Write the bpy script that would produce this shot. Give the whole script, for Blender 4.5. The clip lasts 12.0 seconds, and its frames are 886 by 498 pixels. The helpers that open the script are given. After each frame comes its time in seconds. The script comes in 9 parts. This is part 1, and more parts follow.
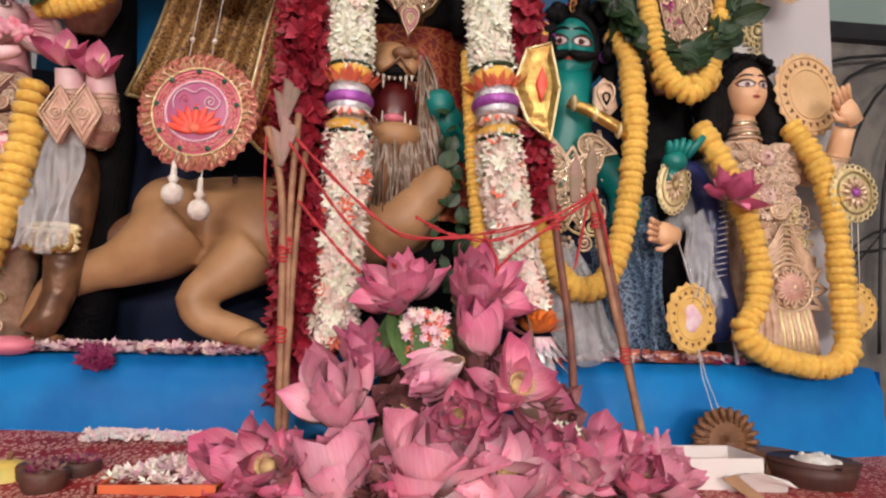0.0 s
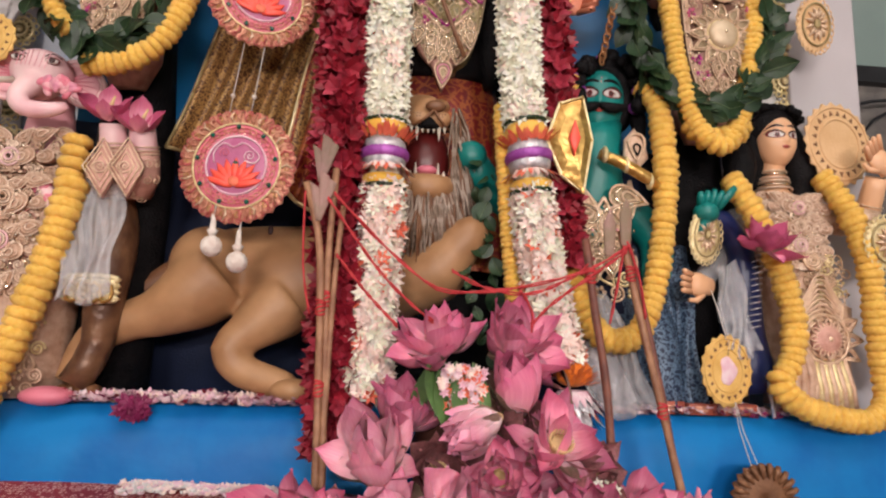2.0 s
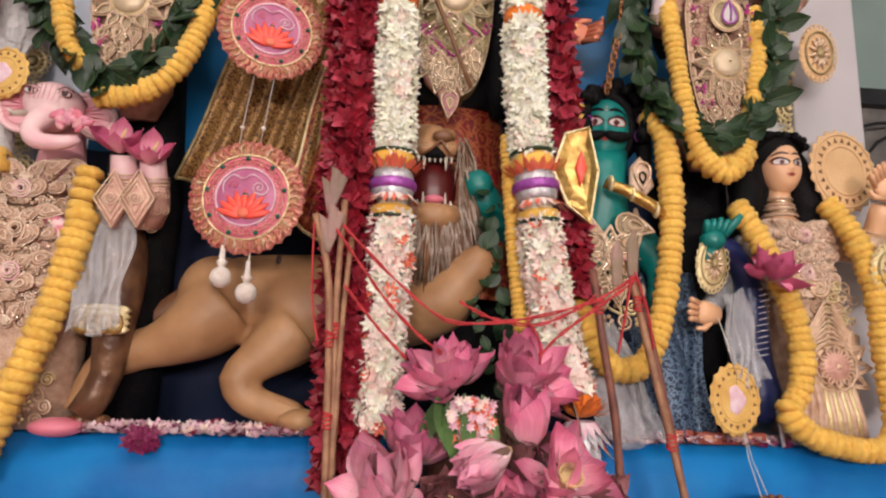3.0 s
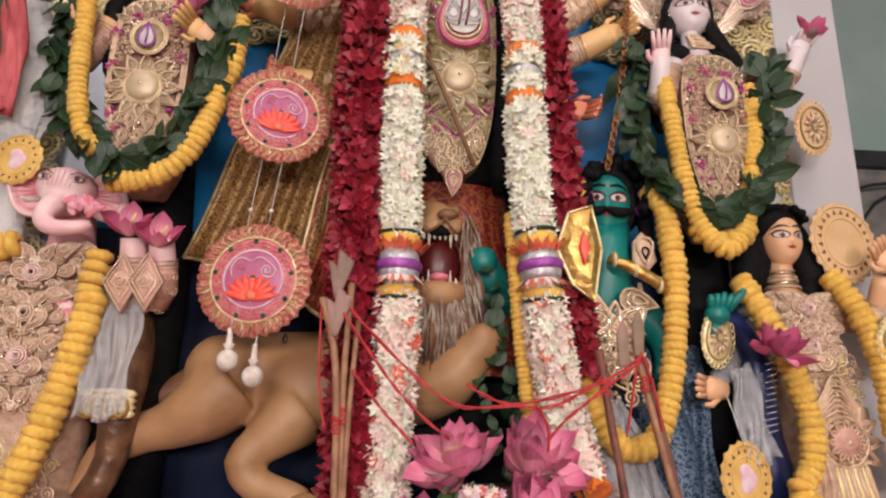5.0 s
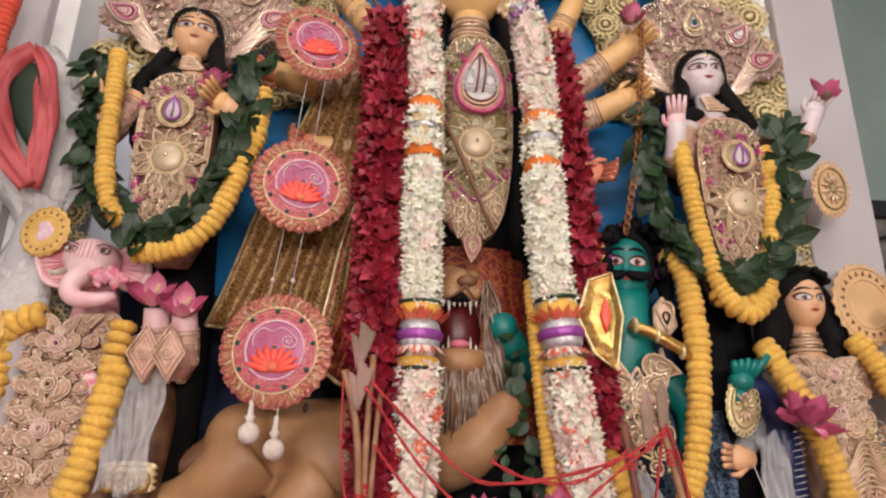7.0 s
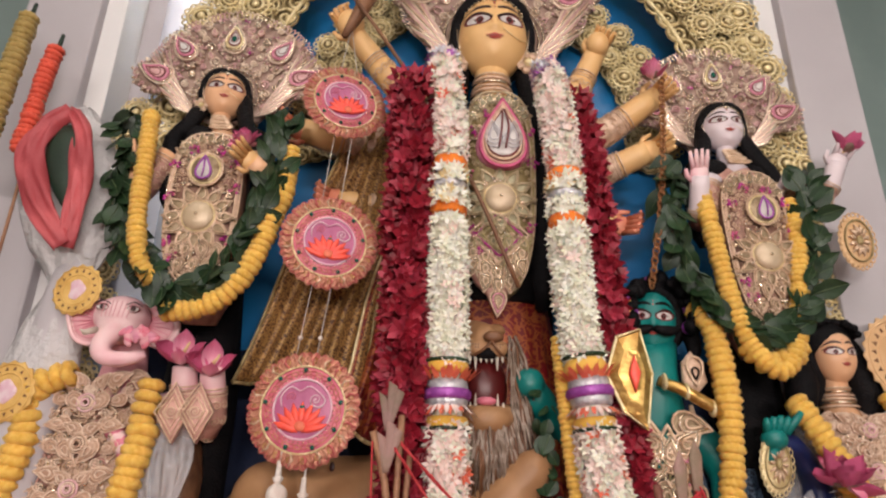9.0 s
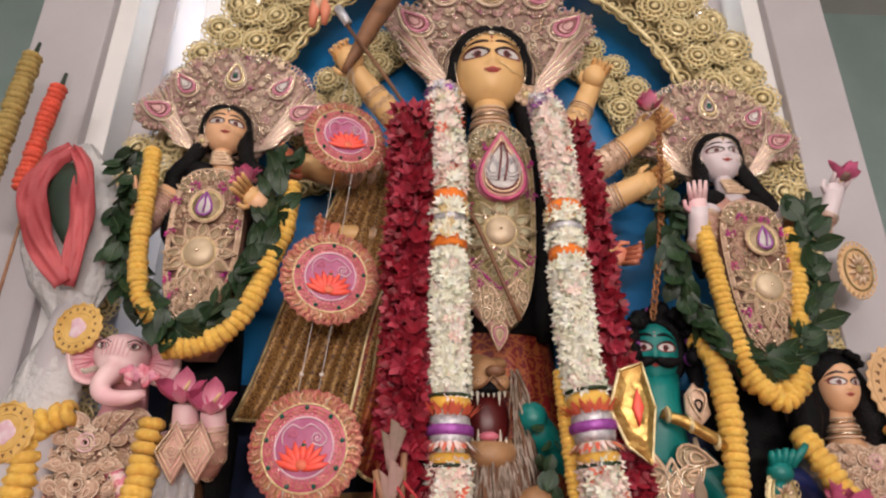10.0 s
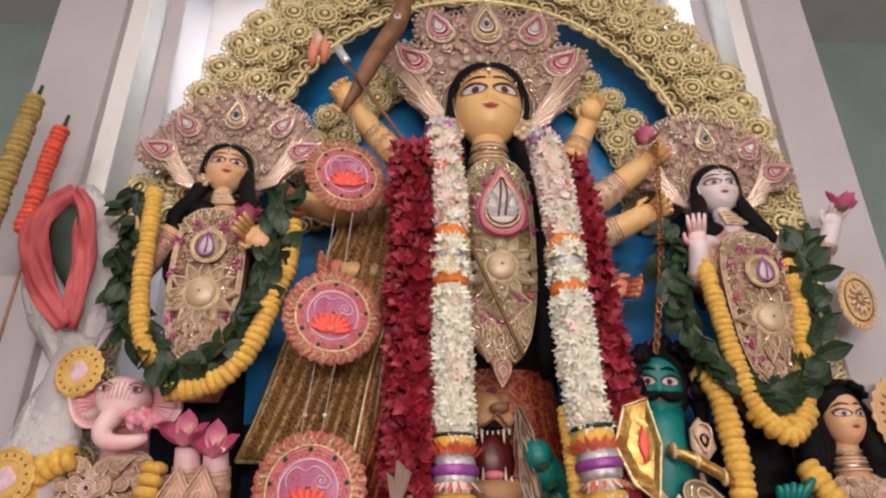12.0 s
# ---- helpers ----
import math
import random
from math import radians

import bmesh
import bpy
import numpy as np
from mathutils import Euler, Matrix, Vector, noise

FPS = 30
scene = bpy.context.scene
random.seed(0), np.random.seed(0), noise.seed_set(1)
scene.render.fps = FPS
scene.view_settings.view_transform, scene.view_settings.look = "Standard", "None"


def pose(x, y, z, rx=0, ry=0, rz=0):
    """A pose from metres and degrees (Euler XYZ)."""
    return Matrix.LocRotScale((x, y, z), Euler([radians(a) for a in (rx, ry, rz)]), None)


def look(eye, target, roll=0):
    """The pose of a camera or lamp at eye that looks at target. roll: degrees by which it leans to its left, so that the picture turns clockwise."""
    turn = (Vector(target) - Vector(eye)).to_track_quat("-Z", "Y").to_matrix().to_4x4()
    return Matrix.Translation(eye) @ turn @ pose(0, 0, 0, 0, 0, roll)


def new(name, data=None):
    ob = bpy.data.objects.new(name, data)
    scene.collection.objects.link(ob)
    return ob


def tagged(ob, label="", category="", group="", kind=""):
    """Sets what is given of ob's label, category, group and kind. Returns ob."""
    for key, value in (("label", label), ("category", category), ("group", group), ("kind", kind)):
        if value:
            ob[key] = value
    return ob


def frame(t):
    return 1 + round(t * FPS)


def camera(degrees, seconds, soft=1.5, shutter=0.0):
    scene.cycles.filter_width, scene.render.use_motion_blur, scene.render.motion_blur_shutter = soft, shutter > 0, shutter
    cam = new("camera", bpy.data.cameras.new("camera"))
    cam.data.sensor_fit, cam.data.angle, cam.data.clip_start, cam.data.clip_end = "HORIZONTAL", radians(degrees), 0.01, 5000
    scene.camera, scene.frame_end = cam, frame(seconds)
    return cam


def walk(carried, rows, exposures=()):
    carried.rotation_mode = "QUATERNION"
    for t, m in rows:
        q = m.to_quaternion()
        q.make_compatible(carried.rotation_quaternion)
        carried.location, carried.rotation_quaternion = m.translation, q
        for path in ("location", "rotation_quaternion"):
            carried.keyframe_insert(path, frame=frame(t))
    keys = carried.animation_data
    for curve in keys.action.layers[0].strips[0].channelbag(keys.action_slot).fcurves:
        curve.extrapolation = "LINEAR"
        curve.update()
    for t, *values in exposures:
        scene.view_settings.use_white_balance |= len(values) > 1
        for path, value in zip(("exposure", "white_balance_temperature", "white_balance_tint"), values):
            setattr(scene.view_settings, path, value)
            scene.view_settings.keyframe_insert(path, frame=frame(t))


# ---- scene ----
cam = camera(69.0, 12.0, 2.25)
PATH = [
    (0, (-0.0085, -0.1665, 1.071), (0.1503, 1.3153, 1.2397), 1.4),
    (0.5, (-0.0222, -0.1681, 1.0837), (0.1319, 1.3127, 1.266), 1.4),
    (1, (-0.0344, -0.1698, 1.0913), (0.1097, 1.3097, 1.2922), 1.5),
    (1.5, (-0.0437, -0.1719, 1.0995), (0.0905, 1.3064, 1.3193), 1.6),
    (2, (-0.0515, -0.1748, 1.1085), (0.0756, 1.3005, 1.347), 1.7),
    (2.5, (-0.058, -0.1794, 1.1213), (0.0651, 1.294, 1.3755), 1.6),
    (3, (-0.0616, -0.1851, 1.1362), (0.0566, 1.2851, 1.4078), 1.6),
    (5, (-0.0739, -0.2087, 1.1993), (0.0376, 1.2403, 1.5735), 1.1),
    (5.5, (-0.0775, -0.2136, 1.2127), (0.0355, 1.2277, 1.6125), 0.8),
    (6, (-0.0756, -0.2168, 1.224), (0.0313, 1.2169, 1.6507), 0.7),
    (6.5, (-0.0832, -0.2243, 1.2457), (0.0129, 1.206, 1.686), 0.8),
    (7, (-0.0935, -0.2299, 1.2592), (-0.0121, 1.1973, 1.7138), 1.0),
    (9, (-0.1241, -0.2479, 1.2975), (-0.0741, 1.1534, 1.83), 1.1),
    (9.5, (-0.1278, -0.2543, 1.3103), (-0.0765, 1.1378, 1.8667), 0.8),
    (10, (-0.1276, -0.2596, 1.32), (-0.0773, 1.1228, 1.9005), 0.5),
    (10.5, (-0.1275, -0.2656, 1.3305), (-0.0788, 1.1093, 1.9283), 0.2),
    (11, (-0.137, -0.2699, 1.3388), (-0.082, 1.0991, 1.9492), -0.2),
    (11.5, (-0.1335, -0.2726, 1.3433), (-0.0813, 1.0922, 1.9635), -0.3),
    (12, (-0.1373, -0.2737, 1.344), (-0.082, 1.0856, 1.9755), -0.4),
]
walk(cam, [(t, look(eye, target, roll)) for t, eye, target, roll in PATH], [(0, 0.3), (3, 0.27), (6.5, 0.17), (9, 0.1), (12, 0.0)])

# ---- light ----
world = bpy.data.worlds.new("world")
scene.world = world
world.use_nodes = True
world.node_tree.nodes["Background"].inputs["Color"].default_value = (0.75, 0.82, 0.9, 1)
world.node_tree.nodes["Background"].inputs["Strength"].default_value = 0.25


def area_lamp(name, eye, target, width, height, watts, colour):
    data = bpy.data.lights.new(name, "AREA")
    data.shape, data.size, data.size_y, data.energy, data.color = "RECTANGLE", width, height, watts, colour
    ob = new(name, data)
    ob.matrix_world = look(eye, target)
    return ob


WARM = (1.0, 0.875, 0.83)
area_lamp("ceiling_panel_lamp", (-0.7, -0.5, 3.36), (-0.7, -0.45, 0), 1.2, 0.6, 9, WARM)
area_lamp("ceiling_panel_lamp", (0.8, -0.5, 3.36), (0.8, -0.45, 0), 1.2, 0.6, 9, WARM)
area_lamp("ceiling_panel_lamp", (0.05, -2.2, 3.36), (0.05, -2.15, 0), 1.2, 0.6, 10, WARM)
# unseen fill lamps behind the viewpoint, added to brighten the altar's front
area_lamp("front_fill_lamp", (-0.9, -3.72, 1.75), (-0.6, 0, 1.2), 1.2, 0.12, 74, WARM)
area_lamp("front_fill_lamp", (1.1, -3.72, 1.75), (0.8, 0, 1.2), 1.2, 0.12, 74, WARM)
area_lamp("arch_tube_lamp", (0.05, 1.44, 3.1), (0.05, 1.7, 2.9), 1.2, 0.05, 30, (1.0, 0.97, 0.92))


# ---- materials ----
def paint(name, colour, rough=0.6, metal=0.0, second=None, scale=12.0, bump=0.15, fine=120.0, sheen=0.0, translucent=0.0, spread=0.0):
    """A surface with stains at one scale and grain at a finer one; spread varies it from piece to piece."""
    m = bpy.data.materials.new(name)
    m.use_nodes = True
    nodes, links = m.node_tree.nodes, m.node_tree.links
    shader = nodes["Principled BSDF"]
    second = second or tuple(c * 0.72 for c in colour)
    where = nodes.new("ShaderNodeTexCoord")
    big = nodes.new("ShaderNodeTexNoise")
    big.inputs["Scale"].default_value, big.inputs["Detail"].default_value = scale, 5
    small = nodes.new("ShaderNodeTexNoise")
    small.inputs["Scale"].default_value, small.inputs["Detail"].default_value = fine, 3
    ramp = nodes.new("ShaderNodeValToRGB")
    ramp.color_ramp.elements[0].position, ramp.color_ramp.elements[1].position = 0.38, 0.62
    ramp.color_ramp.elements[0].color, ramp.color_ramp.elements[1].color = (*second, 1), (*colour, 1)
    links.new(where.outputs["Object"], big.inputs["Vector"])
    links.new(where.outputs["Object"], small.inputs["Vector"])
    links.new(big.outputs["Fac"], ramp.inputs["Fac"])
    tone = ramp.outputs["Color"]
    if spread:
        info = nodes.new("ShaderNodeObjectInfo")
        span = nodes.new("ShaderNodeMapRange")
        span.inputs["To Min"].default_value, span.inputs["To Max"].default_value = 1 - spread, 1 + spread
        hue = nodes.new("ShaderNodeHueSaturation")
        links.new(info.outputs["Random"], span.inputs["Value"])
        links.new(span.outputs["Result"], hue.inputs["Value"])
        links.new(tone, hue.inputs["Color"])
        tone = hue.outputs["Color"]
    links.new(tone, shader.inputs["Base Color"])
    lift = nodes.new("ShaderNodeBump")
    lift.inputs["Strength"].default_value, lift.inputs["Distance"].default_value = bump, 0.004
    links.new(small.outputs["Fac"], lift.inputs["Height"])
    links.new(lift.outputs["Normal"], shader.inputs["Normal"])
    shader.inputs["Roughness"].default_value, shader.inputs["Metallic"].default_value = rough, metal
    shader.inputs["Sheen Weight"].default_value = sheen
    if translucent:
        shader.inputs["Subsurface Weight"].default_value = translucent
        shader.inputs["Subsurface Radius"].default_value = (0.02, 0.012, 0.008)
        shader.inputs["Subsurface Scale"].default_value = 0.3
    return m


def brocade(name, ground, thread, scale, rough=0.45, metal=0.5):
    """Cloth with a raised woven figure in metal thread."""
    m = paint(name, ground, rough, 0.0, None, 18, 0.3, 300)
    nodes, links = m.node_tree.nodes, m.node_tree.links
    shader = nodes["Principled BSDF"]
    where = nodes.new("ShaderNodeTexCoord")
    cells = nodes.new("ShaderNodeTexVoronoi")
    cells.feature, cells.inputs["Scale"].default_value = "DISTANCE_TO_EDGE", scale
    waves = nodes.new("ShaderNodeTexWave")
    waves.wave_type, waves.inputs["Scale"].default_value, waves.inputs["Distortion"].default_value = "RINGS", scale * 0.35, 14
    waves.inputs["Detail Scale"].default_value = 3
    links.new(where.outputs["Object"], cells.inputs["Vector"])
    links.new(where.outputs["Object"], waves.inputs["Vector"])
    edge = nodes.new("ShaderNodeValToRGB")
    edge.color_ramp.elements[0].position, edge.color_ramp.elements[1].position = 0.68, 0.8
    links.new(waves.outputs["Fac"], edge.inputs["Fac"])
    line = nodes.new("ShaderNodeMath")
    line.operation, line.inputs[1].default_value = "LESS_THAN", 0.05
    links.new(cells.outputs["Distance"], line.inputs[0])
    both = nodes.new("ShaderNodeMath")
    both.operation = "MAXIMUM"
    links.new(edge.outputs["Color"], both.inputs[0])
    links.new(line.outputs["Value"], both.inputs[1])
    mix = nodes.new("ShaderNodeMix")
    mix.data_type = "RGBA"
    old = shader.inputs["Base Color"].links[0].from_socket
    links.new(both.outputs["Value"], mix.inputs[0])
    links.new(old, mix.inputs[6])
    mix.inputs[7].default_value = (*thread, 1)
    links.new(mix.outputs[2], shader.inputs["Base Color"])
    shine = nodes.new("ShaderNodeMath")
    shine.operation, shine.inputs[1].default_value = "MULTIPLY", metal
    links.new(both.outputs["Value"], shine.inputs[0])
    links.new(shine.outputs["Value"], shader.inputs["Metallic"])
    return m


def film(name, tint, rough=0.12, amount=0.75):
    """Thin crinkled clear plastic."""
    m = bpy.data.materials.new(name)
    m.use_nodes = True
    nodes, links = m.node_tree.nodes, m.node_tree.links
    shader = nodes["Principled BSDF"]
    shader.inputs["Base Color"].default_value = (*tint, 1)
    shader.inputs["Roughness"].default_value = rough
    shader.inputs["Alpha"].default_value = 1 - amount
    where, grain, lift = nodes.new("ShaderNodeTexCoord"), nodes.new("ShaderNodeTexNoise"), nodes.new("ShaderNodeBump")
    grain.inputs["Scale"].default_value, grain.inputs["Detail"].default_value = 34, 5
    lift.inputs["Strength"].default_value, lift.inputs["Distance"].default_value = 0.9, 0.03
    links.new(where.outputs["Object"], grain.inputs["Vector"])
    links.new(grain.outputs["Fac"], lift.inputs["Height"])
    links.new(lift.outputs["Normal"], shader.inputs["Normal"])
    return m


M_WHITE_WALL = paint("white_wall", (0.78, 0.77, 0.76), 0.8, 0, (0.72, 0.71, 0.71), 3, 0.1, 90)
M_LILAC = paint("lilac_plaster", (0.5, 0.47, 0.49), 0.7, 0, (0.46, 0.43, 0.45), 4, 0.08, 80)
M_GREEN_WALL = paint("green_wall", (0.28, 0.36, 0.34), 0.6, 0, (0.24, 0.32, 0.3), 4, 0.08, 80)
M_STONE = paint("grey_stone", (0.22, 0.2, 0.18), 0.85, 0, (0.12, 0.11, 0.11), 9, 0.5, 60)
M_FLOOR = paint("floor_tile", (0.2, 0.15, 0.12), 0.35, 0, (0.16, 0.12, 0.1), 6, 0.05, 90)
M_CEILING = paint("ceiling_white", (0.55, 0.54, 0.52), 0.8, 0, (0.5, 0.49, 0.47), 3, 0.05, 90)
M_BLUE_PAINT = paint("blue_platform_paint", (0.006, 0.185, 0.5), 0.45, 0, (0.004, 0.125, 0.4), 6, 0.9, 11)
M_BLUE_PAINT.node_tree.nodes["Principled BSDF"].inputs["Specular IOR Level"].default_value = 0.2
M_BLUE_BOARD = paint("blue_board", (0.008, 0.17, 0.42), 0.35, 0, (0.007, 0.14, 0.36), 5, 0.08, 70)
def printed_cloth(name, ground, figure, scale):
    """Cloth printed all over with small open flowers."""
    m = paint(name, ground, 0.65, 0, None, 9, 0.2, 250)
    nodes, links = m.node_tree.nodes, m.node_tree.links
    shader = nodes["Principled BSDF"]
    where, cells = nodes.new("ShaderNodeTexCoord"), nodes.new("ShaderNodeTexVoronoi")
    cells.inputs["Scale"].default_value, cells.inputs["Randomness"].default_value = scale, 0.55
    wob, mixv = nodes.new("ShaderNodeTexNoise"), nodes.new("ShaderNodeMath")
    wob.inputs["Scale"].default_value = scale * 2.5
    mixv.operation, mixv.inputs[1].default_value = "MULTIPLY_ADD", 0.35
    ring = nodes.new("ShaderNodeValToRGB")
    stops = ring.color_ramp.elements
    stops[0].position, stops[0].color = 0.36, (0, 0, 0, 1)
    stops[1].position, stops[1].color = 0.42, (1, 1, 1, 1)
    stops.new(0.56).color = (1, 1, 1, 1)
    stops.new(0.62).color = (0, 0, 0, 1)
    links.new(where.outputs["Object"], cells.inputs["Vector"])
    links.new(where.outputs["Object"], wob.inputs["Vector"])
    links.new(wob.outputs["Fac"], mixv.inputs[0])
    links.new(cells.outputs["Distance"], mixv.inputs[2])
    links.new(mixv.outputs["Value"], ring.inputs["Fac"])
    mix = nodes.new("ShaderNodeMix")
    mix.data_type = "RGBA"
    old = shader.inputs["Base Color"].links[0].from_socket
    links.new(ring.outputs["Color"], mix.inputs[0])
    links.new(old, mix.inputs[6])
    mix.inputs[7].default_value = (*figure, 1)
    links.new(mix.outputs[2], shader.inputs["Base Color"])
    return m


M_RED_CLOTH = printed_cloth("red_printed_cloth", (0.28, 0.012, 0.018), (0.62, 0.36, 0.3), 105)
M_GOLD = paint("gold_filigree", (0.88, 0.76, 0.46), 0.34, 0.45, (0.7, 0.56, 0.28), 60, 0.5, 260)
M_GOLD_DARK = paint("old_gold_card", (0.42, 0.33, 0.16), 0.5, 0.3, (0.26, 0.19, 0.08), 40, 0.6, 200)
M_GOLD_FOIL = paint("gold_foil", (0.66, 0.44, 0.14), 0.3, 0.75, (0.38, 0.2, 0.05), 45, 0.8, 70)
M_CREAM = paint("cream_zari_work", (0.74, 0.54, 0.4), 0.42, 0.2, (0.58, 0.38, 0.26), 50, 0.5, 220)
M_PINK_ZARI = paint("pink_gold_zari", (0.66, 0.38, 0.31), 0.42, 0.2, (0.48, 0.25, 0.2), 45, 0.5, 220)
M_ZARI_CORD = paint("pale_gold_cord", (0.78, 0.59, 0.43), 0.36, 0.4, (0.62, 0.43, 0.28), 80, 0.5, 300)
M_OLIVE_GOLD = paint("olive_gold_zari", (0.5, 0.42, 0.2), 0.4, 0.35, (0.34, 0.27, 0.12), 50, 0.5, 220)
M_CREAM_GROUND = paint("dull_cream_ground", (0.66, 0.46, 0.34), 0.48, 0.15, (0.5, 0.31, 0.21), 50, 0.5, 220)
M_CROWN_GROUND = paint("rose_gold_crown_card", (0.44, 0.31, 0.25), 0.42, 0.3, (0.28, 0.18, 0.14), 45, 0.5, 220)
M_ZARI_GROUND = paint("dull_rose_gold_ground", (0.32, 0.18, 0.13), 0.45, 0.3, (0.2, 0.1, 0.07), 50, 0.5, 220)
M_OLIVE_GROUND = paint("dull_olive_ground", (0.28, 0.21, 0.09), 0.5, 0.2, (0.18, 0.13, 0.05), 50, 0.5, 220)
M_LACE_CORD = paint("cream_lace_cord", (0.9, 0.74, 0.6), 0.36, 0.3, (0.72, 0.53, 0.39), 80, 0.5, 300)
M_SEQUIN = paint("pale_gold_sequins", (0.95, 0.86, 0.72), 0.14, 0.95, (0.85, 0.7, 0.52), 90, 0.1, 300)
M_BOSS = paint("ivory_gold_boss", (0.62, 0.49, 0.34), 0.4, 0.2, (0.52, 0.4, 0.26), 30, 0.2, 200)
M_ZARI_PETAL = paint("pale_olive_zari_petal", (0.36, 0.27, 0.17), 0.36, 0.45, (0.25, 0.18, 0.1), 60, 0.5, 260)
M_OLIVE_PETAL = paint("olive_silver_zari_petal", (0.32, 0.29, 0.18), 0.36, 0.45, (0.22, 0.19, 0.11), 60, 0.5, 260)
M_CROWN_CORD = paint("pale_rose_gold_cord", (0.84, 0.7, 0.56), 0.3, 0.45, (0.7, 0.54, 0.4), 80, 0.5, 300)
M_CROWN_ROSE = paint("dusty_rose_zari", (0.68, 0.43, 0.41), 0.42, 0.2, (0.56, 0.31, 0.3), 60, 0.5, 260)
M_ROSE_PALE = paint("rose_pink_braid", (0.7, 0.3, 0.38), 0.45, 0.1, (0.6, 0.2, 0.3), 60, 0.5, 260)
M_PINK_MID = paint("warm_pink_clay", (0.76, 0.38, 0.42), 0.45, 0, (0.7, 0.32, 0.36), 14, 0.05, 120)
M_ROSE = paint("rose_sequin_cloth", (0.62, 0.11, 0.24), 0.4, 0.1, (0.5, 0.07, 0.18), 60, 0.5, 260)
M_MAGENTA = paint("magenta_sequins", (0.5, 0.03, 0.28), 0.35, 0.2, (0.36, 0.02, 0.2), 60, 0.5, 260)
M_PURPLE = paint("purple_foil", (0.4, 0.1, 0.44), 0.3, 0.25, (0.3, 0.06, 0.34), 80, 0.5, 150)
M_SILVER = paint("silver_tinsel", (0.78, 0.76, 0.79), 0.28, 0.45, (0.5, 0.5, 0.55), 90, 0.6, 200)
M_SKIN = paint("yellow_clay_skin", (0.8, 0.5, 0.22), 0.45, 0, (0.76, 0.46, 0.19), 6, 0.05, 120)
M_PEACH = paint("peach_clay_skin", (0.78, 0.46, 0.27), 0.45, 0, (0.74, 0.42, 0.23), 6, 0.05, 120)
M_PALE = paint("white_clay_skin", (0.76, 0.66, 0.68), 0.4, 0, (0.72, 0.62, 0.65), 6, 0.05, 120)
M_PALM = paint("orange_pink_palm", (0.75, 0.28, 0.17), 0.5, 0, (0.68, 0.22, 0.13), 10, 0.05, 120)
M_PINK_CLAY = paint("pink_clay", (0.84, 0.6, 0.6), 0.45, 0, (0.78, 0.44, 0.48), 14, 0.05, 120)
M_PINK_DEEP = paint("deep_pink_clay", (0.72, 0.22, 0.3), 0.45, 0, (0.62, 0.16, 0.22), 14, 0.05, 120)
M_HAIR_FILL = paint("black_hair_and_fill", (0.008, 0.007, 0.008), 0.55, 0, (0.004, 0.004, 0.005), 30, 0.9, 220)
M_HAIR_FILL.node_tree.nodes["Principled BSDF"].inputs["Specular IOR Level"].default_value = 0.12
M_EYE = paint("eye_white", (0.7, 0.66, 0.63), 0.3, 0, None, 10, 0, 50)
M_INK = paint("dark_brown_ink", (0.04, 0.012, 0.012), 0.4, 0, None, 10, 0, 50)
M_LID = paint("brown_red_lid", (0.2, 0.03, 0.03), 0.4, 0, None, 10, 0, 50)
M_LIP = paint("red_lip_paint", (0.5, 0.08, 0.06), 0.4, 0, None, 10, 0, 50)
M_TEAL = paint("teal_clay", (0.004, 0.21, 0.19), 0.4, 0, (0.004, 0.16, 0.145), 9, 0.05, 90)
M_LION = paint("tan_clay", (0.45, 0.25, 0.12), 0.5, 0, (0.32, 0.165, 0.075), 9, 0.08, 70)
M_LION_DARK = paint("brown_clay", (0.2, 0.09, 0.04), 0.5, 0, (0.14, 0.06, 0.03), 9, 0.08, 70)
M_MOUTH = paint("dark_red_mouth", (0.13, 0.012, 0.012), 0.35, 0, (0.08, 0.008, 0.008), 20, 0.1, 70)
M_TOOTH = paint("ivory_tooth", (0.8, 0.74, 0.62), 0.35, 0, None, 20, 0.02, 70)
M_MANE = paint("grey_brown_mane", (0.42, 0.34, 0.28), 0.6, 0, (0.2, 0.14, 0.1), 40, 0.8, 160)
M_RED_SARI = brocade("red_brocade_sari", (0.2, 0.008, 0.01), (0.36, 0.1, 0.03), 30, 0.45, 0.3)
M_GOLD_SARI = brocade("gold_brocade_sari", (0.11, 0.042, 0.014), (0.42, 0.24, 0.08), 75, 0.5, 0.3)
M_NAVY_PRINT = brocade("navy_printed_cloth", (0.008, 0.022, 0.06), (0.12, 0.19, 0.28), 62, 0.5, 0.1)
M_PEACOCK = paint("peacock_blue_clay", (0.01, 0.02, 0.1), 0.35, 0, (0.008, 0.015, 0.07), 12, 0.1, 90)
M_MARIGOLD = paint("yellow_marigold", (0.86, 0.55, 0.12), 0.75, 0, (0.76, 0.43, 0.06), 2.5, 0.6, 11, 0.1, 0.2, 0.08)
M_ORANGE = paint("orange_marigold", (0.85, 0.22, 0.012), 0.7, 0, (0.7, 0.15, 0.01), 60, 0.4, 200, 0.1, 0.1, 0.1)
M_TUBEROSE = paint("tuberose_white", (0.87, 0.85, 0.76), 0.55, 0, (0.8, 0.79, 0.62), 50, 0.2, 200, 0, 0.15)
M_TUBE_PINK = paint("tuberose_blush", (0.87, 0.74, 0.68), 0.55, 0, (0.84, 0.62, 0.55), 50, 0.2, 200, 0, 0.15)
M_CORAL = paint("coral_petal", (0.8, 0.2, 0.1), 0.55, 0, (0.72, 0.13, 0.08), 50, 0.2, 200, 0, 0.1)
M_RED_FLOWER = paint("dark_red_petal", (0.32, 0.012, 0.03), 0.5, 0, (0.18, 0.006, 0.016), 40, 0.3, 150, 0, 0.05)
M_RED_PETAL = paint("crimson_petal", (0.46, 0.05, 0.085), 0.5, 0, (0.3, 0.02, 0.045), 40, 0.3, 150, 0, 0.1)
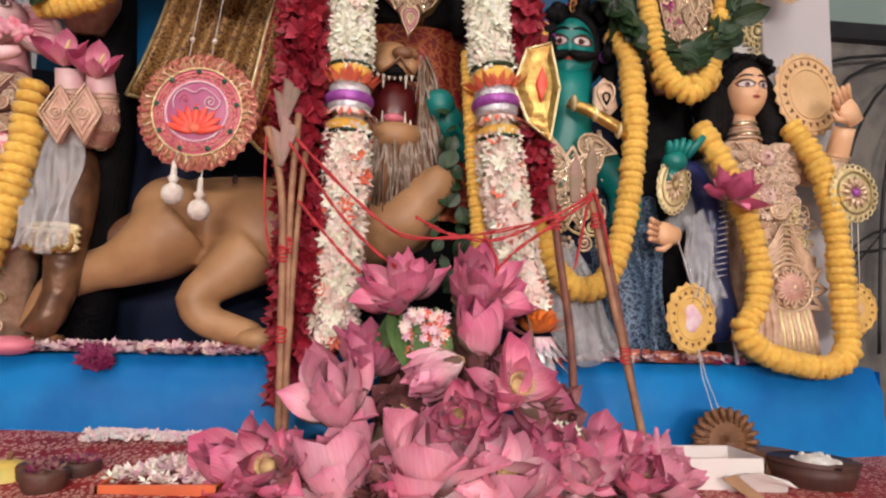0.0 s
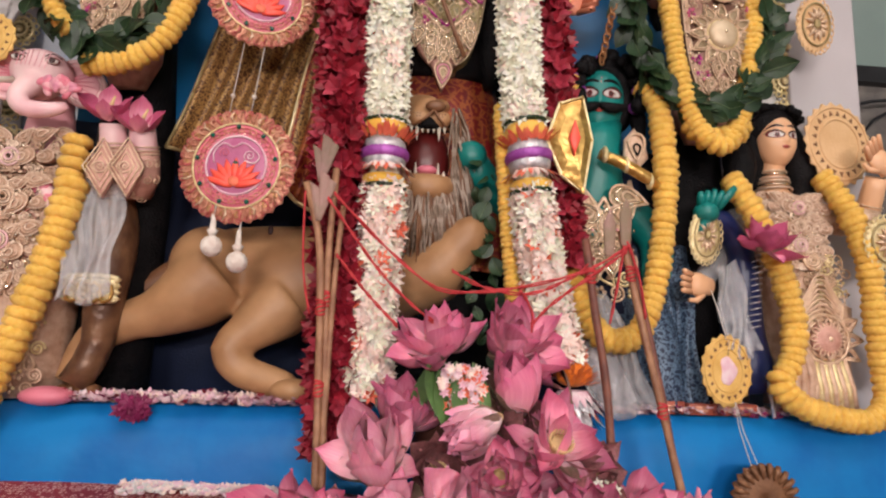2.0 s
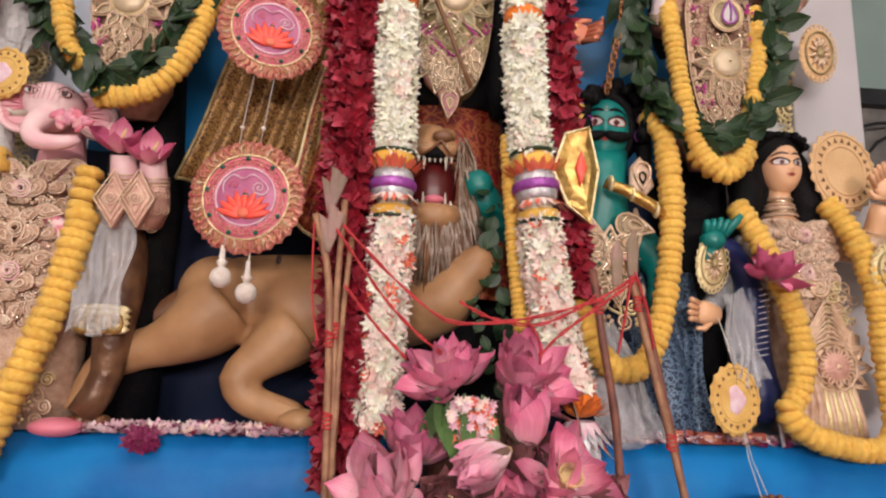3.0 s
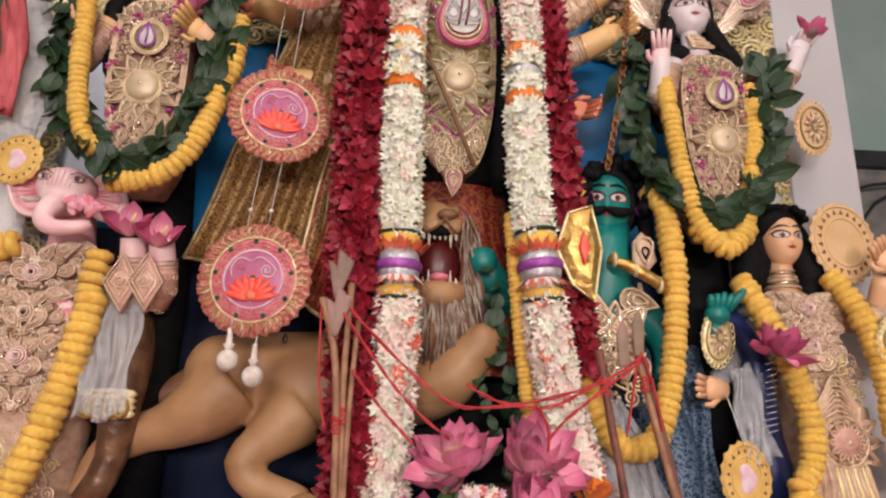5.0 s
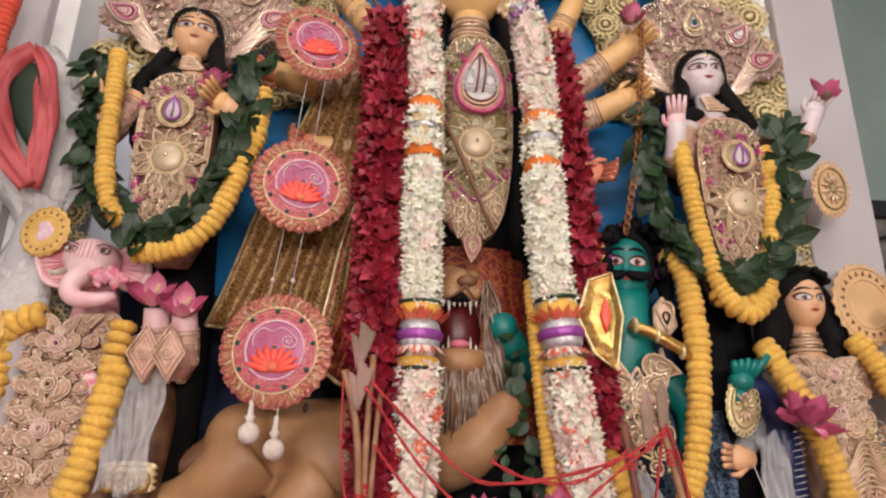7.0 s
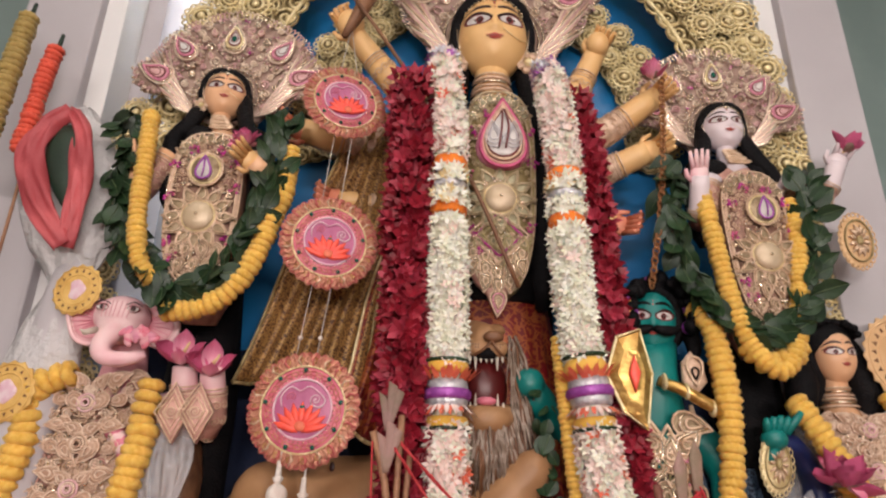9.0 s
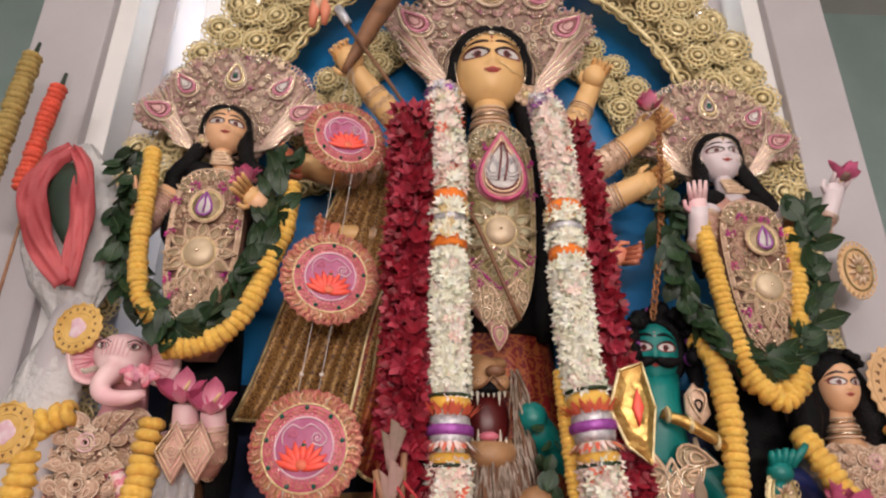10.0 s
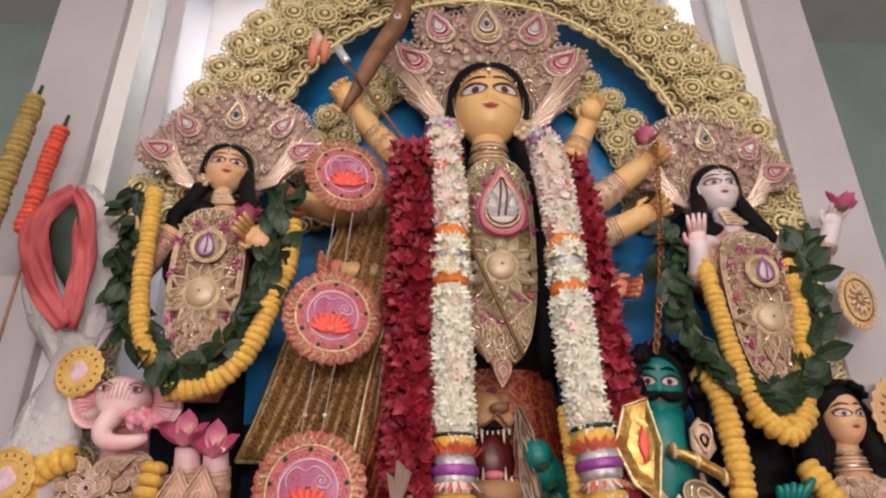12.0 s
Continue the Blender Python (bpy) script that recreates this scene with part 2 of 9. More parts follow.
M_LEAF = paint("dark_green_leaf", (0.02, 0.05, 0.018), 0.42, 0, (0.009, 0.026, 0.01), 25, 0.3, 120, 0, 0, 0.25)
M_LEAF_FRESH = paint("fresh_green_leaf", (0.09, 0.17, 0.05), 0.4, 0, (0.05, 0.1, 0.03), 25, 0.3, 120, 0, 0, 0.2)
M_LEAF_UNDER = paint("leaf_vein", (0.1, 0.15, 0.06), 0.5)
M_LOTUS_DARK = paint("lotus_wilted", (0.36, 0.13, 0.15), 0.6, 0, (0.2, 0.09, 0.08), 22, 0.35, 90, 0, 0.1, 0.2)
def petal_paint(name, base, middle, tip, spread):
    """A petal that deepens from base to tip, with faint veins along it."""
    m = paint(name, middle, 0.5, 0, tip, 3, 0.2, 30, 0, 0.2)
    nodes, links = m.node_tree.nodes, m.node_tree.links
    shader = nodes["Principled BSDF"]
    where, split, ramp = nodes.new("ShaderNodeTexCoord"), nodes.new("ShaderNodeSeparateXYZ"), nodes.new("ShaderNodeValToRGB")
    stretch, veins = nodes.new("ShaderNodeMapping"), nodes.new("ShaderNodeTexNoise")
    stretch.inputs["Scale"].default_value = (26, 1.6, 1)
    veins.inputs["Scale"].default_value, veins.inputs["Detail"].default_value = 1.5, 3
    links.new(where.outputs["Object"], split.inputs["Vector"])
    links.new(where.outputs["Object"], stretch.inputs["Vector"])
    links.new(stretch.outputs["Vector"], veins.inputs["Vector"])
    add = nodes.new("ShaderNodeMath")
    add.operation, add.use_clamp = "MULTIPLY_ADD", True
    add.inputs[1].default_value = 0.55
    shift = nodes.new("ShaderNodeMath")
    shift.operation, shift.inputs[1].default_value = "ADD", -0.25
    links.new(veins.outputs["Fac"], add.inputs[0])
    links.new(split.outputs["Y"], shift.inputs[0])
    links.new(shift.outputs["Value"], add.inputs[2])
    stops = ramp.color_ramp.elements
    stops[0].position, stops[1].position = 0.1, 0.95
    stops[0].color, stops[1].color = (*base, 1), (*tip, 1)
    stops.new(0.5).color = (*middle, 1)
    info, span, hue = nodes.new("ShaderNodeObjectInfo"), nodes.new("ShaderNodeMapRange"), nodes.new("ShaderNodeHueSaturation")
    span.inputs["To Min"].default_value, span.inputs["To Max"].default_value = 1 - spread, 1 + spread
    links.new(info.outputs["Random"], span.inputs["Value"])
    links.new(span.outputs["Result"], hue.inputs["Value"])
    links.new(add.outputs["Value"], ramp.inputs["Fac"])
    links.new(ramp.outputs["Color"], hue.inputs["Color"])
    links.new(hue.outputs["Color"], shader.inputs["Base Color"])
    return m


M_LOTUS = petal_paint("lotus_pink", (0.9, 0.58, 0.64), (0.76, 0.3, 0.42), (0.56, 0.12, 0.24), 0.3)
M_LOTUS_PALE = petal_paint("lotus_pale_pink", (0.94, 0.76, 0.77), (0.86, 0.5, 0.58), (0.7, 0.25, 0.38), 0.24)
M_BROWN_SATIN = paint("brown_gold_satin", (0.2, 0.1, 0.05), 0.35, 0.2, (0.1, 0.045, 0.025), 22, 0.6, 60)
M_OLIVE_CORD = paint("olive_gold_cord", (0.66, 0.54, 0.36), 0.34, 0.5, (0.48, 0.37, 0.22), 80, 0.5, 300)
# cloth on the teal statue, and the shade colour of the panel behind the lion
M_NAVY = paint("navy_cloth_and_shade", (0.006, 0.014, 0.05), 0.8, 0, (0.004, 0.01, 0.035), 8, 0.3, 200)
M_SEPAL = paint("lotus_sepal", (0.3, 0.17, 0.15), 0.6, 0, (0.2, 0.14, 0.09), 22, 0.35, 90, 0, 0, 0.2)
M_POLLEN = paint("cream_stamen", (0.8, 0.6, 0.3), 0.7, 0, None, 60, 0.4, 200)
M_CARD = paint("pink_gold_card", (0.7, 0.36, 0.24), 0.38, 0.35, (0.52, 0.2, 0.13), 40, 0.5, 200)
M_CARD_RED = paint("rose_card", (0.62, 0.17, 0.15), 0.5, 0.1, (0.5, 0.1, 0.1), 60, 0.5, 200)
M_DISC_PINK = paint("pink_disc_face", (0.72, 0.2, 0.26), 0.45, 0, (0.6, 0.12, 0.2), 30, 0.2, 150)
M_DISC_LILAC = paint("lilac_disc_print", (0.5, 0.15, 0.28), 0.45, 0, (0.42, 0.1, 0.22), 30, 0.2, 150)
M_NEON = paint("coral_lotus_print", (0.95, 0.12, 0.07), 0.4, 0, (0.85, 0.08, 0.06), 40, 0.1, 150)
M_GEM = paint("green_glass_gem", (0.01, 0.1, 0.07), 0.1, 0, None, 40, 0, 150)
M_WHITE_CORD = paint("white_thread", (0.75, 0.72, 0.68), 0.7)
M_POM = paint("white_pith_bead", (0.78, 0.72, 0.66), 0.7, 0, (0.66, 0.56, 0.5), 60, 0.8, 200)
M_YELLOW_PITH = paint("yellow_pith_card", (0.76, 0.5, 0.16), 0.6, 0.05, (0.64, 0.38, 0.1), 25, 0.3, 160)
M_CREAM_PITH = paint("cream_pith_card", (0.72, 0.48, 0.26), 0.6, 0, (0.64, 0.4, 0.2), 12, 0.3, 160)
M_BAMBOO = paint("split_bamboo", (0.38, 0.2, 0.11), 0.55, 0, (0.24, 0.11, 0.06), 30, 0.5, 120)
M_BAMBOO_DARK = paint("brown_stick", (0.2, 0.07, 0.045), 0.55, 0, (0.12, 0.04, 0.03), 30, 0.5, 120)
M_THREAD = paint("red_thread", (0.55, 0.04, 0.05), 0.7, 0, (0.42, 0.025, 0.03), 60, 0.4, 400)
M_PETAL_WHITE = paint("pale_petal_litter", (0.78, 0.62, 0.66), 0.6, 0, (0.7, 0.4, 0.5), 40, 0.2, 150)
M_PETAL_PLUM = paint("plum_petal", (0.22, 0.012, 0.08), 0.6, 0, None, 40, 0.2, 150)
M_CLAY_POT = paint("brown_clay_pot", (0.1, 0.04, 0.028), 0.55, 0, (0.06, 0.025, 0.02), 15, 0.3, 100)
M_BASKET = paint("dry_leaf_bowl", (0.24, 0.11, 0.05), 0.6, 0, (0.15, 0.065, 0.03), 25, 0.4, 120)
M_BOX = paint("white_cardboard", (0.75, 0.7, 0.68), 0.6, 0, (0.7, 0.65, 0.63), 8, 0.1, 120)
M_BOX_BROWN = paint("brown_cardboard", (0.36, 0.2, 0.1), 0.7)
M_SUGAR = paint("white_sugar", (0.8, 0.78, 0.75), 0.8, 0, None, 60, 0.8, 300)
M_TRAY = paint("orange_tray", (0.65, 0.13, 0.04), 0.45)
M_FRUIT = paint("yellow_fruit", (0.7, 0.5, 0.12), 0.45, 0, (0.5, 0.45, 0.1), 20, 0.2, 90)
M_BRICK_BOX = paint("red_brown_box", (0.36, 0.08, 0.045), 0.5, 0, (0.25, 0.05, 0.03), 40, 0.3, 90)
M_CHAIN = paint("copper_chain", (0.45, 0.22, 0.1), 0.35, 0.7, (0.3, 0.13, 0.05), 60, 0.3, 150)
M_FILM = film("clear_plastic", (0.86, 0.86, 0.89), 0.1, 0.72)
M_FILM_LIGHT = film("clear_plastic_veil", (0.86, 0.84, 0.84), 0.18, 0.42)
M_RED_BORDER = paint("coral_red_cloth", (0.52, 0.1, 0.11), 0.6, 0, (0.36, 0.05, 0.06), 12, 0.3, 200)
M_DARK_CLOTH = paint("dark_green_cloth", (0.015, 0.035, 0.02), 0.6)
M_GREY_IRON = paint("dark_iron", (0.03, 0.03, 0.035), 0.5, 0.4)
M_RED_BLOOM = paint("orange_red_bloom", (0.75, 0.1, 0.05), 0.7, 0, (0.6, 0.06, 0.03), 2.5, 0.25, 9, 0.1, 0.1, 0.1)
M_OLIVE_BLOOM = paint("olive_yellow_bloom", (0.42, 0.3, 0.09), 0.7, 0, (0.32, 0.22, 0.06), 2.5, 0.25, 9, 0.1, 0.1, 0.1)
M_LAMP_GLASS = bpy.data.materials.new("lamp_diffuser")
M_LAMP_GLASS.use_nodes = True
M_LAMP_GLASS.node_tree.nodes["Principled BSDF"].inputs["Emission Color"].default_value = (1, 0.94, 0.86, 1)
M_LAMP_GLASS.node_tree.nodes["Principled BSDF"].inputs["Emission Strength"].default_value = 2.0


# ---- shapes ----
class Form:
    """Gathers rounded pieces into one mesh, each with its own material."""

    def __init__(self):
        self.verts, self.faces, self.index, self.mats = [], [], [], []

    def add(self, verts, faces, mat):
        if mat not in self.mats:
            self.mats.append(mat)
        n = len(self.verts)
        self.verts += [tuple(v) for v in verts]
        self.faces += [tuple(n + i for i in f) for f in faces]
        self.index += [self.mats.index(mat)] * len(faces)

    def ball(self, c, r, mat, turn=None, seg=14, rings=9):
        r = (r, r, r) if isinstance(r, (int, float)) else r
        turn = turn or Matrix.Identity(3)
        c = Vector(c)
        verts = [c + turn @ Vector((0, 0, -r[2]))]
        for i in range(1, rings):
            a = math.pi * i / rings - math.pi / 2
            for k in range(seg):
                b = math.tau * k / seg
                verts.append(c + turn @ Vector((r[0] * math.cos(a) * math.cos(b), r[1] * math.cos(a) * math.sin(b), r[2] * math.sin(a))))
        verts.append(c + turn @ Vector((0, 0, r[2])))
        faces = [(0, 1 + (k + 1) % seg, 1 + k) for k in range(seg)]
        for i in range(rings - 2):
            for k in range(seg):
                a, b = 1 + i * seg + k, 1 + i * seg + (k + 1) % seg
                faces.append((a, b, b + seg, a + seg))
        top, last = len(verts) - 1, 1 + (rings - 2) * seg
        faces += [(last + k, last + (k + 1) % seg, top) for k in range(seg)]
        self.add(verts, faces, mat)

    def tube(self, points, radii, mat, seg=10, ref=(0, 1, 0), closed=False):
        """A tube; a radius is one number, or (across, along ref)."""
        points = [Vector(p) for p in points]
        n = len(points)
        if isinstance(radii, (int, float)):
            radii = [radii] * n
        ref, verts = Vector(ref), []
        for i, p in enumerate(points):
            if closed:
                d = points[(i + 1) % n] - points[i - 1]
            else:
                d = points[min(i + 1, n - 1)] - points[max(i - 1, 0)]
            d = d.normalized() if d.length > 1e-9 else Vector((0, 0, 1))
            b = ref - d * ref.dot(d)
            if b.length < 1e-3:
                b = Vector((1, 0, 0.3)) - d * d.dot(Vector((1, 0, 0.3)))
            b.normalize()
            a = d.cross(b)
            ra, rb = radii[i] if isinstance(radii[i], tuple) else (radii[i], radii[i])
            for k in range(seg):
                t = math.tau * k / seg
                verts.append(p + a * (ra * math.cos(t)) + b * (rb * math.sin(t)))
        faces = []
        for i in range(n if closed else n - 1):
            for k in range(seg):
                a0, a1 = i * seg + k, i * seg + (k + 1) % seg
                j = (i + 1) % n
                faces.append((a0, a1, j * seg + (k + 1) % seg, j * seg + k))
        if not closed:
            faces.append(tuple(range(seg - 1, -1, -1)))
            faces.append(tuple((n - 1) * seg + k for k in range(seg)))
        self.add(verts, faces, mat)

    def slab(self, outline, y, depth, mat, bulge=0.0, centre=None):
        """An upright plate from an outline of (x, z), with its front at y and a front that swells by bulge."""
        n = len(outline)
        cx, cz = centre or (sum(p[0] for p in outline) / n, sum(p[1] for p in outline) / n)
        verts, faces = [], []
        for k, s in enumerate((1.0, 0.94, 0.6)):
            lift = (0, depth * 0.35 + bulge * 0.25, depth * 0.35 + bulge * 0.85)[k]
            verts += [(cx + (x - cx) * s, y + depth * 0.35 - lift, cz + (z - cz) * s) for x, z in outline]
        verts.append((cx, y - bulge, cz))
        back = len(verts)
        verts += [(x, y + depth, z) for x, z in outline]
        for i in range(n):
            j = (i + 1) % n
            faces += [(i, j, n + j, n + i), (n + i, n + j, 2 * n + j, 2 * n + i), (2 * n + i, 2 * n + j, 3 * n), (back + i, back + j, j, i)]
        faces.append(tuple(back + i for i in range(n - 1, -1, -1)))
        self.add(verts, faces, mat)

    def sheet(self, grid, mat, thick=0.0):
        """A surface from rows of points, given thickness towards +y."""
        rows, cols = len(grid), len(grid[0])
        verts = [p for row in grid for p in row]
        faces = [(i * cols + k, i * cols + k + 1, (i + 1) * cols + k + 1, (i + 1) * cols + k) for i in range(rows - 1) for k in range(cols - 1)]
        if thick:
            n = len(verts)
            verts = verts + [(p[0], p[1] + thick, p[2]) for p in verts]
            faces += [tuple(n + i for i in reversed(f)) for f in faces]
            rim = [k for k in range(cols)] + [i * cols + cols - 1 for i in range(1, rows)] + [(rows - 1) * cols + k for k in range(cols - 2, -1, -1)] + [i * cols for i in range(rows - 2, 0, -1)]
            faces += [(rim[i], rim[i - 1], n + rim[i - 1], n + rim[i]) for i in range(len(rim))]
        self.add(verts, faces, mat)

    def box(self, lo, hi, mat, bevel=0.0):
        bm = bmesh.new()
        bmesh.ops.create_cube(bm, size=1)
        for v in bm.verts:
            v.co = [lo[k] + (v.co[k] + 0.5) * (hi[k] - lo[k]) for k in range(3)]
        if bevel:
            bmesh.ops.bevel(bm, geom=bm.edges[:], offset=bevel, segments=2, affect="EDGES", profile=0.6)
        bm.verts.index_update()
        self.add([v.co[:] for v in bm.verts], [[v.index for v in f.verts] for f in bm.faces], mat)
        bm.free()

    def mesh(self, name, smooth=True):
        data = bpy.data.meshes.new(name)
        data.from_pydata(self.verts, [], self.faces)
        for m in self.mats:
            data.materials.append(m)
        data.polygons.foreach_set("material_index", self.index)
        data.polygons.foreach_set("use_smooth", [smooth] * len(self.faces))
        data.update()
        return data


def thing(name, form, label, category, group="", kind="", smooth=True):
    ob = new(name, form.mesh(name, smooth) if form else None)
    return tagged(ob, label, category, group, kind)


def part(name, form, parent, label="", smooth=True, kind=""):
    ob = new(name, form.mesh(name, smooth) if isinstance(form, Form) else form)
    ob.parent = parent
    return tagged(ob, label, "", "", kind)


def line(points, n):
    """n points evenly along a smooth curve through the given ones."""
    pts = [Vector(p) for p in points]
    out = []
    dense = []
    for i in range(len(pts) - 1):
        p0, p1, p2, p3 = pts[max(i - 1, 0)], pts[i], pts[i + 1], pts[min(i + 2, len(pts) - 1)]
        for k in range(16):
            t = k / 16
            dense.append(0.5 * ((2 * p1) + (p2 - p0) * t + (2 * p0 - 5 * p1 + 4 * p2 - p3) * t * t + (3 * p1 - p0 - 3 * p2 + p3) * t ** 3))
    dense.append(pts[-1])
    run = [0.0]
    for a, b in zip(dense, dense[1:]):
        run.append(run[-1] + (b - a).length)
    k = 0
    for i in range(n):
        s = run[-1] * i / max(n - 1, 1)
        while k < len(run) - 2 and run[k + 1] < s:
            k += 1
        f = (s - run[k]) / max(run[k + 1] - run[k], 1e-9)
        out.append(dense[k].lerp(dense[k + 1], f))
    return out


def ring_points(c, rx, rz, n, start=0.0, sweep=math.tau):
    return [(c[0] + rx * math.cos(start + sweep * k / n), c[1], c[2] + rz * math.sin(start + sweep * k / n)) for k in range(n)]


# ---- ornaments of wire and cord, laid on an upright front ----
def loop(f, c, rx, rz, wire, mat, n=14, seg=5):
    f.tube(ring_points(c, rx, rz, n), wire, mat, seg, closed=True)


def tear(f, c, size, wire, mat, angle=0.0, curl=0.0, n=14, seg=5):
    """A teardrop loop whose tip points up, turned by an angle; curl bends the tip like a paisley."""
    pts = []
    for k in range(n):
        t = math.tau * k / n
        x, z = 0.5 * math.sin(t) * math.sin(t / 2) ** 1.3, 0.62 * math.cos(t)
        x += curl * max(z, 0) ** 2
        pts.append((c[0] + size * (x * math.cos(angle) - z * math.sin(angle)), c[1], c[2] + size * (x * math.sin(angle) + z * math.cos(angle))))
    f.tube(pts, wire, mat, seg, closed=True)


def spiral(f, c, r, turns, wire, mat, angle=0.0, flip=1):
    n = int(10 * turns)
    f.tube([(c[0] + r * (k / n) * math.cos(angle + flip * math.tau * turns * k / n), c[1], c[2] + r * (k / n) * math.sin(angle + flip * math.tau * turns * k / n)) for k in range(n + 1)], wire, mat, 5)


def boss(f, c, r, mats, petals=9):
    """A round boss in a ring of petal loops."""
    f.ball(c, (r, r * 0.45, r), mats[0], None, 18, 10)
    f.ball((c[0], c[1] - r * 0.42, c[2]), (r * 0.16, r * 0.12, r * 0.16), mats[1], None, 8, 5)
    loop(f, c, r * 1.12, r * 1.12, r * 0.09, mats[1], 22)
    for k in range(petals):
        a = math.tau * k / petals
        p = (c[0] - 1.75 * r * math.sin(a), c[1] + 0.003, c[2] + 1.75 * r * math.cos(a))
        tear(f, p, r * 1.05, r * 0.09, mats[1], a, 0, 12)
        tear(f, p, r * 0.6, r * 0.08, mats[2], a, 0, 10)


def scrolls(f, lo, hi, y, size, mats, seed, swell=None):
    """Curls of cord over a field, spaced apart."""
    rnd = random.Random(seed)
    z, row = lo[1], 0
    while z < hi[1]:
        x = lo[0] + (size * 0.5 if row % 2 else 0)
        while x < hi[0]:
            yy = y - (swell(x, z) if swell else 0)
            kind = rnd.random()
            if kind < 0.5:
                spiral(f, (x, yy, z), size * 0.52, 2.2, size * 0.085, rnd.choice(mats), rnd.random() * 6.28, rnd.choice((-1, 1)))
            elif kind < 0.85:
                tear(f, (x, yy, z), size * 0.95, size * 0.085, rnd.choice(mats), rnd.random() * 6.28, 0.4, 12)
                f.ball((x, yy, z), size * 0.14, rnd.choice(mats), None, 6, 4)
            else:
                for k in range(5):
                    a = math.tau * k / 5
                    f.ball((x + size * 0.26 * math.cos(a), yy, z + size * 0.26 * math.sin(a)), size * 0.15, rnd.choice(mats), None, 6, 4)
            x += size * 1.0
        z += size * 0.88
        row += 1


def hand(f, c, size, mat, aim, spread=0.5, curl=0.0):
    """A simple hand: palm and four fingers and a thumb, pointing along aim."""
    aim = Vector(aim).normalized()
    side = aim.cross(Vector((0, 1, 0))).normalized()
    c = Vector(c)
    f.tube([c - aim * size * 0.5, c, c + aim * size * 0.35], [(size * 0.3, size * 0.2), (size * 0.42, size * 0.2), (size * 0.38, size * 0.16)], mat, 10)
    for k in range(4):
        s = (k - 1.5) / 1.5
        a = c + aim * size * 0.3 + side * (s * size * 0.28)
        b = a + (aim + side * s * spread * 0.5) * size * (0.5 - 0.08 * abs(s)) + Vector((0, -curl * size * 0.5, 0))
        d = b + (aim * (1 - 1.6 * curl) + side * s * spread * 0.4) * size * 0.35 + Vector((0, -curl * size * 0.2, 0))
        f.tube([a, b, d], [size * 0.11, size * 0.1, size * 0.06], mat, 7)
    a = c + side * size * 0.3 - aim * size * 0.2
    f.tube([a, a + side * size * 0.25 + aim * size * 0.25, a + side * size * 0.28 + aim * size * 0.55], [size * 0.12, size * 0.11, size * 0.07], mat, 7)


def blend(form, voxel, rounds):
    """Melts overlapping pieces into one smooth skin; gives its points and faces."""
    ob = bpy.data.objects.new("clay", form.mesh("clay"))
    scene.collection.objects.link(ob)
    melt = ob.modifiers.new("melt", "REMESH")
    melt.mode, melt.voxel_size = "VOXEL", voxel
    soft = ob.modifiers.new("soft", "SMOOTH")
    soft.factor, soft.iterations = 0.5, rounds
    data = bpy.data.meshes.new_from_object(ob.evaluated_get(bpy.context.evaluated_depsgraph_get()))
    out = [v.co[:] for v in data.vertices], [tuple(p.vertices) for p in data.polygons]
    bpy.data.objects.remove(ob)
    bpy.data.meshes.remove(data)
    return out


def hump(x, width):
    return math.exp(-(x / width) ** 2)


def hairline(a):
    """Height of the hair's edge, in half heights of the head, at the angle a from the middle of the face."""
    a = abs(a)
    if a < 1.3:
        return 0.76 - 0.42 * (a / 1.3) ** 2
    return max(-0.75, 0.34 - 2.6 * (a - 1.3))


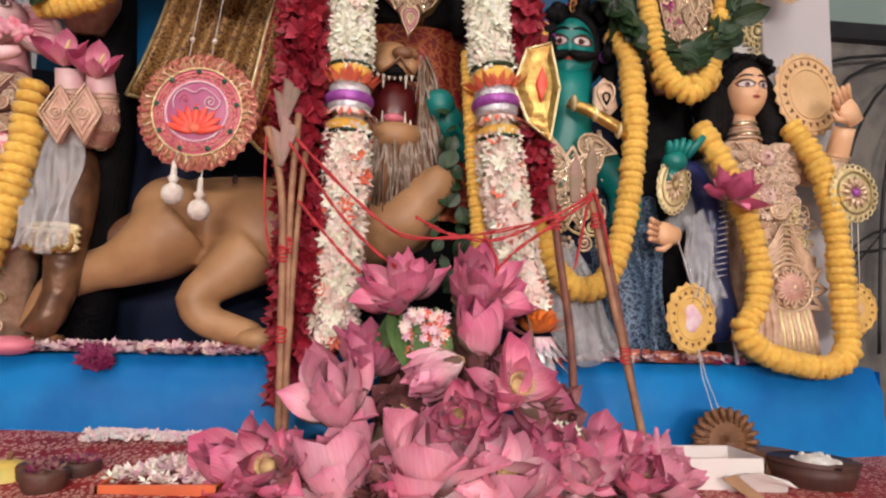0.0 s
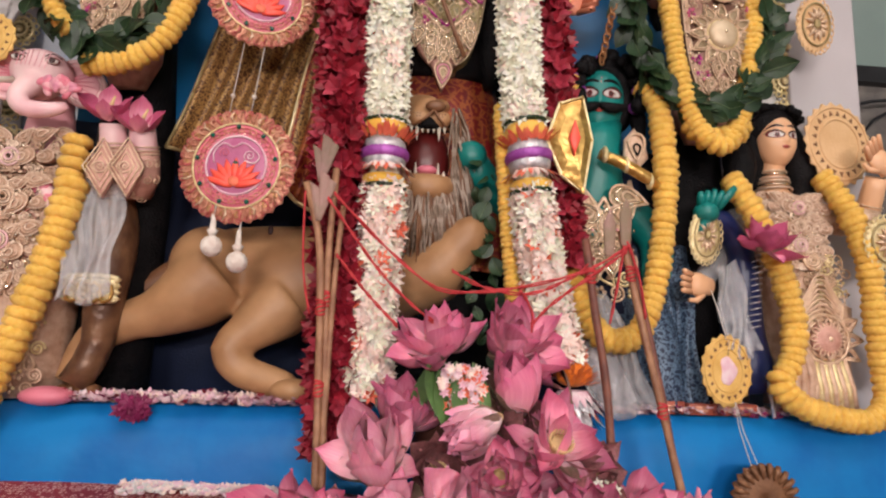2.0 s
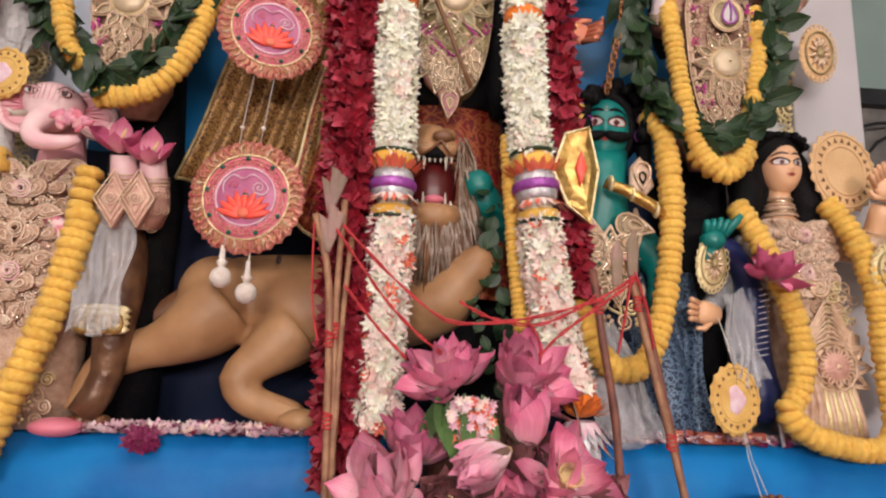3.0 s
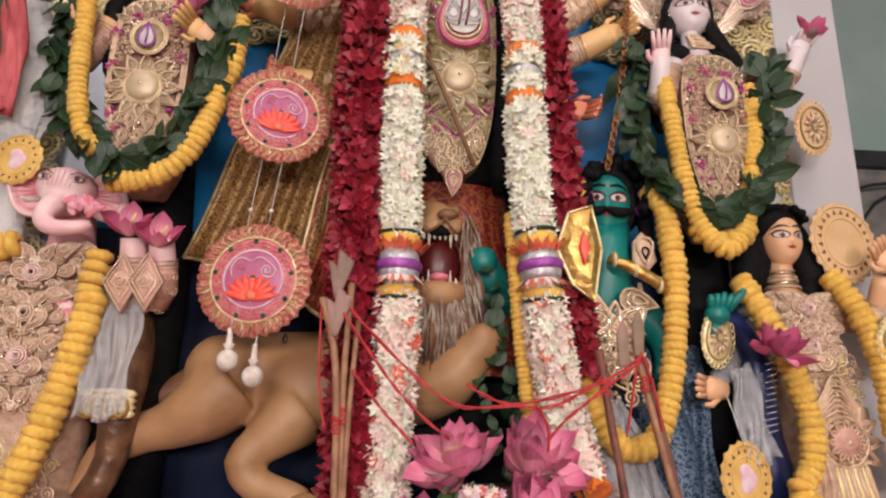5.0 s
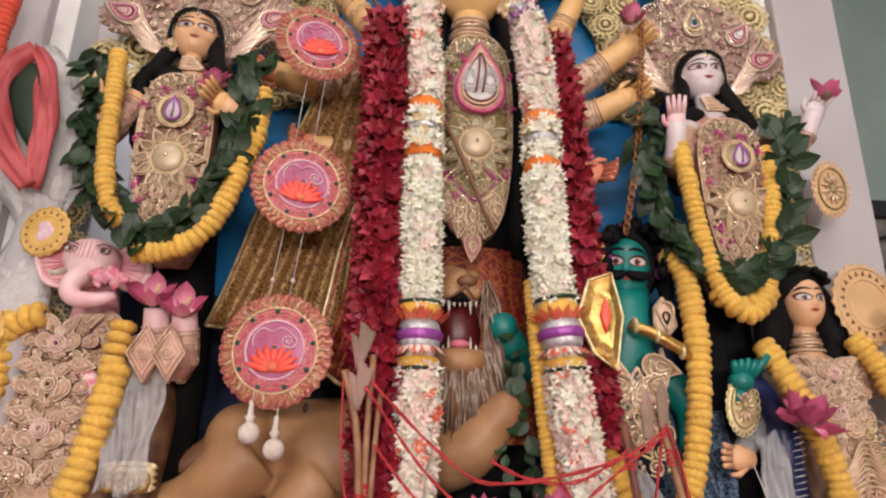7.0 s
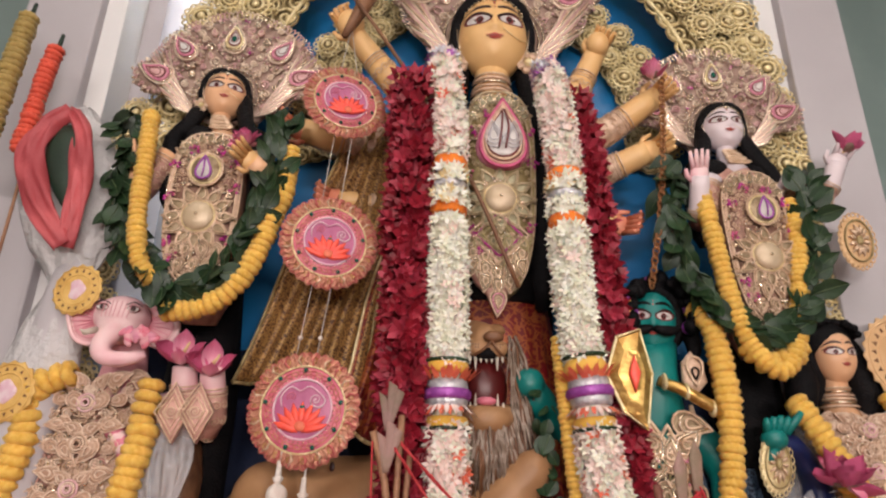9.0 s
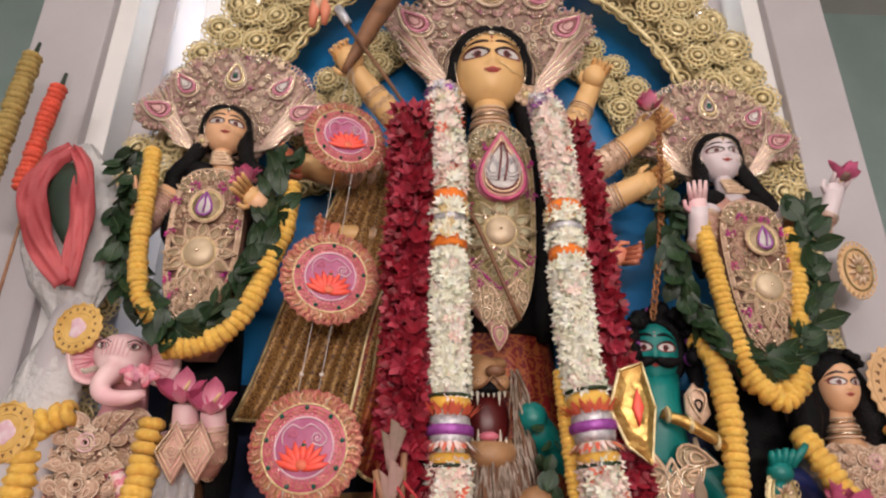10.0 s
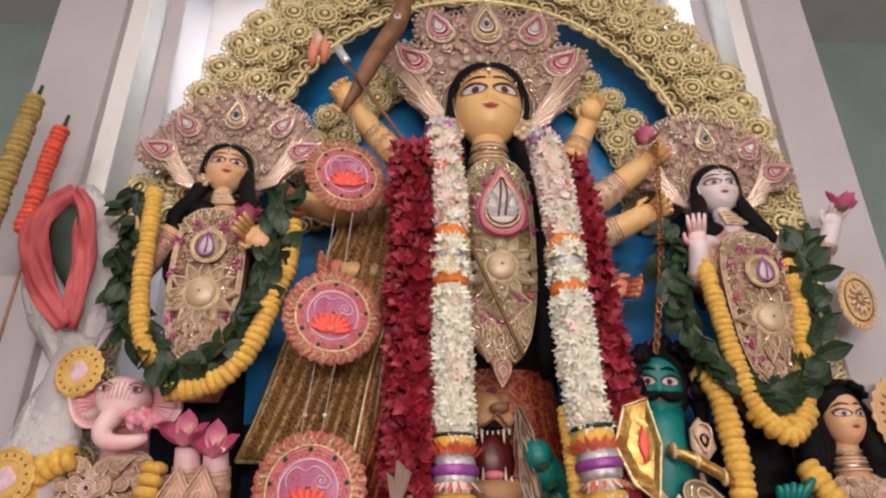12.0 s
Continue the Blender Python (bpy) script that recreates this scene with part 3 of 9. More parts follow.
def head(f, c, w, h, skin, turn=0.0, brow=M_INK, hair=True, lean=0.0):
    """A modelled clay head with painted eyes, brows and lips; w is half its width, h half its height. Gives a function from face angle, height and lift to a place."""
    spin = Matrix.Rotation(turn, 3, "Z") @ Matrix.Rotation(lean, 3, "Y")
    base = Vector(c)

    def at(a, v, lift=0.0):
        v1 = max(-1.0, min(1.0, v))
        r = math.sqrt(max(0.0, 1 - abs(v1) ** (2.5 if v1 > 0 else 2.15))) * (1 - (0.1 * abs(v1) if v1 < 0 else 0))
        bump = 0.0
        if abs(a) < 1.4:
            nose = max(0.0, min(1.0, (0.2 - v) / 0.32)) * max(0.0, min(1.0, (v + 0.2) / 0.07))
            bump = 0.15 * nose * hump(a, 0.12 + 0.05 * nose) + 0.05 * hump(a, 0.22) * hump(v + 0.32, 0.06) + 0.05 * hump(a, 0.3) * hump(v + 0.66, 0.14) - 0.045 * hump(abs(a) - 0.42, 0.25) * hump(v - 0.1, 0.1) + 0.03 * hump(abs(a) - 0.7, 0.3) * hump(v + 0.2, 0.2)
        p = Vector((w * r * math.sin(a), -w * 0.94 * r * math.cos(a), h * v1 * (0.86 if v1 < 0 else 1.0)))
        n = Vector((p.x, p.y, p.z * (w / h) ** 2)).normalized()
        return base + spin @ (p + n * (w * bump + lift))

    lon, lat = 84, 46
    grid = [[at(math.pi * (2 * k / lon - 1), -math.cos(math.pi * (i + 0.02) / (lat + 0.04)))[:] for k in range(lon + 1)] for i in range(lat + 1)]
    f.sheet(grid, skin)

    def decal(outline, mat, lift):
        n = len(outline)
        ma, mv = sum(p[0] for p in outline) / n, sum(p[1] for p in outline) / n
        verts = [at(ma, mv, w * lift)]
        for s in (0.33, 0.66, 1.0):
            verts += [at(ma + (a - ma) * s, mv + (v - mv) * s, w * lift) for a, v in outline]
        faces = [(0, 1 + k, 1 + (k + 1) % n) for k in range(n)]
        for q in (0, 1):
            faces += [(1 + q * n + k, 1 + q * n + (k + 1) % n, 1 + (q + 1) * n + (k + 1) % n, 1 + (q + 1) * n + k) for k in range(n)]
        f.add(verts, faces, mat)

    def stroke(a0, a1, height, thick, mat, lift):
        """A painted stroke between two angles; height and thick run along it from 0 to 1."""
        up = [(a0 + (a1 - a0) * k / 12, height(k / 12) + thick(k / 12)) for k in range(13)]
        dn = [(a0 + (a1 - a0) * k / 12, height(k / 12) - thick(k / 12)) for k in range(12, -1, -1)]
        for k in range(12):
            decal([up[k], up[k + 1], dn[11 - k], dn[12 - k]], mat, lift)

    for s in (-1, 1):
        def almond(a0, a1, tall, rise):
            return [(s * (a0 + (a1 - a0) * (0.5 - 0.5 * math.cos(t))), 0.11 + rise * (0.5 - 0.5 * math.cos(t)) + tall * math.copysign(abs(math.sin(t)) ** 0.9, math.sin(t)) * (1.15 if math.sin(t) > 0 else 0.8)) for t in [math.tau * k / 22 for k in range(22)]]
        decal(almond(0.07, 1.0, 0.14, 0.05), M_LID, 0.008)
        decal(almond(0.13, 0.87, 0.095, 0.03), M_EYE, 0.016)
        decal([(s * 0.44 + 0.125 * math.cos(t), 0.128 + 0.082 * math.sin(t)) for t in [math.tau * k / 14 for k in range(14)]], M_LID, 0.024)
        decal([(s * 0.44 + 0.07 * math.cos(t), 0.128 + 0.05 * math.sin(t)) for t in [math.tau * k / 12 for k in range(12)]], M_INK, 0.032)
        stroke(s * 0.06, s * 1.08, lambda t: 0.13 + 0.13 * math.sin(math.pi * min(1, t * 1.05)) ** 0.8 + 0.06 * t, lambda t: 0.034 * (1 - 0.6 * t), M_INK, 0.034)
        stroke(s * 0.1, s * 1.12, lambda t: 0.36 + 0.13 * math.sin(math.pi * (0.15 + 0.8 * t)) - 0.06 * t, lambda t: 0.012 + 0.034 * math.sin(math.pi * min(1, 0.15 + t * 0.85)), brow, 0.012)
    stroke(-0.26, 0.26, lambda t: -0.295 + 0.014 * math.cos(4 * math.pi * t), lambda t: 0.006 + 0.03 * math.sin(math.pi * t), M_LIP, 0.01)
    stroke(-0.2, 0.2, lambda t: -0.355 - 0.006 * math.sin(math.pi * t), lambda t: 0.004 + 0.03 * math.sin(math.pi * t), M_LIP, 0.01)
    stroke(-0.26, 0.26, lambda t: -0.325, lambda t: 0.007, M_LID, 0.014)
    for v, r in ((0.42, 0.035), (0.52, 0.03)):
        decal([(r * math.cos(t), v + 0.7 * r * math.sin(t)) for t in [math.tau * k / 10 for k in range(10)]], M_LIP, 0.012)
    if hair:
        rows = []
        for i, (t, lift) in enumerate(((0, 0.0), (0.0, 0.07), (0.05, 0.13), (0.14, 0.17), (0.3, 0.19), (0.5, 0.19), (0.7, 0.18), (0.85, 0.17), (1.0, 0.16))):
            row = []
            for k in range(73):
                a = math.pi * (2 * k / 72 - 1)
                v0 = hairline(a)
                part_line = 0.06 * hump(a, 0.05) if i else 0
                row.append(at(a * (1.0 if i else 0.98), v0 + (0.999 - v0) * t, w * (lift * (1 + 0.35 * min(1, abs(a))) - part_line + (0.02 * math.sin(k * 2.7 + i) if i > 1 else 0)))[:])
            rows.append(row)
        f.sheet(rows, M_HAIR_FILL)
    return at


# ---- the room ----
def wall(name, lo, hi, mat, label, category="wall"):
    f = Form()
    f.box(lo, hi, mat)
    return thing(name, f, label, category, "", "structure", False)


wall("floor", (-3.2, -4.0, -0.1), (3.2, 2.4, 0.0), M_FLOOR, "tiled floor of the worship hall", "floor")
wall("ceiling", (-3.2, -4.0, 3.4), (3.2, 2.4, 3.5), M_CEILING, "white plastered ceiling of the hall", "ceiling")
wall("wall_back", (-1.3, 1.55, 0), (1.2, 1.7, 3.4), M_WHITE_WALL, "bright white plastered wall behind the gilded arch")
wall("wall_left", (-3.2, -4.0, 0), (-3.05, 2.4, 3.4), M_GREEN_WALL, "grey-green painted side wall")
wall("wall_right", (3.05, -4.0, 0), (3.2, 2.4, 3.4), M_GREEN_WALL, "grey-green painted side wall")
wall("wall_front", (-3.05, -4.0, 0), (3.05, -3.85, 3.4), M_GREEN_WALL, "grey-green wall facing the altar")
wall("wall_recess_left", (-3.05, 1.9, 0), (-1.2, 2.05, 3.4), M_GREEN_WALL, "grey-green wall set back beside the pillar")
wall("wall_recess_right", (1.15, 1.9, 2.17), (3.05, 2.05, 3.4), M_GREEN_WALL, "grey-green upper wall set back beside the pillar")
wall("wall_stone", (1.15, 1.9, 0), (3.05, 2.05, 2.11), M_STONE, "rough grey stone wall beside the pillar")
wall("trim", (1.15, 1.86, 2.11), (3.05, 2.05, 2.17), M_GREY_IRON, "dark ledge between stone and painted wall", "ledge")

for x0, x1, s0, s1 in ((-1.215, -1.02, -1.02, -0.965), (0.885, 1.06, 0.83, 0.885)):
    f = Form()
    f.box((x0, 1.2, 0), (x1, 1.55, 3.4), M_LILAC, 0.006)
    f.box((s0, 1.23, 0), (s1, 1.55, 3.4), M_WHITE_WALL, 0.004)
    inner = (s1 - 0.004, s1 + 0.055) if x0 < 0 else (s0 - 0.05, s0 + 0.004)
    f.box((inner[0], 1.34, 0), (inner[1], 1.55, 3.4), M_LILAC, 0.004)
    thing("pillar", f, "lilac-white plastered pillar with stepped edges beside the arch", "pillar", "pillars beside the arch", "structure", False)

rnd = random.Random(4)
for n in range(7):
    f = Form()
    x = 1.2 + 0.16 * n
    f.tube(line([(x, 1.84, 1.0), (x + 0.05, 1.82, 1.5 + 0.05 * n), (x + 0.25, 1.83, 1.95), (x + 0.6, 1.84, 2.05)], 16), 0.006, M_GREY_IRON, 6)
    f.tube(line([(x + 0.1, 1.85, 1.1 + 0.1 * n), (x + 0.3, 1.83, 1.3 + 0.1 * n), (x + 0.55, 1.85, 1.36 + 0.08 * n)], 10), 0.004, M_GREY_IRON, 6)
    thing("iron_grille_bar", f, "curved dark iron bar against the stone wall", "grille bar", "bars of the iron grille")

for x, y in ((-0.7, -0.5), (0.8, -0.5), (0.05, -2.2)):
    ob = tagged(new("ceiling_light"), "white square-edged ceiling light panel, switched on", "ceiling light", "ceiling lights")
    ob.location = (x, y, 3.38)
    f = Form()
    for lo, hi in (((-0.64, -0.34, 0), (0.64, -0.31, 0.02)), ((-0.64, 0.31, 0), (0.64, 0.34, 0.02)), ((-0.64, -0.31, 0), (-0.61, 0.31, 0.02)), ((0.61, -0.31, 0), (0.64, 0.31, 0.02))):
        f.box(lo, hi, M_CEILING)
    part("frame", f, ob, "", False)
    f = Form()
    f.box((-0.61, -0.31, 0.004), (0.61, 0.31, 0.018), M_LAMP_GLASS)
    part("diffuser", f, ob, "", False)

# invented fixtures, out of view, that carry the added front lamps
for x in (-0.9, 1.1):
    ob = tagged(new("front_fill_fixture"), "unseen white tube light added opposite the altar to brighten its front", "wall light", "wall lights")
    ob.location = (x, -3.8, 1.75)
    f = Form()
    f.box((-0.65, -0.05, -0.08), (0.65, -0.02, 0.08), M_CEILING, 0.005)
    part("frame", f, ob, "", False)
    f = Form()
    f.tube([(-0.6, 0.0, 0), (0.6, 0.0, 0)], 0.02, M_LAMP_GLASS, 12)
    part("tube", f, ob)


# ---- platform and cloth ----
f = Form()
cols, rows = 60, 8
grid = []
for i in range(rows + 1):
    row = []
    for k in range(cols + 1):
        x = -1.35 + 2.39 * k / cols
        z = 0.60 + 0.395 * i / rows
        wob = 0.008 * noise.noise((x * 5, z * 9, 1.0)) + 0.004 * noise.noise((x * 17, z * 22, 4.0))
        row.append((x, 1.066 + wob + (0.012 if i == rows else 0) + 0.02 * (i / rows) ** 6, z + 0.004 * noise.noise((x * 7, 3, 0))))
    grid.append(row)
grid.append([(p[0], 1.15, 0.998 + 0.004 * noise.noise((p[0] * 6, 5, 0))) for p in grid[-1]])
grid.append([(p[0], 1.52, 1.0) for p in grid[-1]])
f.sheet(grid, M_BLUE_PAINT)
f.add([(1.04, 1.08, 0.6), (1.04, 1.52, 0.6), (1.04, 1.52, 1.0), (1.04, 1.08, 0.99)], [(0, 1, 2, 3)], M_BLUE_PAINT)
f.box((-1.35, 1.2, 0), (1.03, 1.5, 0.7), M_BLUE_PAINT)
platform = thing("platform", f, "bright blue painted plaster platform with a worn edge under the statues", "platform", "", "structure")

f = Form()
grid = []
for i in range(25):
    y = -0.1 + 1.18 * i / 24
    row = []
    for k in range(61):
        x = -1.5 + 3.0 * k / 60
        z = 0.812 + (0.034 - 0.022 * max(-1, min(1, x / 0.7))) * max(0, (y - 0.75) / 0.33) + 0.004 * noise.noise((x * 6, y * 6, 2))
        row.append((x, y, z))
    grid.append(row)
front = [(p[0], p[1] - 0.03, 0.0) for p in grid[0]]
f.sheet([front] + grid, M_RED_CLOTH)
thing("altar_cloth", f, "dark red cloth printed with small cream flowers over the altar table", "cloth", "", "structure")

f = Form()
f.box((-1.45, -0.08, 0), (1.45, 1.05, 0.78), M_BRICK_BOX)
thing("altar_table", f, "low plinth under the red altar cloth", "table", "", "structure", False)


# ---- arch behind the statues ----
AX, AZ = 0.035, 2.262
AH = 1.06  # the arch is a little taller than a half circle
arch = tagged(new("arch_backdrop"), "blue arched backdrop with a wide border of gilt filigree rosettes", "backdrop")
f = Form()
outline = [(0.86, 1.0), (-0.8, 1.0)] + [(0.04 - 0.84 * math.cos(math.pi * k / 40), 2.33 + 0.87 * math.sin(math.pi * k / 40)) for k in range(41)]
n = len(outline)
f.add([(x, 1.36, z) for x, z in outline] + [(x, 1.39, z) for x, z in outline], [tuple(range(n)), tuple(range(2 * n - 1, n - 1, -1))] + [(i, (i + 1) % n, n + (i + 1) % n, n + i) for i in range(n)], M_BLUE_BOARD)
part("board", f, arch, "blue painted arched board", False)

# panel added over the lower board; its dark navy stands in for shade
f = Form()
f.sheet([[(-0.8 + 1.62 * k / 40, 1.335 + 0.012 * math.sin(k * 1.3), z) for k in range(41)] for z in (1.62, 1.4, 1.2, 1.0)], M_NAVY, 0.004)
part("navy_hanging", f, arch, "dark navy panel standing in for shade low on the board")

# lattice of gilt loops behind the rosettes
f = Form()
for r in (0.62, 0.68, 0.74, 0.8):
    for k in range(int(46 * r / 0.7)):
        a = math.pi * (k + 0.5) / int(46 * r / 0.7) * 1.06 - 0.09
        c = (AX + r * math.cos(a), 1.235, AZ + r * AH * math.sin(a))
        spiral(f, c, 0.034, 1.8, 0.0042, M_GOLD, a + k, 1 if k % 2 else -1)
        loop(f, c, 0.034, 0.034, 0.004, M_GOLD_DARK, 12, 4)
pts = [(AX + 0.607 * math.cos(math.pi * k / 60 * 1.08 - 0.12), 1.232, AZ + 0.607 * AH * math.sin(math.pi * k / 60 * 1.08 - 0.12)) for k in range(61)]
f.tube(pts, 0.007, M_GOLD, 6)
part("lattice", f, arch, "gilt filigree lattice", True, "stuff")
f = Form()
f.sheet([[(AX + r * math.cos(math.pi * k / 60 * 1.08 - 0.12), 1.25, AZ + r * AH * math.sin(math.pi * k / 60 * 1.08 - 0.12)) for k in range(61)] for r in (0.61, 0.7, 0.8)], M_GOLD_DARK, 0.004)
part("backing", f, arch, "dull gold card backing")

f = Form()
loop(f, (0, 0, 0), 0.036, 0.036, 0.005, M_GOLD, 20)
loop(f, (0, -0.004, 0), 0.021, 0.021, 0.005, M_GOLD, 14)
f.ball((0, -0.006, 0), (0.011, 0.007, 0.011), M_GOLD, None, 8, 5)
f.slab([(0.033 * math.cos(math.tau * k / 16), 0.033 * math.sin(math.tau * k / 16)) for k in range(16)], 0.004, 0.003, M_GOLD_DARK)
for k in range(14):
    a = math.tau * k / 14
    loop(f, (0.043 * math.cos(a), 0.001, 0.043 * math.sin(a)), 0.0085, 0.0085, 0.003, M_GOLD, 8, 4)
    f.tube([(0.021 * math.cos(a), -0.002, 0.021 * math.sin(a)), (0.036 * math.cos(a + 0.2), 0, 0.036 * math.sin(a + 0.2))], 0.0028, M_GOLD, 4)
rosette_mesh = f.mesh("rosette")
rnd = random.Random(7)


def rosette(x, y, z, s):
    ob = part("rosette", rosette_mesh, arch)
    ob.matrix_basis = pose(x, y, z, rnd.uniform(-8, 8), rnd.uniform(0, 360), rnd.uniform(-8, 8)) @ Matrix.Scale(s, 4)


for ring, (r, count, size) in enumerate(((0.815, 31, 1.05), (0.765, 29, 0.9), (0.69, 25, 1.0))):
    for k in range(count):
        a = math.pi * ((k + 0.5 * (ring % 2)) / (count - 1) * 1.1 - 0.05)
        rosette(AX - 0.01 + r * math.cos(a), 1.222 - 0.006 * ring, AZ + r * AH * math.sin(a), size * rnd.uniform(0.9, 1.1))
for side, x in ((-1, -0.86), (1, 0.88)):
    for k in range(11):
        rosette(x + rnd.uniform(-0.01, 0.01), 1.21, 2.2 - 0.085 * k, rnd.uniform(0.75, 0.9))
f = Form()  # inner gilt band on the blue board, at both sides of the head
for side in (-1, 1):
    for r in (0.43, 0.475, 0.52):
        for k in range(16):
            a = math.radians(-12 + 4.6 * k)
            c = (0.045 + side * r * math.cos(a), 1.338, 2.27 + r * math.sin(a))
            spiral(f, c, 0.03, 1.8, 0.004, M_GOLD, a * 7 + k, 1 if k % 2 else -1)
            loop(f, c, 0.027, 0.027, 0.0035, M_GOLD_DARK, 10, 4)
part("inner_lattice", f, arch, "gilt filigree band", True, "stuff")
for side in (-1, 1):
    f = Form()
    f.sheet([[(0.045 + side * r * math.cos(math.radians(-14 + 4.6 * k)), 1.35, 2.27 + r * math.sin(math.radians(-14 + 4.6 * k))) for k in range(17)] for r in (0.415, 0.475, 0.54)], M_GOLD_DARK, 0.004)
    part("inner_backing", f, arch, "dull gold card backing")
    for k in range(7):
        for r in (0.44, 0.52):
            a = math.radians(-10 + 11 * k + (5 if r > 0.5 else 0))
            rosette(0.045 + side * r * math.cos(a), 1.31, 2.27 + r * math.sin(a), rnd.uniform(0.75, 0.95))


# ---- statues: each one plain mesh ----
def filled_tear(f, c, size, angle, curl, mats, lines=2):
    """A filled teardrop with cords round it."""
    out = []
    for k in range(16):
        t = math.tau * k / 16
        x, z = 0.5 * math.sin(t) * math.sin(t / 2) ** 1.3, 0.62 * math.cos(t)
        x += curl * max(z, 0) ** 2
        out.append((c[0] + size * (x * math.cos(angle) - z * math.sin(angle)), c[2] + size * (x * math.sin(angle) + z * math.cos(angle))))
    f.slab(out, c[1], 0.004, mats[0], 0.004 * min(1, size / 0.04))
    for q in range(lines):
        s = 1.0 - 0.3 * q
        tear(f, (c[0], c[1] - 0.002 - 0.003 * q, c[2]), size * s, size * 0.04, mats[1 + q % (len(mats) - 1)], angle, curl, 16, 5)


def sequins(f, c, r, n, mats, rng, y_out=0.0):
    """A cluster of small shiny discs."""
    for k in range(n):
        a, d = rng.uniform(0, 6.28), r * math.sqrt(rng.random())
        tilt = Matrix.Rotation(rng.uniform(-0.7, 0.7), 3, "X") @ Matrix.Rotation(rng.uniform(-0.6, 0.6), 3, "Z")
        f.ball((c[0] + d * math.cos(a), c[1] - y_out * rng.random(), c[2] + d * math.sin(a)), (0.0036, 0.0009, 0.0036), rng.choice(mats), tilt, 7, 4)


def breastplate(f, cx, cz, w, h, y, mats, dot, lean=0.0, pendant=True, seed=2):
    """A long rounded plate of zari work: a domed boss in a ring of petals, a pendant, tears below and a corded border."""
    rng = random.Random(seed)

    def sk(u, v, out=0.0):
        return (cx + w * u + lean * h * v, y - 0.004 - 0.02 * max(0, 1 - u * u) * max(0, 1 - v * v) - out, cz + h * v)

    def edge(t, s=1.0):
        taper = 1.0 - 0.22 * (1 - math.sin(t)) / 2
        return s * taper * math.copysign(abs(math.cos(t)) ** 0.7, math.cos(t)), s * math.copysign(abs(math.sin(t)) ** 0.75, math.sin(t))
    ts = [math.tau * k / 48 for k in range(48)]
    f.slab([(sk(*edge(t))[0], sk(*edge(t))[2]) for t in ts], y, 0.05, mats[0], 0.02, (cx, cz))
    for s, m in ((0.985, mats[1]), (0.93, mats[2]), (0.88, mats[1])):
        f.tube([sk(*edge(t, s), 0.002) for t in ts], w * 0.026, m, 5, closed=True)
    for k in range(60):
        t = math.tau * k / 60
        f.ball(sk(*edge(t, 0.955), 0.005), w * 0.03, M_SEQUIN if k % 3 else mats[1], None, 6, 4)
    for i in range(-7, 8):  # fine curls between the larger figures
        for j in range(-15, 16):
            u, v = i / 7.5 + (j % 2) * 0.06, j / 15.5
            if abs(u) < 0.78 and u * u + v * v < 0.86 and not (u * u / 0.7 + ((v + 0.15) * h / w) ** 2 / 0.9 < 1):
                q = sk(u, v, 0.001)
                if (i + j) % 3:
                    spiral(f, q, w * 0.075, 1.6, w * 0.013, mats[1] if (i + 2 * j) % 5 else mats[2], rng.random() * 6, rng.choice((-1, 1)))
                else:
                    f.ball(q, w * 0.034, rng.choice((M_SEQUIN, mats[2], mats[1])), None, 6, 4)
    for k in range(60):
        u, v = rng.uniform(-0.8, 0.8), rng.uniform(-0.85, 0.9)
        if u * u + v * v < 0.85:
            sequins(f, sk(u, v, 0.006), w * 0.08, 3, (M_SEQUIN, M_SEQUIN, M_ZARI_CORD), rng, 0.004)
    b = sk(0, -0.15, 0.004)
    r = w * 0.37
    f.ball(b, (r, r * 0.42, r), M_BOSS, None, 26, 12)
    f.ball((b[0], b[1] - r * 0.4, b[2]), (r * 0.12, r * 0.1, r * 0.12), M_SEQUIN, None, 8, 5)
    for s in (1.04, 1.16):
        loop(f, (b[0], b[1] + 0.002, b[2]), r * s, r * s, r * 0.06, mats[1] if s > 1.1 else M_GOLD, 28)
    for k in range(12):
        a = math.tau * k / 12
        filled_tear(f, (b[0] - 1.72 * r * math.sin(a), b[1] + 0.006, b[2] + 1.72 * r * math.cos(a)), r * 1.1, a, 0, (mats[3], mats[1], mats[1]), 2)
    for row, (v, n, size) in enumerate(((-0.56, 4, 0.4), (-0.74, 3, 0.36), (-0.88, 2, 0.26))):
        for k in range(n):
            u = (k - (n - 1) / 2) * 0.36
            filled_tear(f, sk(u, v, 0.003), w * size, math.pi + 0.25 * u * 4, 0.25 * (1 if u > 0 else -1 if u < 0 else 0), (mats[3], mats[1], mats[2]), 3)
    for k in range(9):  # lace at the neckline
        a = math.pi * (0.1 + 0.8 * k / 8)
        filled_tear(f, sk(0.72 * math.cos(a), 0.62 + 0.28 * math.sin(a), 0.003), w * 0.3, a - math.pi / 2, 0.2, (mats[3], mats[1], M_SEQUIN), 2)
    for u, v in ((-0.72, 0.52), (0.7, 0.55), (-0.78, 0.1), (0.76, 0.22), (-0.66, -0.45), (0.68, -0.4), (-0.3, 0.72), (0.34, 0.7), (-0.5, -0.62)):
        q = sk(u + rng.uniform(-0.06, 0.06), v, 0.006)
        sequins(f, q, w * 0.14, 11, (dot, dot, M_ROSE), rng, 0.003)
    if pendant:
        p = sk(0.05, 0.42, 0.008)
        f.ball(p, (w * 0.4, 0.014, w * 0.42), mats[3], None, 18, 8)
        for s, m in ((0.42, mats[1]), (0.36, M_GOLD)):
            loop(f, (p[0], p[1] - 0.006, p[2]), w * s, w * s * 1.05, w * 0.03, m, 22)
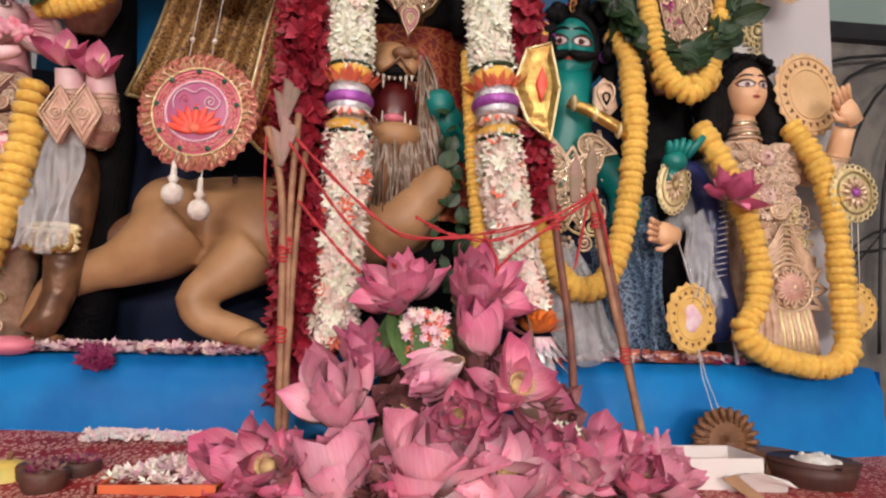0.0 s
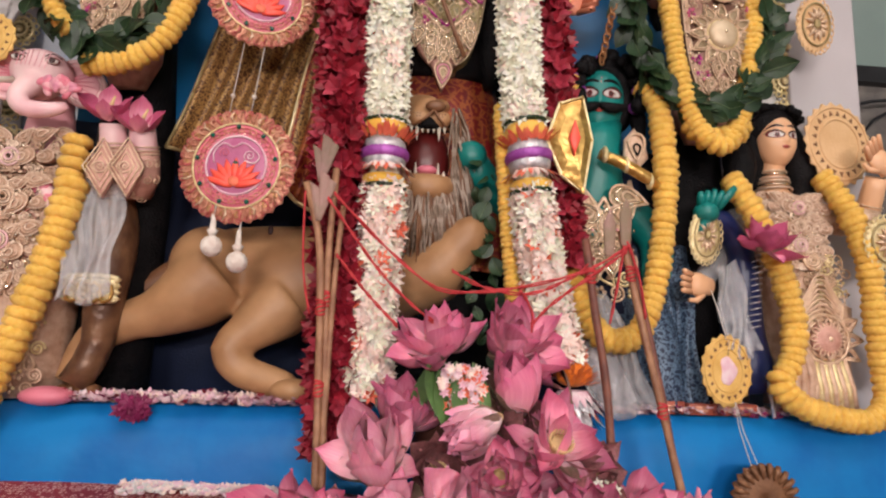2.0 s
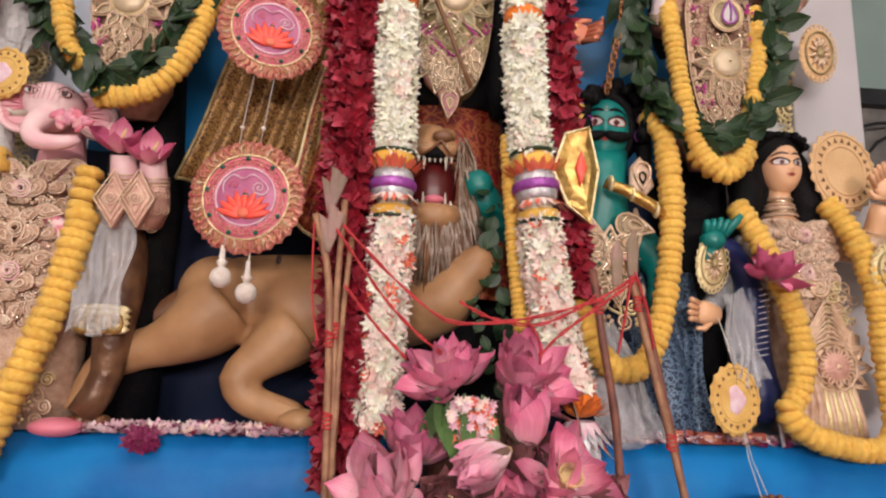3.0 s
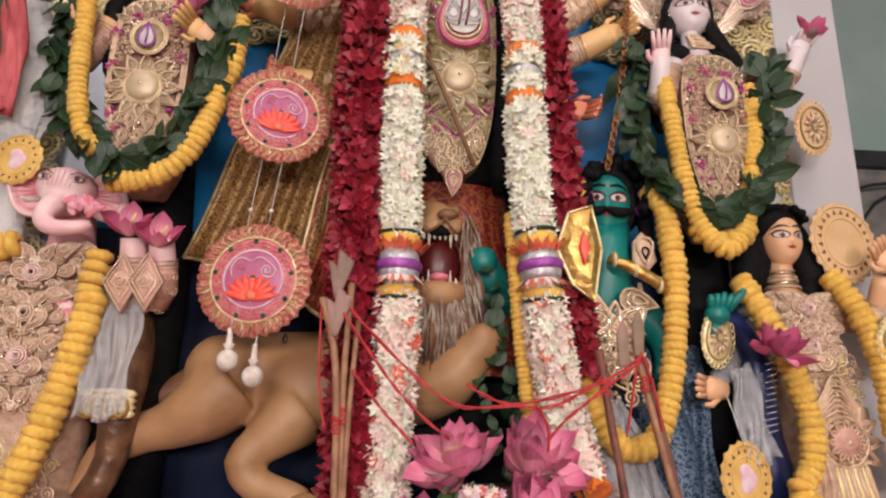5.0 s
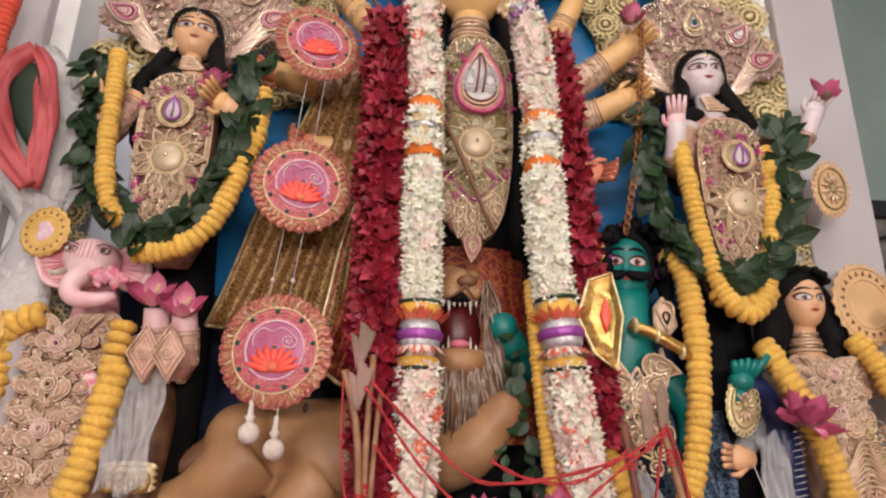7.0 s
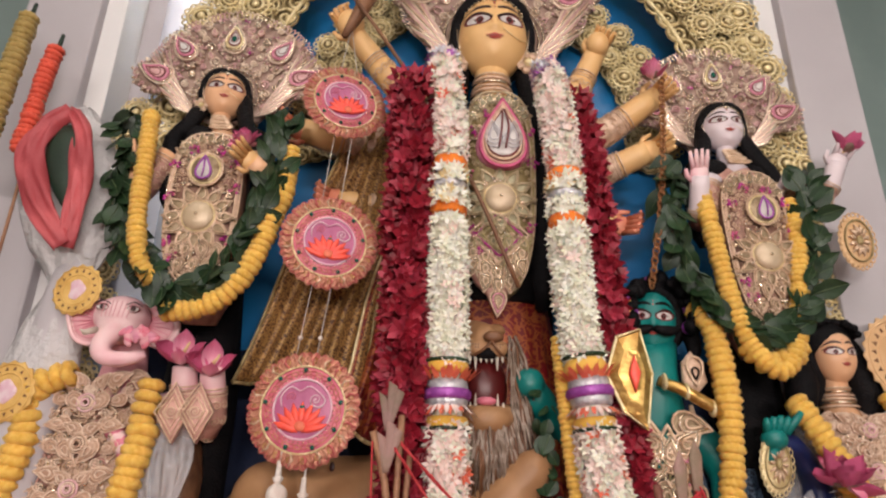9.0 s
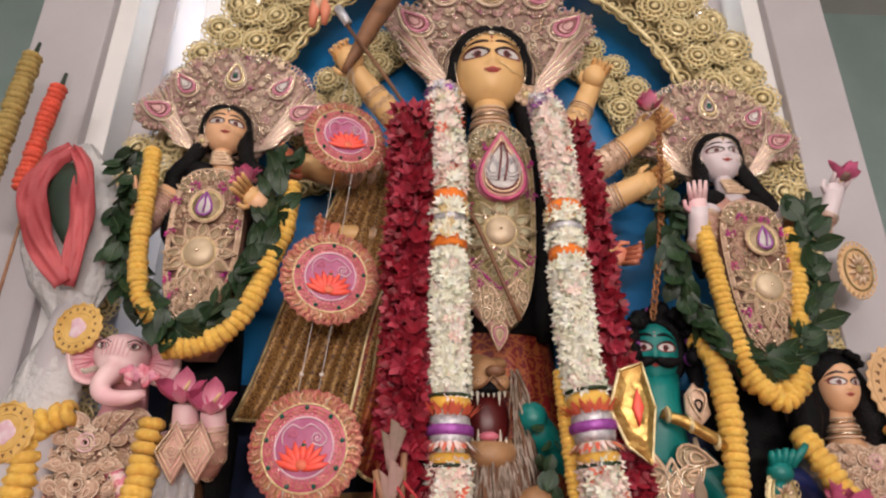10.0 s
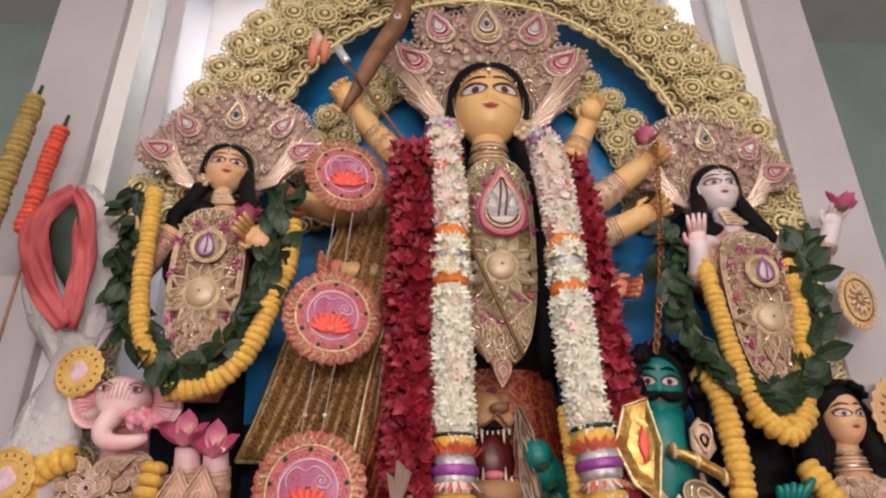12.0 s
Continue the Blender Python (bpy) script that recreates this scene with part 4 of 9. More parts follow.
        f.slab([(p[0] + w * 0.5 * 0.55 * math.sin(t) * math.sin(t / 2) ** 1.3, p[2] + w * 0.3 * math.cos(t)) for t in [math.tau * k / 18 for k in range(18)]], p[1] - 0.016, 0.006, M_EYE, 0.004)
        tear(f, (p[0], p[1] - 0.018, p[2]), w * 0.5, w * 0.028, M_PURPLE, 0, 0, 18)
        f.tube([(p[0], p[1] - 0.022, p[2] + w * 0.24), (p[0] + w * 0.03, p[1] - 0.023, p[2]), (p[0], p[1] - 0.022, p[2] - w * 0.26)], w * 0.022, M_PURPLE, 5)


def paisley(f, c, size, angle, curl, mats):
    """A raised paisley: ground, rings of cord, a pale heart with a dark outline."""
    filled_tear(f, c, size, angle, curl, (mats[0], mats[1], mats[1]), 1)
    for s, m, th in ((0.86, M_SEQUIN, 0.03), (0.7, mats[2], 0.05), (0.54, M_LID, 0.025), (0.34, M_LID, 0.018)):
        tear(f, (c[0], c[1] - 0.004 - 0.006 * (1 - s), c[2]), size * s, size * th, m, angle, curl, 18, 5)
    out = []
    for k in range(16):
        t = math.tau * k / 16
        x, z = 0.5 * math.sin(t) * math.sin(t / 2) ** 1.3, 0.62 * math.cos(t)
        x += curl * max(z, 0) ** 2
        x, z = 0.56 * x, 0.56 * z
        out.append((c[0] + size * (x * math.cos(angle) - z * math.sin(angle)), c[2] + size * (x * math.sin(angle) + z * math.cos(angle))))
    f.slab(out, c[1] - 0.006, 0.004, mats[3], 0.003)


def crown(f, c, r, lobes, tall, inner, seed=1):
    """A tall openwork crown behind the head: card ground, feathered wings, paisleys on raised lobes, curls, beads and sequins."""
    x, y, z = c
    rng = random.Random(seed)
    ground, cord, rose = M_CROWN_GROUND, M_CROWN_CORD, M_CROWN_ROSE

    def rim(deg):
        deg = abs(deg)
        stops = ((0, tall), (25, tall * 0.96), (45, 1.08), (62, 1.0), (78, 0.84), (92, 0.64), (110, 0.5), (150, 0.36))
        for (a, ra), (b, rb) in zip(stops, stops[1:]):
            if deg <= b:
                return r * (ra + (rb - ra) * (deg - a) / (b - a))
        return r * 0.36

    def spot(deg, d, out=0.0):
        return x + d * math.sin(math.radians(deg)), y - out, z + d * math.cos(math.radians(deg))
    outline = []
    for k in range(121):
        deg = -148 + 296 * k / 120
        p = spot(deg, rim(deg) * (0.94 + 0.06 * abs(math.sin(math.radians(deg * 9)))))
        outline.append((p[0], p[2]))
    f.slab(outline, y, 0.012, ground, 0.003, (x, z))
    for s in (-1, 1):  # feathered wings rising from the ears
        for g in range(2):
            for k in range(13):
                deg = s * (62 + 24 * g + 1.9 * (k - 6))
                lo, hi = spot(s * (118 + 12 * g), r * 0.4, 0.012), spot(deg, rim(deg) * (1.04 - 0.004 * (k - 6) ** 2), 0.014)
                mid = spot(s * (80 + 20 * g) + s * 1.6 * (k - 6), r * (0.64 - 0.06 * g), 0.024)
                f.tube(line([lo, mid, hi], 7), [r * 0.006, r * 0.01, r * 0.012, r * 0.012, r * 0.012, r * 0.01, r * 0.005], (cord, rose, M_CREAM, M_SEQUIN)[k % 4], 5)
    d = inner / r + 0.12
    while d < tall:  # rows of curls following the arch of the crown
        n = int(d * 27)
        for k in range(n + 1):
            deg = -108 + 216 * k / n + rng.uniform(-1, 1)
            if d * r < rim(deg) * 0.95:
                q = spot(deg, d * r, rng.uniform(0.005, 0.014))
                kind = rng.random()
                if kind < 0.6:
                    spiral(f, q, r * rng.uniform(0.04, 0.066), 1.7, r * 0.011, rng.choice((cord, rose, M_SEQUIN, cord)), rng.random() * 6, rng.choice((-1, 1)))
                elif kind < 0.85:
                    filled_tear(f, q, r * 0.1, -math.radians(deg), rng.uniform(-0.4, 0.4), (rose, M_CREAM, cord), 2) if kind < 0.72 else tear(f, q, r * 0.1, r * 0.009, rng.choice((cord, M_CREAM, rose)), -math.radians(deg), rng.uniform(-0.4, 0.4), 10, 4)
                else:
                    sequins(f, (q[0], q[1] - 0.003, q[2]), r * 0.03, 5, (M_SEQUIN, M_MAGENTA, M_PINK_CLAY), rng)
        d += 0.1
    for deg in range(-112, 113, 8 if inner < 0.1 else 5):  # two rows of beads round the hair
        for dd, m, size in ((1.0, M_SEQUIN, 0.016), (1.0 + 0.05 * r / inner, M_SEQUIN, 0.018), (1.0 + 0.1 * r / inner, M_SEQUIN, 0.014)):
            f.ball(spot(deg, inner * dd, 0.016), r * size, m, None, 7, 5)
    for k in range(90):  # frill of loops along the edge
        deg = -112 + 224 * k / 89
        q = spot(deg, rim(deg) * 0.985, 0.006)
        tear(f, q, r * rng.uniform(0.07, 0.1), r * 0.007, rng.choice((cord, rose, M_SEQUIN)), -math.radians(deg), rng.uniform(-0.3, 0.3), 10, 4)
    for n, (deg, dist, size) in enumerate(lobes):
        for s in ((-1, 1) if deg else (1,)):
            a = -s * math.radians(deg)
            q = spot(s * deg, r * dist, 0.014)
            out = []
            for k in range(24):
                t = math.tau * k / 24
                e = r * size * (0.64 + 0.05 * math.cos(9 * t))
                u, v = e * 0.82 * math.sin(t), e * math.cos(t)
                out.append((q[0] + u * math.cos(a) - v * math.sin(a), q[2] + u * math.sin(a) + v * math.cos(a)))
            f.slab(out, q[1] + 0.006, 0.008, ground, 0.006)
            for k, (px, pz) in enumerate(out):
                f.ball((px, q[1] + 0.002, pz), r * 0.017, (cord, M_SEQUIN, rose)[k % 3], None, 6, 4)
                spiral(f, (q[0] + 0.83 * (px - q[0]), q[1] - 0.001, q[2] + 0.83 * (pz - q[2])), r * 0.03, 1.4, r * 0.006, cord if k % 2 else rose, k, s)
            paisley(f, (q[0], q[1] - 0.008, q[2]), r * size * 0.82, a, -0.35 * s if deg else 0.0, (rose if n else M_CREAM, cord, M_ROSE_PALE if n else M_GOLD, M_EYE if n < 2 else M_CROWN_ROSE))
            if not deg:
                f.ball((q[0], q[1] - 0.018, q[2] - r * 0.03), (r * 0.03, 0.004, r * 0.04), M_GEM, None, 10, 6)


def beads(f, pts, r, mat):
    for p in pts:
        f.ball(p, r, mat, None, 6, 4)


def jewels(f, at, w):
    """Forehead chain, ear ornaments and a nose chain; at gives places on the head."""
    beads(f, [at(0.0, v, w * 0.14) for v in (0.78, 0.83, 0.88, 0.92, 0.96)], w * 0.035, M_SEQUIN)
    for k in range(-9, 10):
        a = k * 0.11
        beads(f, [at(a, hairline(a) - 0.035, w * 0.05)], w * 0.038, M_SEQUIN)
        if k % 2:
            beads(f, [at(a, hairline(a) - 0.1, w * 0.04)], w * 0.028, M_GOLD)
    p = at(0, 0.64, w * 0.06)
    f.ball(p, (w * 0.09, w * 0.05, w * 0.1), M_SEQUIN, None, 9, 6)
    f.ball(p - Vector((0, 0, w * 0.13)), (w * 0.04, w * 0.03, w * 0.06), M_LIP, None, 7, 5)
    for s in (-1, 1):
        p = at(s * 1.5, -0.52, w * 0.2)
        for k in range(7):
            a = math.tau * k / 7
            f.ball((p[0] + w * 0.24 * math.cos(a), p[1] - w * 0.04, p[2] + w * 0.26 * math.sin(a)), (w * 0.13, w * 0.05, w * 0.13), M_CREAM, None, 8, 5)
            loop(f, (p[0] + w * 0.24 * math.cos(a), p[1] - w * 0.1, p[2] + w * 0.26 * math.sin(a)), w * 0.1, w * 0.1, w * 0.022, M_ZARI_CORD, 9, 4)
        f.ball((p[0], p[1] - w * 0.06, p[2]), w * 0.14, M_GOLD, None, 10, 6)
        f.tube(line([at(s * 1.35, 0.3, w * 0.1), at(s * 1.28, -0.1, w * 0.06), at(s * 1.3, -0.5, w * 0.1)], 8), w * 0.015, M_SEQUIN, 5)
    f.tube(line([at(0.2, -0.14, w * 0.04), at(0.7, -0.3, w * 0.05), at(1.3, -0.1, w * 0.08)], 9), w * 0.012, M_GOLD, 4)


def limb(f, pts, radii, mat, n=8):
    pts = line(pts, n)
    rr = [radii[0] + (radii[1] - radii[0]) * k / (n - 1) for k in range(n)]
    f.tube(pts, rr, mat, 14)
    return pts, rr


def sleeve(f, pts, rr, lo, hi, mats):
    """Lace of fine cord round a part of a limb, with a corded band at both ends."""
    n = len(pts)
    a, b = int(lo * (n - 1)), max(int(hi * (n - 1)), int(lo * (n - 1)) + 1)
    f.tube(pts[a:b + 1], [r * 1.06 for r in rr[a:b + 1]], mats[0], 14)
    for i in range(a, b + 1):
        d = (pts[min(i + 1, n - 1)] - pts[max(i - 1, 0)]).normalized()
        side = d.cross(Vector((0, 1, 0))).normalized()
        fwd = side.cross(d)
        fwd = fwd if fwd.y < 0 else -fwd
        r = rr[i] * 1.08
        for band in ((-0.12, 0.0, 0.12) if i in (a, b) else ()):
            f.tube([pts[i] + d * r * band * 2 + side * (r * math.cos(t)) + fwd * (r * math.sin(t)) for t in [math.tau * k / 16 for k in range(16)]], r * 0.06, mats[1], 5, closed=True)
        if i in (a, b):
            continue
        for t in (0.35, 0.95, 1.57, 2.2, 2.8):
            p = pts[i] + side * (r * math.cos(t)) + fwd * (r * math.sin(t))
            u, v = (side * -math.sin(t) + fwd * math.cos(t)), d
            turns = [(r * 0.34 * q / 10 * math.cos(q * 0.9 + i), r * 0.34 * q / 10 * math.sin(q * 0.9 + i)) for q in range(11)]
            f.tube([p + u * m + v * k2 for m, k2 in turns], r * 0.045, mats[1], 4)


def lace(f, cx, cz, w, h, y, mats, seed):
    """Mirror-image scrollwork of corded paisleys on a rounded front, with spirals, petals and sequins between."""
    rng = random.Random(seed)

    def put(u, v, out=0.0):
        return (cx + w * u, y + 0.03 * u * u - out, cz + h * v)
    rows = 7
    for i in range(rows):
        v = 0.92 - 1.84 * i / (rows - 1)
        for s in (-1, 1):
            for k, u in enumerate((0.2, 0.52, 0.84)):
                a = -s * (0.5 + 0.5 * k + 0.25 * (i % 3)) + (math.pi if i % 2 else 0)
                filled_tear(f, put(s * u, v + 0.05 * k, 0.004 + 0.003 * ((i + k) % 2)), w * (0.42 if (i + k) % 2 else 0.34), a, 0.4 * s, (mats[0], mats[1], mats[2], mats[1]), 3)
                spiral(f, put(s * (u - 0.16), v - 0.13, 0.006), w * 0.11, 2.2, w * 0.016, mats[1 + (i + k) % 2], i + k, s)
                sequins(f, put(s * u, v - 0.12, 0.008), w * 0.1, 4, (M_SEQUIN, mats[1]), rng, 0.003)
    for n, (v, m) in enumerate(((0.62, M_PINK_CLAY), (0.1, mats[2]), (-0.45, M_PINK_CLAY))):
        for q in range(3):
            loop(f, put(0, v, 0.012 + 0.002 * q), w * (0.17 - 0.05 * q), w * (0.17 - 0.05 * q), w * 0.022, mats[1] if q % 2 else m, 16)


LACE = (M_CREAM_GROUND, M_LACE_CORD, M_CREAM)
ZARI = (M_ZARI_GROUND, M_ZARI_CORD, M_CREAM, M_ZARI_PETAL)

# the tall central figure
f = Form()
C = (0.052, 1.2, 2.452)
crown(f, (0.06, 1.235, 2.485), 0.3, ((0, 1.03, 0.5), (27, 1.1, 0.44), (54, 0.94, 0.44)), 1.3, 0.125, 3)
jewels(f, head(f, C, 0.094, 0.132, M_SKIN, -0.03), 0.094)
f.tube([(0.05, 1.205, 2.39), (0.05, 1.205, 2.28), (0.055, 1.205, 2.22)], [0.046, 0.044, 0.06], M_SKIN, 18)
for k in range(7):
    f.tube([(0.05 + (0.046 + 0.002 * k) * math.cos(t), 1.205 + (0.046 + 0.002 * k) * math.sin(t), 2.335 - 0.013 * k + 0.006 * math.sin(t)) for t in [math.tau * q / 20 for q in range(20)]], 0.0042, (M_ZARI_CORD, M_CREAM, M_SEQUIN)[k % 3], 5, (0, 0, 1), True)
f.tube([(0.06, 1.23, 2.24), (0.062, 1.22, 2.15), (0.058, 1.22, 2.0), (0.052, 1.22, 1.85), (0.05, 1.22, 1.72)], [(0.1, 0.05), (0.13, 0.075), (0.1, 0.07), (0.1, 0.07), (0.12, 0.07)], M_HAIR_FILL, 20)
breastplate(f, 0.056, 1.985, 0.098, 0.27, 1.135, (M_OLIVE_GROUND, M_OLIVE_CORD, M_OLIVE_GOLD, M_OLIVE_PETAL), M_MAGENTA, 0.0, False)
p = (0.064, 1.108, 2.128)
def drop(scale, lift, mat, depth=0.005):
    f.slab([(p[0] + scale * 0.6 * math.sin(t) * math.sin(t / 2) ** 1.1, p[2] - 0.012 + scale * 0.66 * math.cos(t)) for t in [math.tau * k / 26 for k in range(26)]], p[1] - lift, depth, mat, 0.004)
drop(0.145, 0.0, M_ROSE_PALE, 0.012)
drop(0.112, 0.005, M_CREAM)
drop(0.098, 0.009, M_EYE)
for size, mat, th in ((0.142, M_ROSE, 0.005), (0.13, M_PINK_ZARI, 0.004), (0.112, M_ZARI_CORD, 0.004), (0.1, M_LID, 0.0024)):
    tear(f, (p[0], p[1] - 0.009, p[2] - 0.012), size * 1.06, th, mat, 0, 0, 26)
for s in (-1, 1):
    f.tube(line([(p[0] + 0.003 * s, p[1] - 0.02, p[2] + 0.045), (p[0] + (0.012 if s > 0 else -0.004), p[1] - 0.021, p[2]), (p[0] + (0.004 if s > 0 else -0.012), p[1] - 0.02, p[2] - 0.06)], 8), 0.0026, M_LID, 5)
    for k in range(3):
        tear(f, (p[0] + s * 0.024, p[1] - 0.016, p[2] - 0.02), 0.06 - 0.016 * k, 0.0014, M_SILVER, -s * 0.1, 0, 14, 4)
for k in range(4):  # lozenge of braid below the boss
    q = 0.07 - 0.016 * k
    f.tube([(0.052, 1.112, 1.855 + q), (0.052 + q, 1.116, 1.855), (0.052, 1.112, 1.855 - q), (0.052 - q, 1.116, 1.855)], 0.0036, (M_ZARI_CORD, M_MAGENTA, M_OLIVE_GOLD, M_SEQUIN)[k], 5, closed=True)
f.slab([(-0.02, 1.8), (0.12, 1.8), (0.1, 1.745), (0.07, 1.715), (0.047, 1.66), (0.025, 1.715), (-0.004, 1.745)], 1.128, 0.01, M_PINK_ZARI, 0.006)
for row, (z, n, size) in enumerate(((1.79, 5, 0.045), (1.76, 5, 0.042), (1.73, 3, 0.04), (1.69, 1, 0.05))):
    for k in range(n):
        u = (k - (n - 1) / 2) * 0.028
        filled_tear(f, (0.048 + u, 1.12 - 0.003 * row, z + 0.3 * abs(u)), size, math.pi + 2.5 * u, 0.15, (M_ZARI_PETAL, M_ZARI_CORD, M_ROSE_PALE if row == 3 else M_SEQUIN), 3)
grid = []  # skirt with folds
for i in range(13):
    t = i / 12
    row = []
    for k in range(41):
        a = math.pi * (1 + k / 40)
        fold = 1 + 0.07 * math.sin(k * 1.7 + 2 * t) * t
        row.append((0.05 + (0.13 + 0.07 * t) * fold * math.cos(a), 1.27 + (0.075 + 0.05 * t) * fold * math.sin(a), 1.78 - 0.5 * t))
    grid.append(row)
f.sheet(grid, M_RED_SARI)
for s in (-1, 1):  # long hair down both sides
    f.tube(line([(0.05 + s * 0.09, 1.23, 2.46), (0.055 + s * 0.105, 1.2, 2.25), (0.055 + s * 0.125, 1.17, 2.1), (0.05 + s * 0.12, 1.18, 1.9), (0.05 + s * 0.11, 1.19, 1.7)], 12), [(0.035, 0.03)] * 11 + [(0.015, 0.015)], M_HAIR_FILL, 10)
# plain black block added to fill the space behind the skirt
f.box((-0.1, 1.25, 1.05), (0.2, 1.34, 1.75), M_HAIR_FILL, 0.02)
ARMS = (
    ((0.15, 1.22, 2.17), (0.255, 1.19, 2.27), (0.325, 1.16, 2.41), 0.04, 0.9),
    ((0.17, 1.22, 2.14), (0.3, 1.18, 2.15), (0.445, 1.12, 2.24), 0.043, 0.8),
    ((0.17, 1.24, 2.08), (0.3, 1.2, 2.06), (0.43, 1.14, 2.1), 0.043, 0.8),
    ((0.17, 1.26, 2.0), (0.28, 1.24, 1.95), (0.355, 1.2, 1.925), 0.035, 0.85),
    ((-0.05, 1.22, 2.17), (-0.19, 1.17, 2.27), (-0.325, 1.13, 2.42), 0.04, 0.9),
    ((-0.06, 1.24, 2.14), (-0.24, 1.24, 2.16), (-0.31, 1.26, 2.3), 0.06, 0.3),
    ((-0.06, 1.25, 2.08), (-0.25, 1.23, 2.12), (-0.43, 1.15, 2.13), 0.045, 0.8),
    ((-0.06, 1.26, 2.0), (-0.2, 1.22, 1.97), (-0.33, 1.19, 1.965), 0.032, 0.85),
)
for n, (a, b, c, r, curl) in enumerate(ARMS):
    pts, rr = limb(f, (a, b, c), (r, r * 0.68), M_SKIN, 12)
    sleeve(f, pts, rr, 0.3, 0.8, (M_SKIN if n in (0, 4) else M_CREAM, M_ZARI_CORD))
    aim = Vector(c) - Vector(b)
    hand(f, c, 0.068, M_PALM if n in (3, 6, 7) else M_SKIN, aim, 0.3, curl)
f.ball((0.325, 1.14, 2.42), (0.03, 0.028, 0.034), M_SKIN)
f.ball((-0.325, 1.115, 2.43), (0.036, 0.032, 0.04), M_SKIN)
thing("statue", f, "tall many-armed clay goddess statue in gold and pink zari", "statue", "clay statues on the platform")


def standing_goddess(face, cx, w, skin, plate, lean, seed, crown_r, hands, turn):
    """A smaller clay goddess: head, crown, hair, plate, arms and a black stand for a skirt."""
    f = Form()
    x, y, z = face
    crown(f, (x, y + 0.03, z + 0.02), crown_r, ((0, 0.72, 0.4), (44, 0.8, 0.38), (74, 0.84, 0.42)), 1.14, w * 1.3, seed)
    jewels(f, head(f, face, w, w * 1.34, skin, turn), w)
    f.tube([(x, y, z - w), (x, y, z - w * 1.7), (cx, y, z - w * 2.4)], [w * 0.42, w * 0.4, w * 0.7], skin, 12)
    pz = plate[0]
    f.tube([(cx, y + 0.02, z - w * 2.0), (cx, y + 0.02, z - w * 2.9), (cx, y + 0.02, pz), (cx, y + 0.02, pz - 0.18), (cx, y + 0.03, pz - 0.24)], [(w * 1.0, 0.04), (w * 1.7, 0.06), (w * 1.45, 0.06), (w * 1.3, 0.05), (w * 0.7, 0.03)], M_PINK_ZARI, 18)
    # added black stand down to the platform keeps the gap below the plate dark
    f.tube([(cx, y + 0.1, pz - 0.1), (cx, y + 0.1, pz - 0.4), (cx, y + 0.1, 1.0)], [(w * 1.3, 0.05), (w * 1.7, 0.06), (w * 1.5, 0.06)], M_HAIR_FILL, 16)
    breastplate(f, cx, pz, plate[1], plate[2], y - 0.06, ZARI, M_MAGENTA, lean, True, seed)
    for s in (-1, 1):
        f.tube(line([(x + s * w * 0.9, y + 0.01, z), (x + s * w * 1.4, y - 0.02, z - w * 1.9), (x + s * w * 2.1, y - 0.01, z - w * 2.8), (cx + s * w * 2.0, y, pz + 0.02)], 14), [(w * 0.4, w * 0.36)] * 13 + [(w * 0.2, w * 0.2)], M_HAIR_FILL, 9)
        f.ball((cx + s * w * 1.2, y - 0.005, z - w * 2.2), (w * 0.9, w * 0.5, w * 0.5), M_HAIR_FILL, None, 14, 9)
    for k in range(4):
        loop(f, (x + (cx - x) * k / 3, y - w * 0.42 - 0.004 * k, z - w * (1.35 + 0.22 * k)), w * (0.34 + 0.07 * k), w * 0.07, w * 0.07, M_ZARI_CORD, 14)
    for sh, el, hd, mat, curl in hands:
        pts, rr = limb(f, (sh, el, hd), (0.03, 0.021), skin, 10)
        sleeve(f, pts, rr, 0.2, 0.75, (M_PINK_ZARI, M_ZARI_CORD))
        hand(f, hd, 0.055, mat, Vector(hd) - Vector(el), 0.3, curl)
    return f


f = standing_goddess((-0.62, 1.13, 2.2), -0.607, 0.05, M_PEACH, (1.875, 0.09, 0.19), -0.02, 5, 0.23,
                     (((-0.52, 1.12, 2.03), (-0.46, 1.1, 1.95), (-0.505, 1.03, 1.975), M_SKIN, 0.5), ((-0.72, 1.12, 2.03), (-0.775, 1.11, 1.92), (-0.772, 1.09, 1.99), M_PEACH, 0.0)), 0.27)
thing("statue", f, "clay goddess statue in pink and gold zari with a fan crown", "statue", "clay statues on the platform")
f = standing_goddess((0.633, 1.155, 2.175), 0.648, 0.051, M_PALE, (1.835, 0.088, 0.195), -0.03, 9, 0.22,
                     (((0.57, 1.13, 2.02), (0.52, 1.1, 1.9), (0.508, 1.05, 1.99), M_PINK_CLAY, 0.0), ((0.74, 1.13, 2.02), (0.83, 1.12, 1.98), (0.87, 1.09, 2.06), M_PALE, 0.3)), -0.04)
thing("statue", f, "clay goddess statue with white face, raised palm and fan crown", "statue", "clay statues on the platform")

# the young warrior
f = Form()
C = (0.79, 1.152, 1.586)
head(f, C, 0.044, 0.066, M_PEACH, 0.02, M_INK, False)
f.ball((0.784, 1.182, 1.627), (0.064, 0.06, 0.054), M_HAIR_FILL, None, 20, 14)
rnd = random.Random(3)
for k in range(70):
    a = rnd.uniform(0.1, math.pi - 0.1)
    f.ball((0.785 + 0.056 * math.cos(a), 1.14 + rnd.uniform(-0.012, 0.02), 1.632 + 0.036 * math.sin(a)), rnd.uniform(0.006, 0.011), M_HAIR_FILL, None, 6, 4)
for s in (-1, 1):
    f.tube(line([(0.785 + s * 0.05, 1.175, 1.64), (0.782 + s * 0.066, 1.175, 1.59), (0.78 + s * 0.07, 1.16, 1.53), (0.78 + s * 0.074, 1.165, 1.48), (0.78 + s * 0.05, 1.17, 1.44)], 10), [0.018, 0.024, 0.028, 0.031, 0.033, 0.034, 0.033, 0.03, 0.022, 0.008], M_HAIR_FILL, 12)
